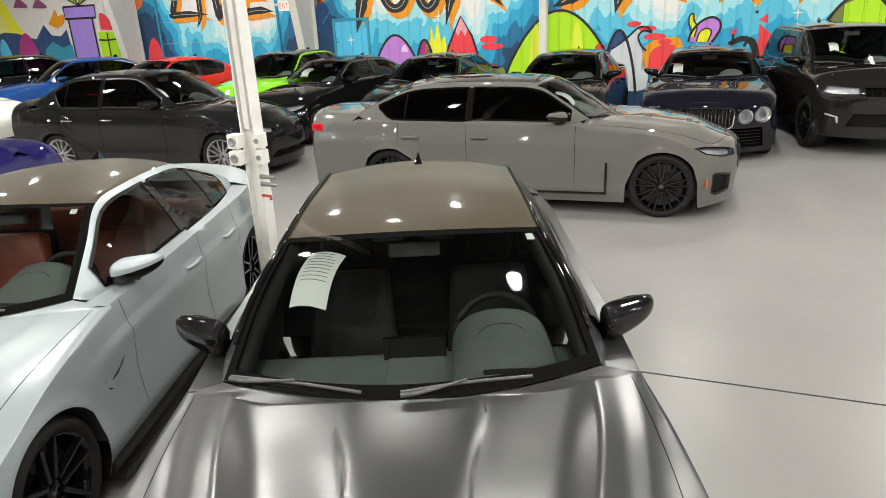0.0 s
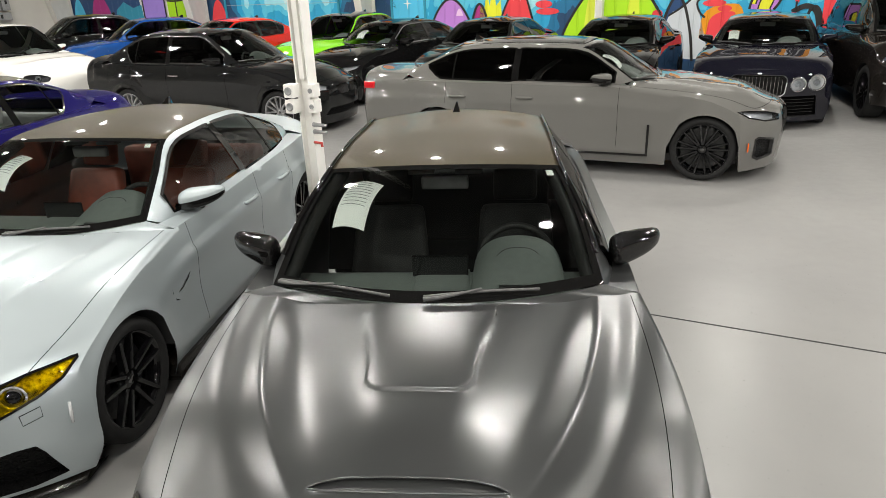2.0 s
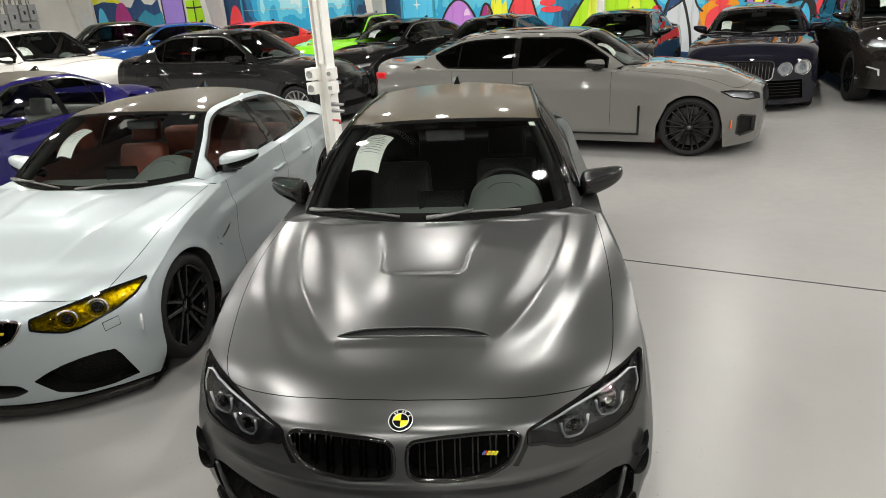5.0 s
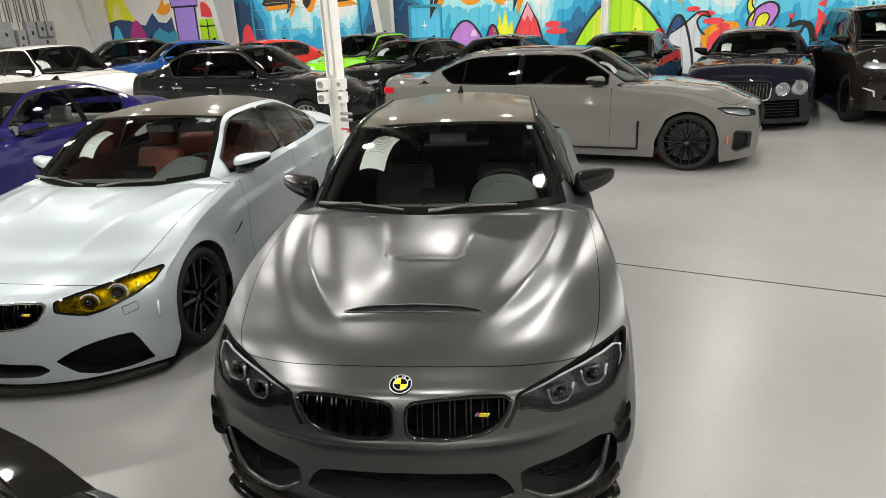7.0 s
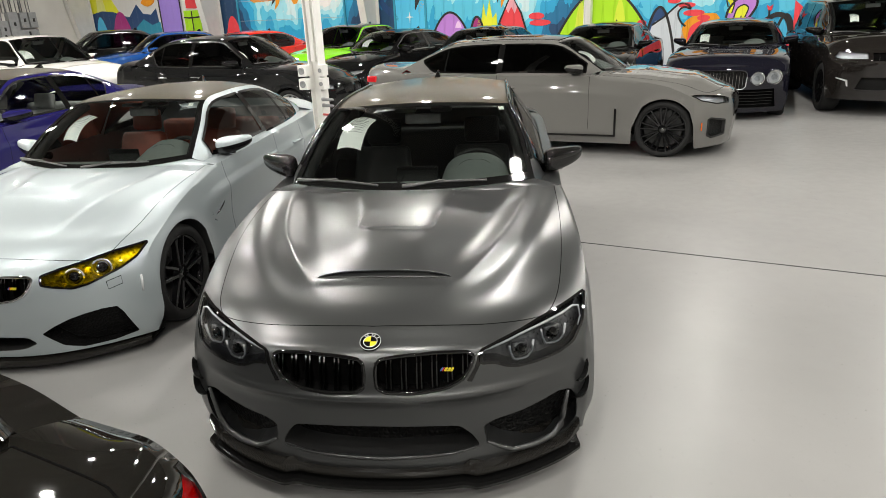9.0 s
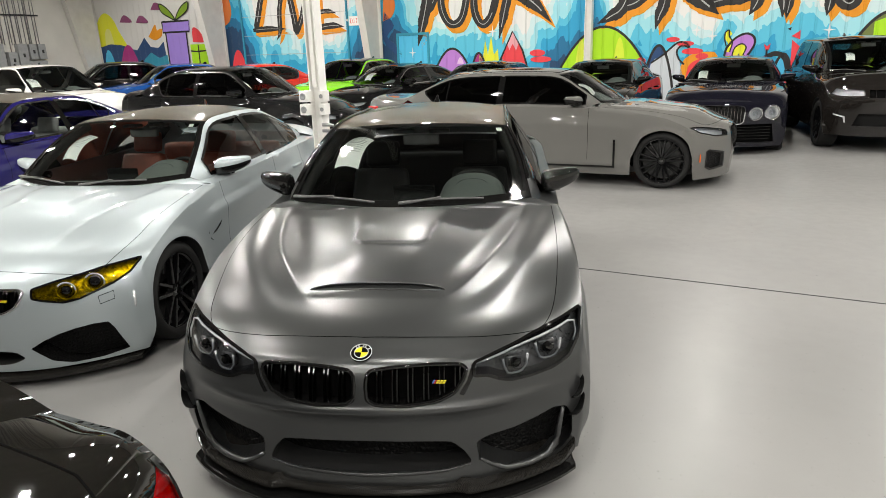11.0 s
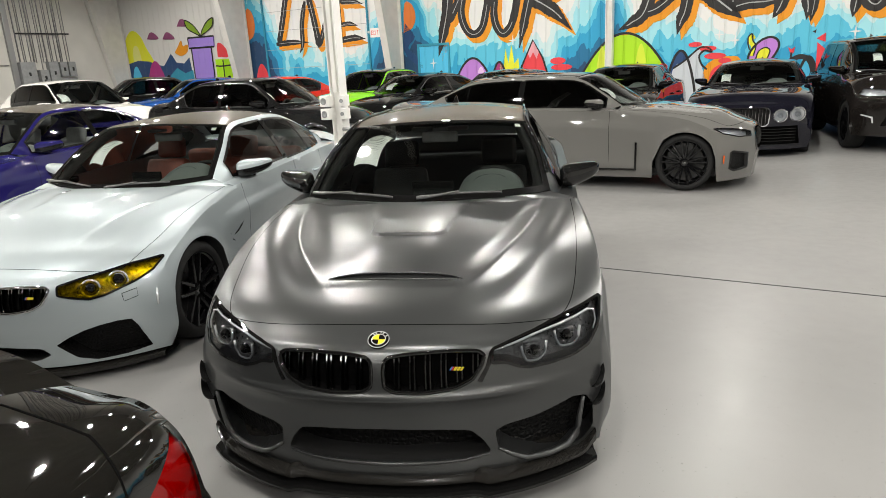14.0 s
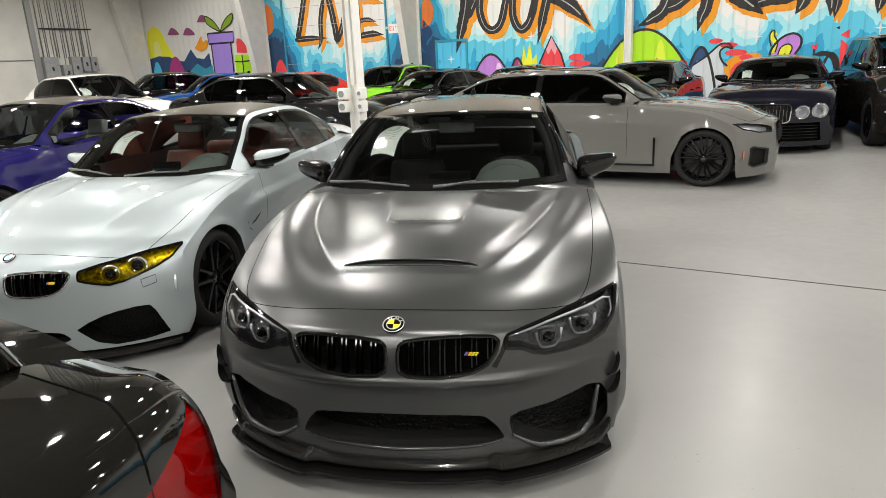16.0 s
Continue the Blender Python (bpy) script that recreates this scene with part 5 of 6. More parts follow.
DARK = make_spec(M_GRAPHITE, fine=.7, L=5.0, half=.93, wb=3.0, hub=.83, r=.355, H=1.61, cowl=1.42, top=2.30, rear=3.6, base=4.4, zn=.78, zc=1.08, zs=1.06, zd=1.18, four=True, bulge=plain_bonnet,
                 front_panels=plain_nose(.78, .93), crease=True)
AT = pose(-2.36, 10.15, 0, 0, 0, 76)
root, deck, _, _ = car("saloon", AT, DARK, "dark graphite saloon with a paper behind its windscreen")
finish(root, DARK, WHEEL_S, None, None, 0.0, M_CHROME)
window_paper(AT, -.42, 2.0, 1.24, 27, 0)

BENT = make_spec(M_NAVY, fine=.6, L=5.29, half=.96, wb=3.06, hub=.9, r=.36, H=1.49, cowl=1.6, top=2.45, rear=3.8, base=4.5, zn=.82, zc=1.08, zs=1.04, zd=1.1, four=True, bulge=plain_bonnet)
BENT["front_panels"] = [
    dict(name="headlight", kind="hole", poly=circle(.53, .665, .105), both=True, depth=.05, mat=M_LAMP, lens=M_LENS, wall=M_CHROME, fill=ringed_lamp(.53, .665, .105), label="round glass headlamp"),
    dict(name="headlight", kind="hole", poly=circle(.77, .675, .115), both=True, depth=.05, mat=M_LAMP, lens=M_LENS, wall=M_CHROME, fill=ringed_lamp(.77, .675, .115), label="round glass headlamp"),
    dict(name="grille", kind="hole", poly=rounded([(-.36, .50), (-.38, .74), (-.33, .79), (.33, .79), (.38, .74), (.36, .50)], 2, .2), depth=.05, mat=M_MESH, wall=M_CHROME, rim=(.016, M_CHROME),
         fill=bar_grille(14, -.34, .34, .52, .77, M_DARKCHROME), label="chrome mesh grille"),
    dict(name="low_intake", kind="hole", poly=[(-.82, .20), (-.78, .50), (.78, .50), (.82, .20)], depth=.10, mat=M_GAP, wall=M_TRIM, label="dark low air intake", fill=bar_grille(5, -.76, .76, .24, .48, M_GLOSS, True))]
AT = pose(3.88, 9.16, 0, 0, 0, -20)
root, deck, _, _ = car("limousine", AT, BENT, "dark blue limousine with round twin headlamps")
finish(root, BENT, WHEEL_7)
window_paper(AT, -.5, 2.05, 1.16, 27, 0, .16, .22)

SUV = make_spec(M_SUV, fine=.6, L=4.85, half=.96, wb=2.92, hub=.9, r=.40, H=1.80, cowl=1.35, top=2.15, rear=3.9, base=4.55, zn=1.02, zc=1.22, zs=1.17, zd=1.2, four=True, suv=True)
SUV["front_panels"] = [
    dict(name="headlight", kind="hole", poly=[(.50, .905), (.50, .99), (.84, 1.0), (.90, .92), (.80, .89)], both=True, depth=.06, mat=M_LAMP, lens=M_LENS, wall=M_DARK, label="clear headlamp"),
    dict(name="grille", kind="hole", poly=[(-.44, .87), (-.44, .99), (.44, .99), (.44, .87)], depth=.05, mat=M_GAP, wall=M_GLOSS, fill=bar_grille(7, -.42, .42, .88, .98, M_GLOSS), label="seven-slot black grille"),
    dict(name="low_intake", kind="hole", poly=[(-.62, .42), (-.55, .62), (.55, .62), (.62, .42)], depth=.08, mat=M_MESH, wall=M_TRIM, label="wide black lower intake"),
    dict(name="fog_lamp", kind="hole", poly=[(.70, .47), (.715, .57), (.86, .61), (.865, .59), (.738, .55), (.72, .47)], both=True, depth=.02, mat=M_LAMP, wall=M_LAMP, label="silver lower lamp bracket")]
AT = pose(6.55, 8.98, 0, 0, 0, -10)
root, deck, _, _ = car("off_roader", AT, SUV, "black off-roader with a tall blunt nose")
finish(root, SUV, WHEEL_SUV)
window_paper(AT, -.30, 1.95, 1.42, 30, 0, .14, .20)

PURP = make_spec(M_PURPLE, crease=True, fine=.6, H=1.46, four=True, bulge=saloon_bonnet, front_panels=plain_nose(.71, .905), roof_paint=M_ROOF, roof_label="carbon fibre roof", side_glass=M_GLASS)
AT = pose(-5.95, 2.85, 0, 0, 0, -9)
root, deck, _, _ = car("saloon", AT, PURP, "violet blue saloon with pale grey seats")
finish(root, PURP, WHEEL_M, None, M_GREYSEAT)

REAR = make_spec(M_CHARCOAL, fine=1.0, crease=True, L=4.67, four=True, H=1.43, rear=3.3, zd=1.09)
k = REAR["rear_corner"]
for i, up in ((1, .015), (2, .05), (3, .065), (4, .06), (5, .035)):
    k[i] = (k[i][0] + .010, k[i][1] + .008, k[i][2] + up)
REAR["rear_panels"] = [
    dict(name="boot_lid", kind="panel", poly=[(-.66, 4.0), (-.66, 4.35), (-.60, 4.60), (0, 4.618), (.60, 4.60), (.66, 4.35), (.66, 4.0), (0, 3.96)], axis=1, gap=.005),
    dict(name="tail_light", kind="hole", poly=[(.42, .93), (.43, .80), (.62, .72), (.79, .72), (.832, .80), (.838, .97), (.80, 1.03), (.66, .99)], both=True, depth=.012, mat=M_REDLENS, wall=M_REDLENS, lens=M_TAIL,
         label="red tail lamp", lens_label="glossy red lens")]
root, deck, _, _ = car("saloon", pose(-4.455, -.055, 0, 0, 0, -114), REAR, "glossy charcoal black saloon with red tail lamps and rounded boot")
finish(root, REAR, WHEEL_M)

# the row before the painted wall
ROW = [("lime_green", M_GREEN, -8.55, 13.2, -22, 1.64, True, WHEEL_7, "lime green crossover with black roof"),
       ("red", M_RED, -12.0, 13.2, -30, 1.56, True, WHEEL_7, "bright red crossover before the painted wall"),
       ("blue", M_BLUE, -14.6, 13.0, -52, 1.62, True, WHEEL_7, "bright blue crossover with a paper in its window"),
       ("black", M_BLACK, -17.5, 13.2, -47, 1.72, True, WHEEL_M, "black car with a paper in its window"),
       ("black", M_BLACK, -7.0, 12.8, -32, 1.50, False, WHEEL_M, "black saloon with a paper in its windscreen"),
       ("black", M_BLACK, -4.75, 12.9, -20.4, 1.50, False, WHEEL_M, "low black car before the painted wall"),
       ("black", M_BLACK, -2.05, 12.9, -20.4, 1.50, False, WHEEL_M, "black car with chrome-edged windscreen")]
for tint, mat, u, v, h, H, tall, wheel, label in ROW:
    x, y = .9373 * u + .3486 * v, -.3486 * u + .9373 * v
    k = 2.75
    x, y = x + math.sin(radians(h)) * k, y - math.cos(radians(h)) * k
    up = H - 1.385
    sp = make_spec(mat, fine=.5, L=4.75, H=H, four=True, rear=3.35, base=4.05, zn=.71 + up * .6, zc=.985 + up * .6, zs=.955 + up * .6, zd=1.075 + up * .7, r=.36 if tall else .335,
                   front_panels=plain_nose(.71 + up * .6, .905), bulge=plain_bonnet, roof_paint=M_GLOSS if tint == "lime_green" else mat)
    AT = pose(x, y, 0, 0, 0, h)
    root, deck, _, _ = car("crossover" if tall else "saloon", AT, sp, label)
    finish(root, sp, wheel)
    if "paper" in label:
        window_paper(AT, -.40, 1.80, sp["A"][0][2] + .10, 27, 0)

WHITE = make_spec(M_WHITE, fine=.6, L=4.85, half=.96, wb=2.90, hub=.92, r=.38, H=1.75, cowl=1.38, top=2.3, rear=3.5, base=4.45, zn=.92, zc=1.19, zs=1.15, zd=1.22, four=True, bulge=plain_bonnet,
                  front_panels=[dict(name="headlight", kind="hole", poly=rounded([(.50, .86), (.56, .78), (.76, .78), (.86, .86), (.80, .92), (.62, .92)], 2, .3), both=True, depth=.06, mat=M_DARK, lens=M_LENS, wall=M_DARK,
                                     fill=ringed_lamp(.68, .85, .05), label="oval headlamp"),
                                dict(name="low_intake", kind="hole", poly=[(-.45, .35), (-.40, .55), (.40, .55), (.45, .35)], depth=.08, mat=M_MESH, wall=M_TRIM, label="dark front intake")])
AT = pose(-7.75, 11.2, 0, 0, 0, 66)
root, deck, _, _ = car("crossover", AT, WHITE, "white crossover with a black roof panel")
finish(root, WHITE, WHEEL_7)
window_paper(AT, -.5, 1.85, 1.33, 30, 0)
for w in (WHEEL_M, WHEEL_7, WHEEL_S, WHEEL_SUV):
    drop(w)


# ---------------------------------------------------------------- the hall
def hall(u, v, z=0.0, turn=0.0):
    """A pose in the hall's own axes: u along the painted wall, v towards it."""
    return pose(0, 0, 0, 0, 0, HALL) @ pose(u, v, z, 0, 0, turn)


U0, U1, V0, V1, TOP = -22.35, 13.0, -14.0, 16.1, 6.8


def floor_material():
    m = material("grey_epoxy_floor", (0.36, 0.355, 0.345), 0.42, 0.0, 0.0, 0.05, 0.32)
    t, b = m.node_tree, bsdf(m)
    co = t.nodes.new("ShaderNodeTexCoord")

    def noise_of(scale, detail):
        n = node(m, "ShaderNodeTexNoise", Scale=scale, Detail=detail)
        t.links.new(co.outputs["Object"], n.inputs["Vector"])
        return n.outputs["Fac"]
    big, fine, dots = noise_of(.7, 6), noise_of(9, 8), noise_of(60, 3)
    r = t.nodes.new("ShaderNodeValToRGB")
    r.color_ramp.elements[0].position, r.color_ramp.elements[1].position = .25, .75
    r.color_ramp.elements[0].color, r.color_ramp.elements[1].color = (.240, .237, .231, 1), (.292, .288, .281, 1)
    t.links.new(big, r.inputs["Fac"])
    # small dark scuffs
    s = t.nodes.new("ShaderNodeValToRGB")
    s.color_ramp.elements[0].position, s.color_ramp.elements[1].position = .26, .30
    s.color_ramp.elements[0].color, s.color_ramp.elements[1].color = (.40, .40, .40, 1), (1, 1, 1, 1)
    t.links.new(dots, s.inputs["Fac"])
    mul = t.nodes.new("ShaderNodeMix")
    mul.data_type, mul.blend_type = "RGBA", "MULTIPLY"
    mul.inputs["Factor"].default_value = 1.0
    t.links.new(r.outputs["Color"], mul.inputs["A"])
    t.links.new(s.outputs["Color"], mul.inputs["B"])
    t.links.new(mul.outputs["Result"], b.inputs["Base Color"])
    q = t.nodes.new("ShaderNodeMapRange")
    q.inputs["To Min"].default_value, q.inputs["To Max"].default_value = .25, .42
    t.links.new(fine, q.inputs["Value"])
    t.links.new(q.outputs["Result"], b.inputs["Roughness"])
    p = node(m, "ShaderNodeBump", Strength=.12, Distance=.004)
    t.links.new(fine, p.inputs["Height"])
    t.links.new(p.outputs["Normal"], b.inputs["Normal"])
    return m


def ribbed(m, pitch=.30, depth=.010):
    """Adds the upright grooves of a profiled metal sheet."""
    t, b = m.node_tree, bsdf(m)
    co = t.nodes.new("ShaderNodeTexCoord")
    sx = t.nodes.new("ShaderNodeSeparateXYZ")
    t.links.new(co.outputs["Object"], sx.inputs[0])
    d = t.nodes.new("ShaderNodeMath")
    d.operation, d.inputs[1].default_value = "DIVIDE", pitch
    t.links.new(sx.outputs["X"], d.inputs[0])
    f = t.nodes.new("ShaderNodeMath")
    f.operation = "FRACT"
    t.links.new(d.outputs[0], f.inputs[0])
    r = t.nodes.new("ShaderNodeValToRGB")
    e = r.color_ramp.elements
    e[0].position, e[1].position = 0.0, .035
    e[0].color, e[1].color = (0, 0, 0, 1), (1, 1, 1, 1)
    for pos, c in ((.10, 1), (.135, .25), (.165, 1), (.97, 1), (1.0, 0)):
        n = e.new(pos)
        n.color = (c, c, c, 1)
    t.links.new(f.outputs[0], r.inputs["Fac"])
    p = node(m, "ShaderNodeBump", Strength=1.0, Distance=depth)
    t.links.new(r.outputs["Color"], p.inputs["Height"])
    t.links.new(p.outputs["Normal"], b.inputs["Normal"])
    return m


def mural_sky():
    """Drifting bands from white round the letters to deep blue, with hard edges as painted."""
    m = material("mural_sky", (.5, .6, .7), .45)
    t, b = m.node_tree, bsdf(m)
    co = t.nodes.new("ShaderNodeTexCoord")
    sx = t.nodes.new("ShaderNodeSeparateXYZ")
    t.links.new(co.outputs["Object"], sx.inputs[0])

    def math_of(op, a, c):
        n = t.nodes.new("ShaderNodeMath")
        n.operation = op
        for i, s in enumerate((a, c)):
            if isinstance(s, (int, float)):
                n.inputs[i].default_value = s
            else:
                t.links.new(s, n.inputs[i])
        return n.outputs[0]

    def noise_of(scale, detail, dist):
        mp = t.nodes.new("ShaderNodeMapping")
        mp.inputs["Scale"].default_value = (1.25, 1.0, .62)
        t.links.new(co.outputs["Object"], mp.inputs["Vector"])
        n = node(m, "ShaderNodeTexNoise", Scale=scale, Detail=detail, Distortion=dist)
        t.links.new(mp.outputs[0], n.inputs["Vector"])
        return n.outputs["Fac"]
    along = t.nodes.new("ShaderNodeMapRange")
    along.inputs["From Min"].default_value, along.inputs["From Max"].default_value = -16.0, 4.0
    t.links.new(sx.outputs["X"], along.inputs["Value"])
    r = t.nodes.new("ShaderNodeValToRGB")
    e = r.color_ramp.elements
    # how far from the lettering, along the wall: 1 beside a word, 0 in the gaps
    e[0].position, e[1].position = 0.0, 1.0
    e[0].color, e[1].color = (0, 0, 0, 1), (.9, .9, .9, 1)
    for pos, c in ((.045, .05), (.09, .95), (.24, 1), (.275, .45), (.31, .15), (.35, .2), (.395, .95), (.565, 1), (.61, .35), (.635, .3), (.67, .95), (.82, 1)):
        n = e.new(pos)
        n.color = (c, c, c, 1)
    t.links.new(along.outputs[0], r.inputs["Fac"])
    v = math_of("MULTIPLY", math_of("SUBTRACT", sx.outputs["Z"], 2.42), .85)
    v = math_of("ADD", v, math_of("MULTIPLY", math_of("SUBTRACT", r.outputs["Color"], 1.0), 1.75))
    v = math_of("ADD", v, math_of("MULTIPLY", math_of("SUBTRACT", noise_of(1.15, 1.0, .5), .5), 1.5))
    v = math_of("ADD", v, math_of("MULTIPLY", math_of("SUBTRACT", noise_of(3.4, 1.5, .8), .5), .45))
    lo = t.nodes.new("ShaderNodeMapRange")
    lo.inputs["From Min"].default_value, lo.inputs["From Max"].default_value = -2.0, .5
    t.links.new(v, lo.inputs["Value"])
    c = t.nodes.new("ShaderNodeValToRGB")
    c.color_ramp.interpolation = "CONSTANT"
    e = c.color_ramp.elements
    e[0].position, e[0].color = 0.0, (.016, .06, .14, 1)
    e[1].position, e[1].color = .16, (.014, .165, .33, 1)
    for pos, col in ((.32, (.025, .36, .62)), (.50, (.10, .54, .74)), (.62, (.36, .74, .82)), (.72, (.62, .80, .82)), (.80, (.82, .82, .80))):
        n = e.new(pos)
        n.color = (*col, 1)
    t.links.new(lo.outputs[0], c.inputs["Fac"])
    t.links.new(c.outputs["Color"], b.inputs["Base Color"])
    return ribbed(m)


M_FLOOR = floor_material()
M_WALL = vary(material("grey_wall", (0.62, 0.605, 0.558), 0.6), 1.2, .07, .05, .1, 90)
# for the unseen walls: grey raised so they reflect onto the coupe's nose
M_BACK = vary(material("plain_grey_wall", (0.546, 0.533, 0.507), 0.6), 1.2, .1, .05, .1, 90)
M_SHEET = ribbed(material("pale_wall_sheet", (0.728, 0.714, 0.686), 0.5), .30, .012)
M_CEIL = vary(material("ceiling_deck", (0.13, 0.125, 0.115), 0.65), 1.0, .15, .05)
M_POST = vary(material("white_steel_paint", (0.829, 0.818, 0.784), 0.4), 5, .06, .05, .15, 80)
M_COLUMN = vary(material("grey_steel_paint", (0.63, 0.615, 0.585), 0.5), 4, .06, .05, .15, 80)
M_BOX = vary(material("grey_steel_box", (0.3, 0.307, 0.307), 0.45), 10, .1, .05)
M_CONDUIT = material("zinc_conduit", (0.39, 0.39, 0.39), 0.4, .8)
M_SKY = mural_sky()
M_JOINT = material("floor_joint", (0.03, 0.03, 0.03), 0.8)


def slab(name, u0, v0, z0, u1, v1, z1, mat, label=""):
    ob = part(name, boxed(u0, v0, z0, u1, v1, z1), mat, None)
    ob.matrix_world = hall(0, 0)
    return tagged(ob, label, "", "", "structure")


slab("floor", U0 - .3, V0 - .3, -.2, U1 + .3, V1 + .3, 0, M_FLOOR, "glossy grey sealed concrete floor")
slab("ceiling", U0 - .3, V0 - .3, TOP, U1 + .3, V1 + .3, TOP + .2, M_CEIL, "dark ceiling deck")
wall = part("wall_north", boxed(U0 - .3, 0, 0, U1 + .3, .3, TOP), M_SKY, None)
wall.matrix_world = hall(0, V1)
tagged(wall, "profiled metal wall painted with a blue and white mural", "", "", "structure")
# south and east walls are never in view; they close the hall and add fill
slab("wall_south", U0 - .3, V0 - .3, 0, U1 + .3, V0, TOP, M_BACK, "plain grey wall")
slab("wall_west", U0 - .3, V0, 0, U0, V1, TOP, M_WALL, "pale grey wall")
slab("wall_east", U1, V0, 0, U1 + .3, V1, TOP, M_BACK, "plain grey wall")
# the saw cut in the floor, square to the hall
slab("floor_joint", -20, 3.457, -.01, U1, 3.470, .0025, M_JOINT, "dark saw-cut joint in the floor")

# ---------------------------------------------------------------- lamps under the ceiling
M_LED = glow("lamp_panel", (1.0, 0.965, 0.90), 26.0)
bulb = bpy.data.lights.new("bulb", "SPOT")
bulb.energy, bulb.color, bulb.shadow_soft_size, bulb.spot_size, bulb.spot_blend = LAMP_POWER, (1.0, 0.965, 0.90), .10, radians(174), .45
for i in range(7):
    for j in range(6):
        e = thing("high_bay_lamp", hall(-17.2 + 4.4 * i, -9.6 + 4.4 * j, TOP - 1.0), "round high-bay lamp on a rod", "lamp", "ceiling lamps")
        part("lamp_body", lathe([(.12, 0), (.12, .08), (.06, .10), (.04, .15), (0, .165), (.0, .13)], 20, "z"), M_TRIM, e)
        part("diffuser", lathe([(.005, .13), (-.01, .115), (-.012, 0)], 20, "z"), M_LED, e, "bright round diffuser", True)
        lit = new("bulb", bulb)
        lit.parent, lit.location = e, (0, 0, -.20)
        part("rod", tube([(0, 0, .12), (0, 0, 1.0)], .012, 6), M_TRIM, e)


# ---------------------------------------------------------------- the mural
def tone(name, r, g, b):
    return ribbed(material("mural_" + name, tuple(min(.82, 1.4 * ((c / 255 + .055) / 1.055) ** 2.4) for c in (r, g, b)), .45))


INK, ORANGE, LIME, DEEPLIME = tone("black", 28, 26, 26), tone("orange", 236, 130, 14), tone("lime", 150, 196, 20), tone("deep_lime", 95, 135, 25)
PURPLE, MAGENTA, REDM, YELLOW = tone("purple", 165, 110, 185), tone("magenta", 150, 40, 110), tone("red", 222, 55, 62), tone("yellow", 240, 205, 40)
NAVYM, WHITEM, LILAC, OLIVE = tone("navy", 30, 60, 100), tone("white", 225, 225, 222), tone("lilac", 140, 115, 190), tone("olive", 95, 105, 50)
SKYB, TEAL, GREYM = tone("sky", 70, 165, 205), tone("teal", 40, 125, 150), tone("grey", 150, 150, 150)
mural = thing("mural", hall(0, V1), "graffiti mural with lettering, hills and shapes", "mural")


def shape(name, pts, mat, layer=1, holder=None, smooth_n=0, label=""):
    """A flat painted shape on the wall; pts are (u, z)."""
    if smooth_n:
        c = curve_of(list(pts) + [pts[0]])
        n = smooth_n * len(pts)
        pts = [tuple(c(i / n)) for i in range(n)]
    y = -.004 * layer
    v = [(p[0], y, p[1]) for p in pts]
    if sum(a[0] * b[1] - a[1] * b[0] for a, b in zip(pts, list(pts[1:]) + [pts[0]])) < 0:
        v = v[::-1]
    n = len(v)
    back = [(a, 0, b) for a, _, b in v]
    return mesh_object(name, v + back, [tuple(range(n))] + [(i, n + i, n + (i + 1) % n, (i + 1) % n) for i in range(n)], mat, holder or mural, label, smooth=False)


def stroke(name, pts, w, mat, layer=2, curve=True, closed=False):
    """A painted line."""
    if curve:
        c = curve_of(list(pts) + ([pts[0]] if closed else []))
        pts = [c(i / (6 * len(pts))) for i in range(6 * len(pts) + 1)]
    v, f = ribbon([(p[0], -.004 * layer, p[1]) for p in pts], [(0, -1, 0)] * len(pts), w, 0)
    return mesh_object(name, v, f, mat, mural, "", smooth=False)


def letter_mesh(ch):
    c = bpy.data.curves.new("letter", "FONT")
    c.body, c.size, c.offset, c.resolution_u = ch, 1.0, .012, 3
    ob = new("letter", c)
    bpy.context.view_layer.update()
    me = bpy.data.meshes.new_from_object(ob.evaluated_get(bpy.context.evaluated_depsgraph_get()))
    bpy.data.objects.remove(ob)
    bpy.data.curves.remove(c)
    co = np.array([v.co[:2] for v in me.vertices])
    faces = [tuple(p.vertices) for p in me.polygons]
    bpy.data.meshes.remove(me)
    lo, hi = co.min(0), co.max(0)
    return (co - lo) / (hi - lo), faces


rag = random.Random(5)


def letter(ch, lines):
    """One tall letter of ragged brush strokes with an orange shadow; a line is (points, half width, pointed end)."""
    rows = []
    n = 30
    for pts, half, tip in lines:
        c = curve_of(pts)
        row = []
        for i in range(n + 1):
            k = min(1, .45 + 5 * i / n, (.03 + 2.3 * (n - i) / n) if tip else (.5 + 5 * (n - i) / n))
            row.append((c(i / n), 1.32 * half * k * rag.uniform(.92, 1.08), 1.32 * half * k * rag.uniform(.92, 1.08)))
        rows.append(row)
    for k, row in enumerate(rows):
        holder = None
        for dx, dz, mat, layer, name, grow in ((.0, .0, INK, 4, "letter_stroke", 1.0), (.105, -.13, ORANGE, 3, "stroke_shadow", 1.12)):
            v, f = [], []
            for i, (p, wl, wr) in enumerate(row):
                d = row[min(i + 1, n)][0] - row[max(i - 1, 0)][0]
                d /= np.linalg.norm(d) + 1e-9
                y = -.004 * layer - .0009 * k
                v += [(p[0] - d[1] * wl * grow + dx, y, p[1] + d[0] * wl * grow + dz), (p[0] + d[1] * wr * grow + dx, y, p[1] - d[0] * wr * grow + dz)]
                if i:
                    m = len(v)
                    f.append((m - 4, m - 3, m - 1, m - 2))
            ob = mesh_object(name, v, f, mat, mural if holder is None else holder, f"black brush stroke of the letter {ch}" if holder is None else "", smooth=False)
            holder = holder or ob
    for pts, half, tip in lines:                                  # a thin pale line inside each stroke
        c = curve_of(pts)
        stroke("gleam", [tuple(c(.12 + .66 * i / 10)) for i in range(11)], half * .22, GREYM, 6)


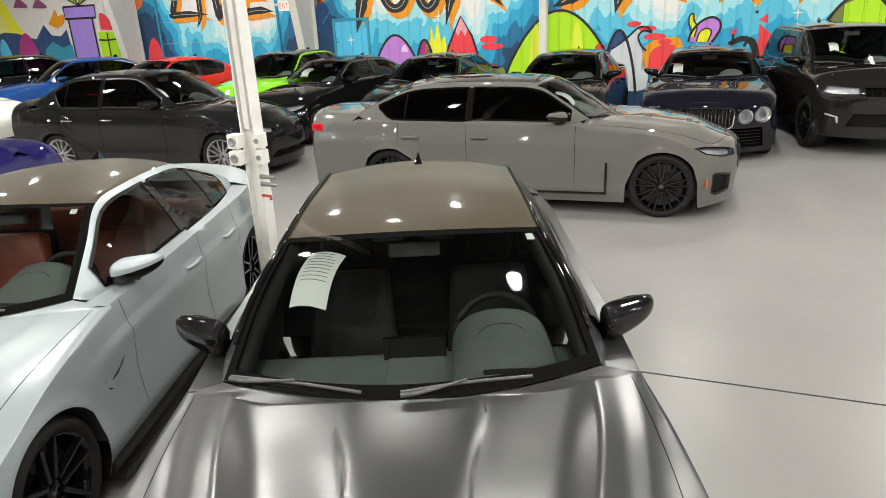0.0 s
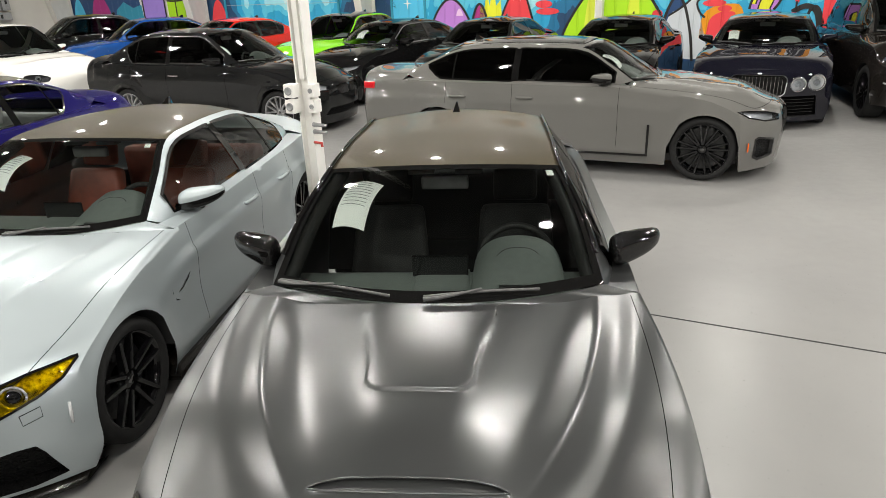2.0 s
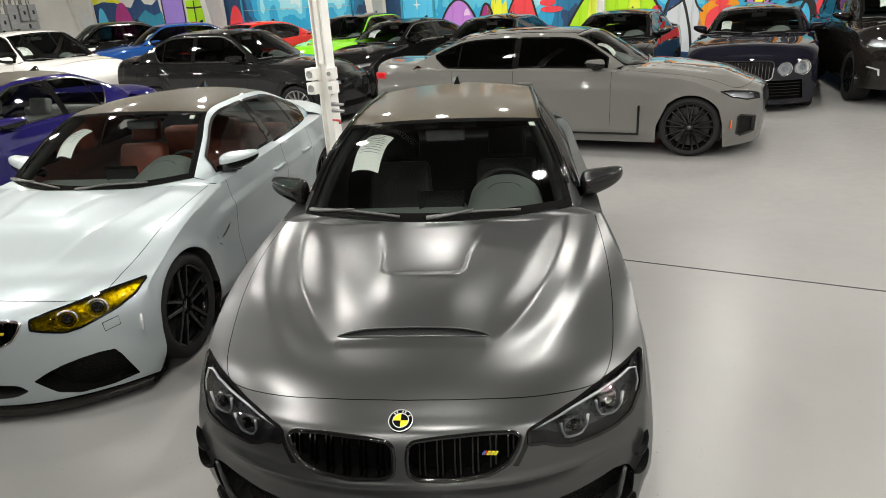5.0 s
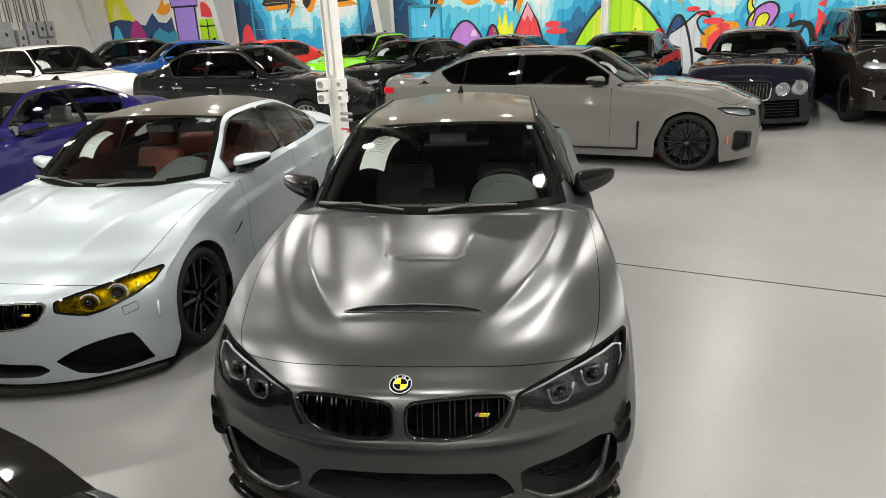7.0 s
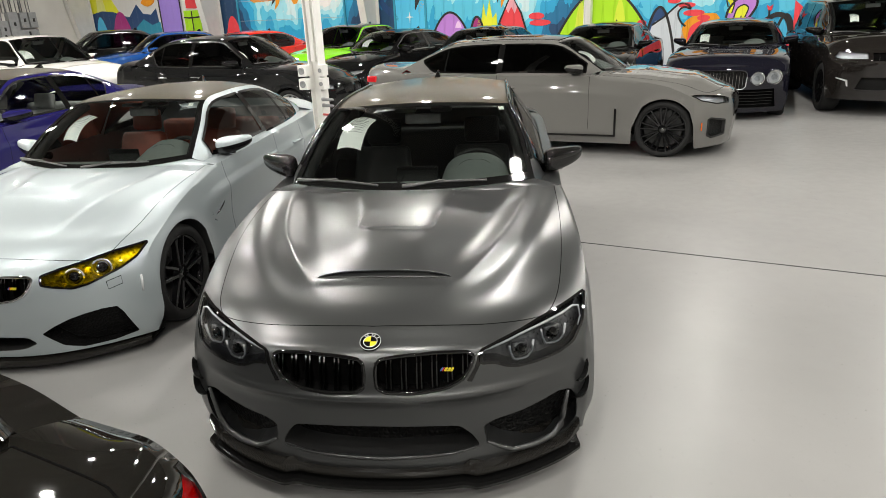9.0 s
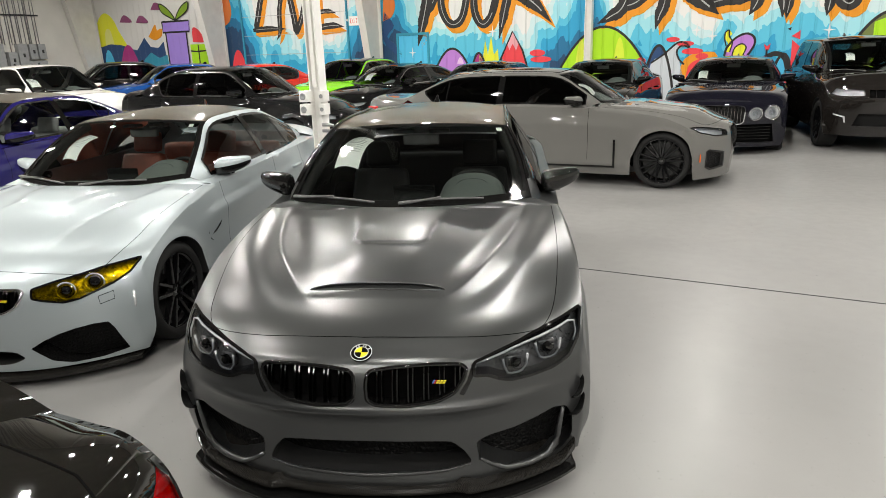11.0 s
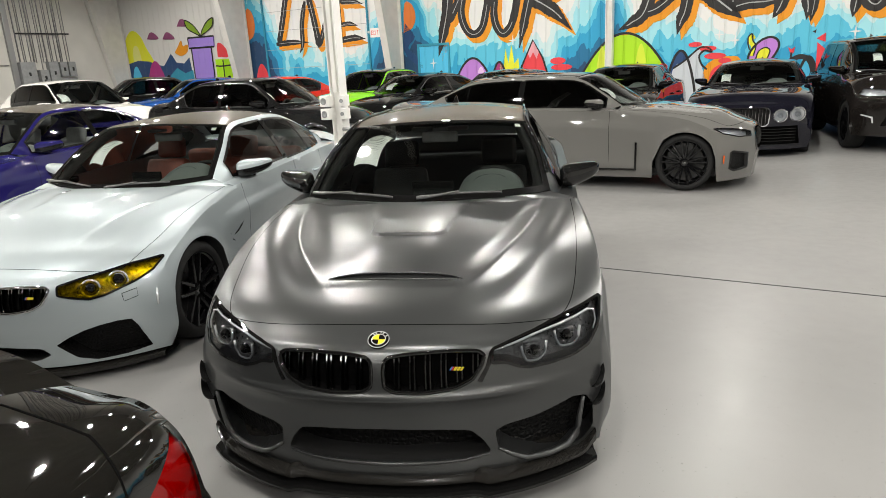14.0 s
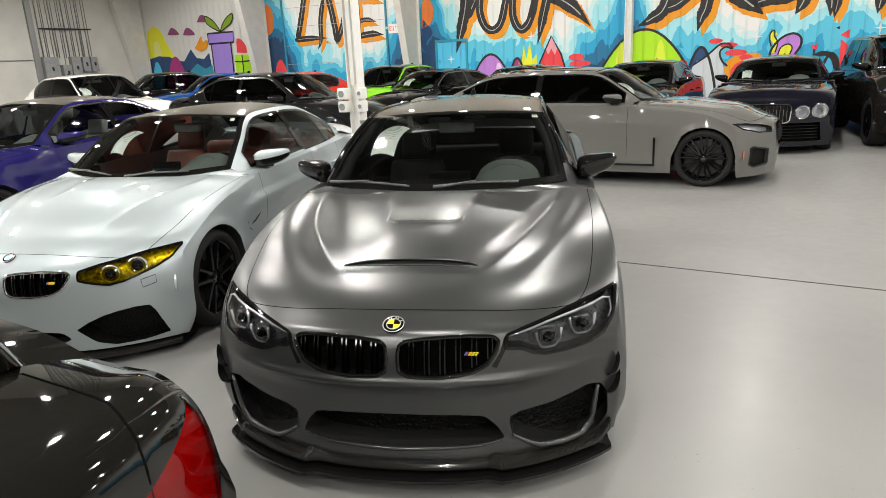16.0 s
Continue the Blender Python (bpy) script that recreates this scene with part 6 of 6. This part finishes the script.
letter("L", [([(-13.88, 4.33), (-14.22, 3.25), (-14.47, 2.55)], 0.084, 0), ([(-14.58, 2.58), (-13.94, 2.60), (-13.17, 2.57)], 0.068, 1)])
letter("I", [([(-13.21, 3.83), (-13.41, 3.14), (-13.46, 2.52), (-13.63, 2.22)], 0.068, 1)])
letter("V", [([(-13.06, 4.01), (-12.88, 3.11), (-12.78, 2.38)], 0.089, 0), ([(-12.19, 3.88), (-12.49, 3.02), (-12.80, 2.40)], 0.073, 0)])
letter("E", [([(-11.92, 3.98), (-11.90, 3.12), (-11.93, 2.48)], 0.068, 0), ([(-11.85, 3.71), (-11.39, 3.68), (-10.96, 3.57)], 0.063, 1), ([(-11.85, 3.01), (-11.53, 3.03), (-11.21, 2.95)], 0.052, 1), ([(-11.91, 2.55), (-11.40, 2.60), (-10.95, 2.55)], 0.073, 1)])
letter("Y", [([(-7.98, 4.01), (-8.06, 3.18), (-8.25, 2.44), (-8.41, 1.89)], 0.131, 1), ([(-7.31, 4.12), (-7.70, 3.38), (-8.02, 2.83)], 0.089, 0)])
letter("O", [([(-7.16, 3.78), (-7.48, 3.59), (-7.62, 3.09), (-7.49, 2.63), (-7.25, 2.45), (-6.98, 2.60), (-6.82, 3.10), (-6.78, 3.53), (-7.03, 3.78)], 0.084, 0)])
letter("U", [([(-6.49, 3.78), (-6.60, 2.97), (-6.47, 2.52), (-6.26, 2.44), (-6.03, 2.77), (-5.82, 3.67)], 0.084, 0)])
letter("R", [([(-5.43, 3.75), (-5.66, 2.86), (-5.75, 2.48), (-5.86, 2.00)], 0.100, 1), ([(-5.54, 3.31), (-5.13, 3.08), (-4.78, 2.83), (-4.36, 2.38)], 0.141, 1), ([(-5.43, 3.69), (-4.90, 3.60), (-4.84, 3.39), (-5.49, 3.27)], 0.094, 0)])
letter("D", [([(-2.22, 3.62), (-2.49, 2.72), (-2.81, 2.46), (-3.14, 2.30)], 0.121, 1), ([(-2.53, 2.67), (-2.18, 2.77), (-1.82, 3.08), (-1.77, 3.44)], 0.100, 0)])
letter("R", [([(-1.39, 3.50), (-1.51, 2.70), (-1.61, 2.42), (-1.69, 2.10)], 0.110, 1), ([(-1.38, 3.31), (-0.98, 3.00), (-0.58, 2.67), (-0.24, 2.39)], 0.162, 1)])
letter("E", [([(-0.42, 3.46), (-0.45, 2.96), (-0.45, 2.64)], 0.105, 0), ([(-0.51, 2.63), (-0.13, 2.72), (0.31, 2.73), (0.77, 2.84)], 0.110, 1)])
letter("A", [([(0.76, 3.36), (0.58, 2.66), (0.42, 2.34)], 0.105, 1), ([(0.89, 3.35), (1.11, 2.67), (1.12, 2.26)], 0.094, 1)])
letter("M", [([(1.30, 3.31), (1.24, 2.57), (1.20, 2.21)], 0.068, 1), ([(2.10, 3.24), (2.05, 2.56), (2.01, 2.25)], 0.084, 1), ([(2.08, 3.03), (2.29, 2.57), (2.49, 2.53), (2.59, 2.99)], 0.110, 0)])
# hills and shapes along the foot, from the words' start to the corner
arc = lambda u0, u1, z0, z1, n=14: [(u0 + (u1 - u0) * i / n, z0 + (z1 - z0) * math.sin(math.pi * i / n) ** .75) for i in range(n + 1)]
for name, u0, u1, z0, z1, mat, ink in (("green_hill", -4.45, -1.50, .3, 2.22, LIME, True), ("blue_hill", -2.0, -1.15, .3, 1.72, NAVYM, True), ("purple_hill", -7.95, -6.65, .9, 1.80, PURPLE, True),
                                       ("magenta_bush", -6.75, -6.2, .9, 1.66, MAGENTA, True), ("magenta_bush", -8.6, -8.1, .8, 1.62, MAGENTA, False), ("olive_hill", 2.15, 4.4, .3, 2.30, OLIVE, True),
                                       ("lilac_arch", .92, 1.55, .3, 1.45, SKYB, True), ("red_bush", -15.7, -15.0, 1.2, 1.98, REDM, False)):
    a = arc(u0, u1, z0, z1)
    shape(name, a, mat, 2 if name != "green_hill" else 3)
    if ink:
        stroke("outline", a, .06, INK, 4)
shape("lime_gleam", arc(-3.75, -3.35, .6, 1.95), tone("bright_lime", 190, 225, 60), 4)
shape("lime_gleam", arc(-2.75, -2.35, .8, 1.95), tone("bright_lime", 185, 220, 50), 4)
shape("bright_hill", [(3.0, .5), (2.95, 2.08), (3.3, 2.22), (3.7, 2.2), (3.75, .5)], LIME, 3)
shape("purple_gleam", arc(-7.15, -6.95, 1.38, 1.56), tone("pale_purple", 205, 170, 215), 4)
shape("red_peak", [(-6.0, 1.0), (-5.78, 1.55), (-5.46, 2.20), (-5.18, 1.72), (-4.95, 1.0)], REDM, 3)
shape("pink_cap", [(-5.62, 1.86), (-5.46, 2.20), (-5.28, 1.90), (-5.36, 1.70), (-5.46, 1.88), (-5.55, 1.72)], tone("pink", 235, 140, 150), 4)
stroke("outline", [(-6.0, 1.0), (-5.78, 1.55), (-5.46, 2.20), (-5.18, 1.72), (-4.95, 1.0)], .05, INK, 5, False)
shape("yellow_drip", [(-6.5, 1.2), (-6.45, 1.6), (-6.35, 1.5), (-6.28, 2.0), (-6.2, 1.6), (-6.1, 2.1), (-6.02, 1.6), (-5.9, 1.75), (-5.85, 1.2)], YELLOW, 2)
for u, z, w, h in ((-1.25, 1.85, .16, .06), (-.95, 1.74, .2, .065), (-.78, 1.56, .25, .075), (-.55, 1.44, .15, .07), (-4.75, 1.62, .22, .09), (-4.65, 1.45, .3, .08), (-2.0, 1.35, .12, .09)):
    shape("red_blot", [(u + w * math.cos(a), z + h * math.sin(a)) for a in (2 * math.pi * k / 14 for k in range(14))], REDM, 4)
stroke("wave", [(-1.75, 1.30), (-1.45, 1.50), (-1.15, 1.76), (-.95, 1.76), (-.86, 1.66), (-1.02, 1.70), (-1.14, 1.58), (-1.08, 1.38), (-.95, 1.25)], .045, INK, 4)
shape("grey_wave", [(-1.9, .4), (-1.75, 1.28), (-1.45, 1.48), (-1.15, 1.74), (-1.0, 1.70), (-1.14, 1.56), (-1.08, 1.36), (-.9, .4)], tone("pale_grey", 175, 180, 185), 3, None, 3)
shape("orange_hoop", [(-1.05, .8), (-1.0, 1.30), (-.75, 1.50), (-.45, 1.54), (-.2, 1.45), (-.1, .8)], ORANGE, 3, None, 3)
shape("red_hoop", [(-.9, .8), (-.85, 1.20), (-.65, 1.36), (-.45, 1.38), (-.3, 1.3), (-.25, .8)], REDM, 4, None, 3)
body = [(-.05, 1.42), (.0, 1.62), (.18, 1.84), (.40, 1.93), (.56, 1.86), (.60, 1.70), (.52, 1.52), (.44, 1.40)]
shape("curled_shape", body, PURPLE, 3, None, 4)
stroke("outline", body, .05, INK, 5)
shape("yellow_loop", [(.12, 1.42), (.18, 1.62), (.32, 1.70), (.42, 1.62), (.36, 1.42)], YELLOW, 4, None, 3)
stroke("outline", [(.12, 1.42), (.18, 1.62), (.32, 1.70), (.42, 1.62), (.36, 1.42)], .03, INK, 5)
stroke("curled_tip", [(.02, 1.52), (.06, 1.72), (-.02, 1.86), (.0, 1.98), (.06, 1.90)], .09, YELLOW, 4)
stroke("outline", [(.07, 1.52), (.11, 1.74), (.04, 1.88), (.02, 2.02), (-.06, 1.96), (-.06, 1.8), (-.02, 1.66)], .03, INK, 5)
shape("red_arrow", [(.86, 1.50), (.80, 1.68), (.87, 1.63), (.94, 1.69), (.92, 1.56)], REDM, 4)
stroke("arrow_stem", [(.87, 1.56), (.87, 1.30)], .04, INK, 5, False)
shape("red_shard", [(1.38, 1.76), (1.86, 1.32), (1.72, 1.14), (1.62, .7), (1.54, .3), (1.42, .3), (1.40, 1.0)], REDM, 4)
shape("red_triangle", [(1.36, 1.84), (1.53, 1.96), (1.54, 1.76)], REDM, 4)
shape("dark_chip", [(1.26, 2.0), (1.34, 2.04), (1.33, 1.96)], INK, 4)
stroke("dark_tail", [(.80, 1.34), (1.05, 1.46), (1.26, 1.36), (1.36, 1.0), (1.30, .6), (1.40, .36)], .11, INK, 5)
for u, z in ((-.71, 2.05), (-.35, 1.9), (2.1, 1.95), (-8.6, 1.72), (-6.05, 2.22)):
    shape("star", [(u + .13, z), (u + .02, z + .02), (u, z + .16), (u - .02, z + .02), (u - .13, z), (u - .02, z - .02), (u, z - .16), (u + .02, z - .02)], WHITEM, 4)
for u, z, w, h in ((-9.35, 3.05, .22, .42), (-15.65, 3.25, .2, .5)):
    shape("orange_splash", [(u - w, z - h), (u - w * .6, z + h), (u + w * .6, z + h * .8), (u + w, z), (u + w * .4, z - h * .7)], tone("burnt_orange", 225, 110, 50), 3, None, 3)
shape("navy_drip", [(-9.5, 2.9), (-9.2, 2.5), (-9.45, 2.2), (-9.1, 1.9), (-8.95, 1.6), (-9.25, 1.75), (-9.6, 2.15)], NAVYM, 3, None, 3)
# the other picture, beyond the first column
back = [(U0 + .05, .2), (U0 + .05, TOP - .1), (-15.9, TOP - .1), (-15.9, .2)]
shape("pale_ground", back, M_SHEET, 1)
shape("yellow_mound", [(-22.3, 1.9), (-22.25, 2.9), (-21.95, 3.35), (-21.6, 3.45), (-21.25, 3.2), (-21.05, 2.8), (-20.75, 2.35), (-20.6, 1.9)], YELLOW, 2, None, 3)
shape("pale_drip", [(-21.9, 1.9), (-21.8, 2.75), (-21.6, 2.9), (-21.45, 2.7), (-21.4, 1.9)], tone("pale_yellow", 235, 225, 120), 3, None, 3)
shape("dark_hill", [(-22.3, .4), (-22.2, 2.25), (-21.6, 2.35), (-21.0, 2.3), (-20.5, 2.15), (-20.2, 2.1), (-19.75, 2.52), (-19.5, 2.2), (-19.1, 2.15), (-18.8, 2.35), (-18.6, .4)], NAVYM, 4)
shape("sky_dome", arc(-22.25, -21.3, .5, 2.15), SKYB, 5)
shape("magenta_bush", arc(-21.35, -20.0, .8, 2.3), MAGENTA, 6)
shape("teal_hill", [(-20.2, .5), (-19.9, 1.75), (-19.5, 2.0), (-19.1, 1.8), (-18.7, 1.9), (-18.6, .5)], TEAL, 6)
shape("lilac_column", [(-18.6, .4), (-18.6, 2.66), (-17.6, 2.66), (-17.7, .4)], LILAC, 7)
shape("lilac_cap", [(-18.72, 2.66), (-18.7, 3.02), (-17.42, 3.02), (-17.45, 2.66)], LILAC, 8)
for pts in ([(-18.72, 2.66), (-17.45, 2.66)], [(-18.6, .4), (-18.6, 2.66)], [(-17.62, .4), (-17.6, 2.66)], [(-18.72, 3.02), (-17.42, 3.02), (-17.45, 2.66), (-18.72, 2.66), (-18.72, 3.02)]):
    stroke("outline", pts, .06, INK, 9, False)
for s in (1, -1):
    u = -18.05
    leaf = [(u, 3.05), (u + s * .25, 3.15), (u + s * .62, 3.35), (u + s * .70, 3.62), (u + s * .38, 3.5), (u + s * .12, 3.25)]
    shape("leaf", leaf, tone("leaf", 110, 140, 30), 8, None, 3)
    stroke("outline", leaf, .04, INK, 9, True, True)
shape("orange_flame", [(-19.5, 2.55), (-19.2, 2.42), (-18.85, 2.55), (-18.8, 2.8), (-19.05, 2.75), (-19.1, 2.95), (-19.3, 2.75)], ORANGE, 8, None, 3)
for u, z in ((-19.75, 3.05), (-18.9, 3.45), (-20.6, 3.1)):
    shape("plum_cloud", [(u - .3, z), (u - .1, z + .22), (u + .1, z + .2), (u + .32, z - .02)], tone("plum", 120, 60, 95), 7, None, 3)
shape("red_block", [(-17.35, 2.3), (-17.3, 2.75), (-17.05, 2.7), (-16.8, 2.3)], REDM, 6, None, 3)
shape("lime_block", [(-17.5, .6), (-17.5, 2.22), (-16.75, 2.22), (-16.75, .6)], LIME, 5)
stroke("outline", [(-17.5, 2.0), (-17.2, 1.98), (-16.75, 2.0)], .05, INK, 7)
stroke("outline", [(-17.15, .6), (-17.12, 2.2)], .05, INK, 7)


# ---------------------------------------------------------------- steel, doors and services
def frame_column(u, mat, label, width=.22):
    """A tapered portal column before the painted wall, deeper towards the eaves."""
    e = thing("steel_column", hall(u, V1 - .06), label, "column", "portal columns")
    d = lambda z: .36 + .20 * z
    for name, pts in (("web", [(-.006, .006)]),):
        bm = bmesh.new()
        v = [bm.verts.new((x, -y, z)) for x in (-.006, .006) for z, y in ((0, 0), (0, d(0)), (TOP, d(TOP)), (TOP, 0))]
        bm.faces.new(v[:4])
        bm.faces.new(v[4:][::-1])
        part(name, bm, mat, e)
    for y0, y1 in ((0, 0), (d(0), d(TOP))):
        bm = bmesh.new()
        v = [bm.verts.new(c) for c in ((-width / 2, -y0, 0), (width / 2, -y0, 0), (width / 2, -y1, TOP), (-width / 2, -y1, TOP))]
        f = bm.faces.new(v)
        r = bmesh.ops.extrude_face_region(bm, geom=[f])
        bmesh.ops.translate(bm, vec=(0, -.014, 0), verts=[g for g in r["geom"] if isinstance(g, bmesh.types.BMVert)])
        bmesh.ops.recalc_face_normals(bm, faces=bm.faces)
        part("flange", bm, mat, e)
    return e


frame_column(-15.85, M_COLUMN, "grey tapered steel column at the mural's end")
col = frame_column(-9.70, M_COLUMN, "grey tapered steel column with an exit sign")
frame_column(-22.2, M_COLUMN, "grey tapered steel column in the corner")
e = thing("steel_column", hall(-3.33, V1 - .10), "pale straight steel column before the mural", "column", "portal columns")
for x in (-.08, .08):
    part("flange", boxed(x - .006, -.14, 0, x + .006, .08, TOP), M_POST, e)
part("web", boxed(-.074, -.02, 0, .074, -.01, TOP), M_POST, e)

sign = thing("exit_sign", hall(-10.02, V1 - .85, 2.66), "small white exit sign with red letters", "sign")
part("case", boxed(-.17, -.03, -.13, .17, .03, .13, .01), M_POST, sign)
M_EXIT = material("exit_red", (.75, .10, .07), .4)
for k, ch in enumerate("EXIT"):
    co, faces = letter_mesh(ch)
    w = .05 if ch != "I" else .016
    mesh_object("letter", [(-.125 + .066 * k + a * w, -.034, -.065 + b * .13) for a, b in co], faces, M_EXIT, sign, "", False)
for s in (1, -1):
    b = lathe([(0, .0), (.03, .03), (.05, .04)], 12, "y")
    bmesh.ops.translate(b, vec=(s * .22, -.08, .03), verts=b.verts)
    part("emergency_lamp", b, M_POST, sign, "small lamp head", True)

door = thing("door_1", hall(-8.58, V1), "steel door painted over with the mural", "door", "", "structure")
part("door_frame", boxed(-.54, -.035, 0, -.48, 0, 2.28), TEAL, door)
part("door_frame", boxed(.48, -.035, 0, .54, 0, 2.28), TEAL, door)
part("door_frame", boxed(-.48, -.035, 2.21, .48, 0, 2.28), TEAL, door)
part("leaf", boxed(-.475, -.012, .01, .475, -.002, 2.2), SKYB, door)
part("door_handle", tube([(.36, -.03, 1.02), (.36, -.06, 1.02), (.26, -.06, 1.02)], .012, 8), M_CONDUIT, door, "", True)
roller = thing("roller_door", hall(-12.93, V1), "sectional door painted over with lettering", "door")
for s in (1, -1):
    part("track", boxed(s * 2.1 - .03, -.05, 0, s * 2.1 + .03, -.012, 4.6, .004), TEAL, roller)
for k in range(1, 7):
    part("section_joint", boxed(-2.06, -.022, .6 * k - .006, 2.06, -.017, .6 * k + .006), GREYM, roller)

# services on the pale wall to the west
for k, (v, w, z0, z1) in enumerate(((12.15, .52, 1.62, 2.42), (12.68, .3, 1.62, 2.15), (13.05, .34, 1.65, 2.42), (13.42, .26, 1.9, 2.40), (13.74, .26, 1.9, 2.40), (13.5, .7, 1.6, 1.84))):
    e = thing("switch_box", hall(U0 + .002, v), "grey steel switch box on the wall", "switch box", "switch boxes")
    part("case", boxed(0, -w / 2, z0, .2, w / 2, z1, .008), M_BOX, e)
    part("cover", boxed(.2, -w / 2 + .03, z0 + .04, .206, w / 2 - .03, z1 - .04, .002), M_BOX, e)
    part("handle", boxed(.206, -.03, (z0 + z1) / 2 - .06, .235, .03, (z0 + z1) / 2 + .06, .006), M_TRIM, e)
for k in range(16):
    v = 12.0 + .118 * k + .03 * math.sin(k * 2.3)
    part_z = 2.38 if k % 3 else 2.10
    c = tagged(part("conduit", tube([(0, 0, part_z), (0, 0, TOP - .02)], .014 if k % 4 else .024, 6), M_CONDUIT, None, "", True), "thin zinc conduit up the wall", "conduit", "conduits")
    c.matrix_world = hall(U0 + .04, v)
c = tagged(part("conduit_rail", boxed(0, -.95, 3.33, .03, .95, 3.38, .004), M_TRIM, None), "dark rail that holds the conduits", "rail")
c.matrix_world = hall(U0 + .05, 12.95)
for v0, v1 in ((8.6, 9.9), (10.3, 11.6)):
    c = tagged(part("conduit", tube([(0, v0, 2.33), (0, v1, 2.33)], .016, 6), M_CONDUIT, None, "", True), "short level conduit on the wall", "conduit", "conduits")
    c.matrix_world = hall(U0 + .03, 0)
c = tagged(part("wall_stud", boxed(0, -.09, 0, .10, .09, TOP), M_CONDUIT, None), "grey steel stud on the wall", "stud")
c.matrix_world = hall(U0 + .002, 11.75)

# the steel post between the two sister cars, with its switch boxes
post = thing("steel_post", pose(-1.39, 4.55, 0, 0, 0, HALL), "white steel post with socket boxes", "post")
for x in (-.058, .058):
    part("flange", boxed(x - .006, -.06, 0, x + .006, .06, TOP), M_POST, post)
part("web", boxed(-.052, -.005, 0, .052, .005, TOP), M_POST, post)
part("cable_duct", boxed(-.03, -.05, 1.5, .02, -.008, TOP, .004), M_POST, post)
part("base_plate", boxed(-.17, -.17, 0, .17, .17, .02, .003), M_POST, post)
for x, y, w in ((-.085, -.10, .05), (.095, -.04, .030)):
    for z in (1.415, 1.285):
        b = part("socket_box", boxed(x - w, y - .05, z - .055, x + w, y + .05, z + .055, .008), M_POST, post, "pale cast socket box")
        d = lathe([(0, .68 * w), (-.008, .68 * w), (-.010, .52 * w), (-.004, .48 * w), (-.004, 0)], 20, "y")
        bmesh.ops.translate(d, vec=(x, y - .05, z), verts=d.verts)
        part("socket", d, M_BOX, b, "round grey socket", True)
for z in (1.13, 1.07):
    part("pipe_fitting", tube([(.07, -.06, z), (.21, -.08, z)], [.02, .014], 8), M_CONDUIT, post, "", True)
part("valve_handle", tube([(.07, -.07, .98), (.16, -.09, .98), (.16, -.09, .95)], .012, 6), material("valve_red", (.5, .05, .04), .4), post, "small red valve handle", True)
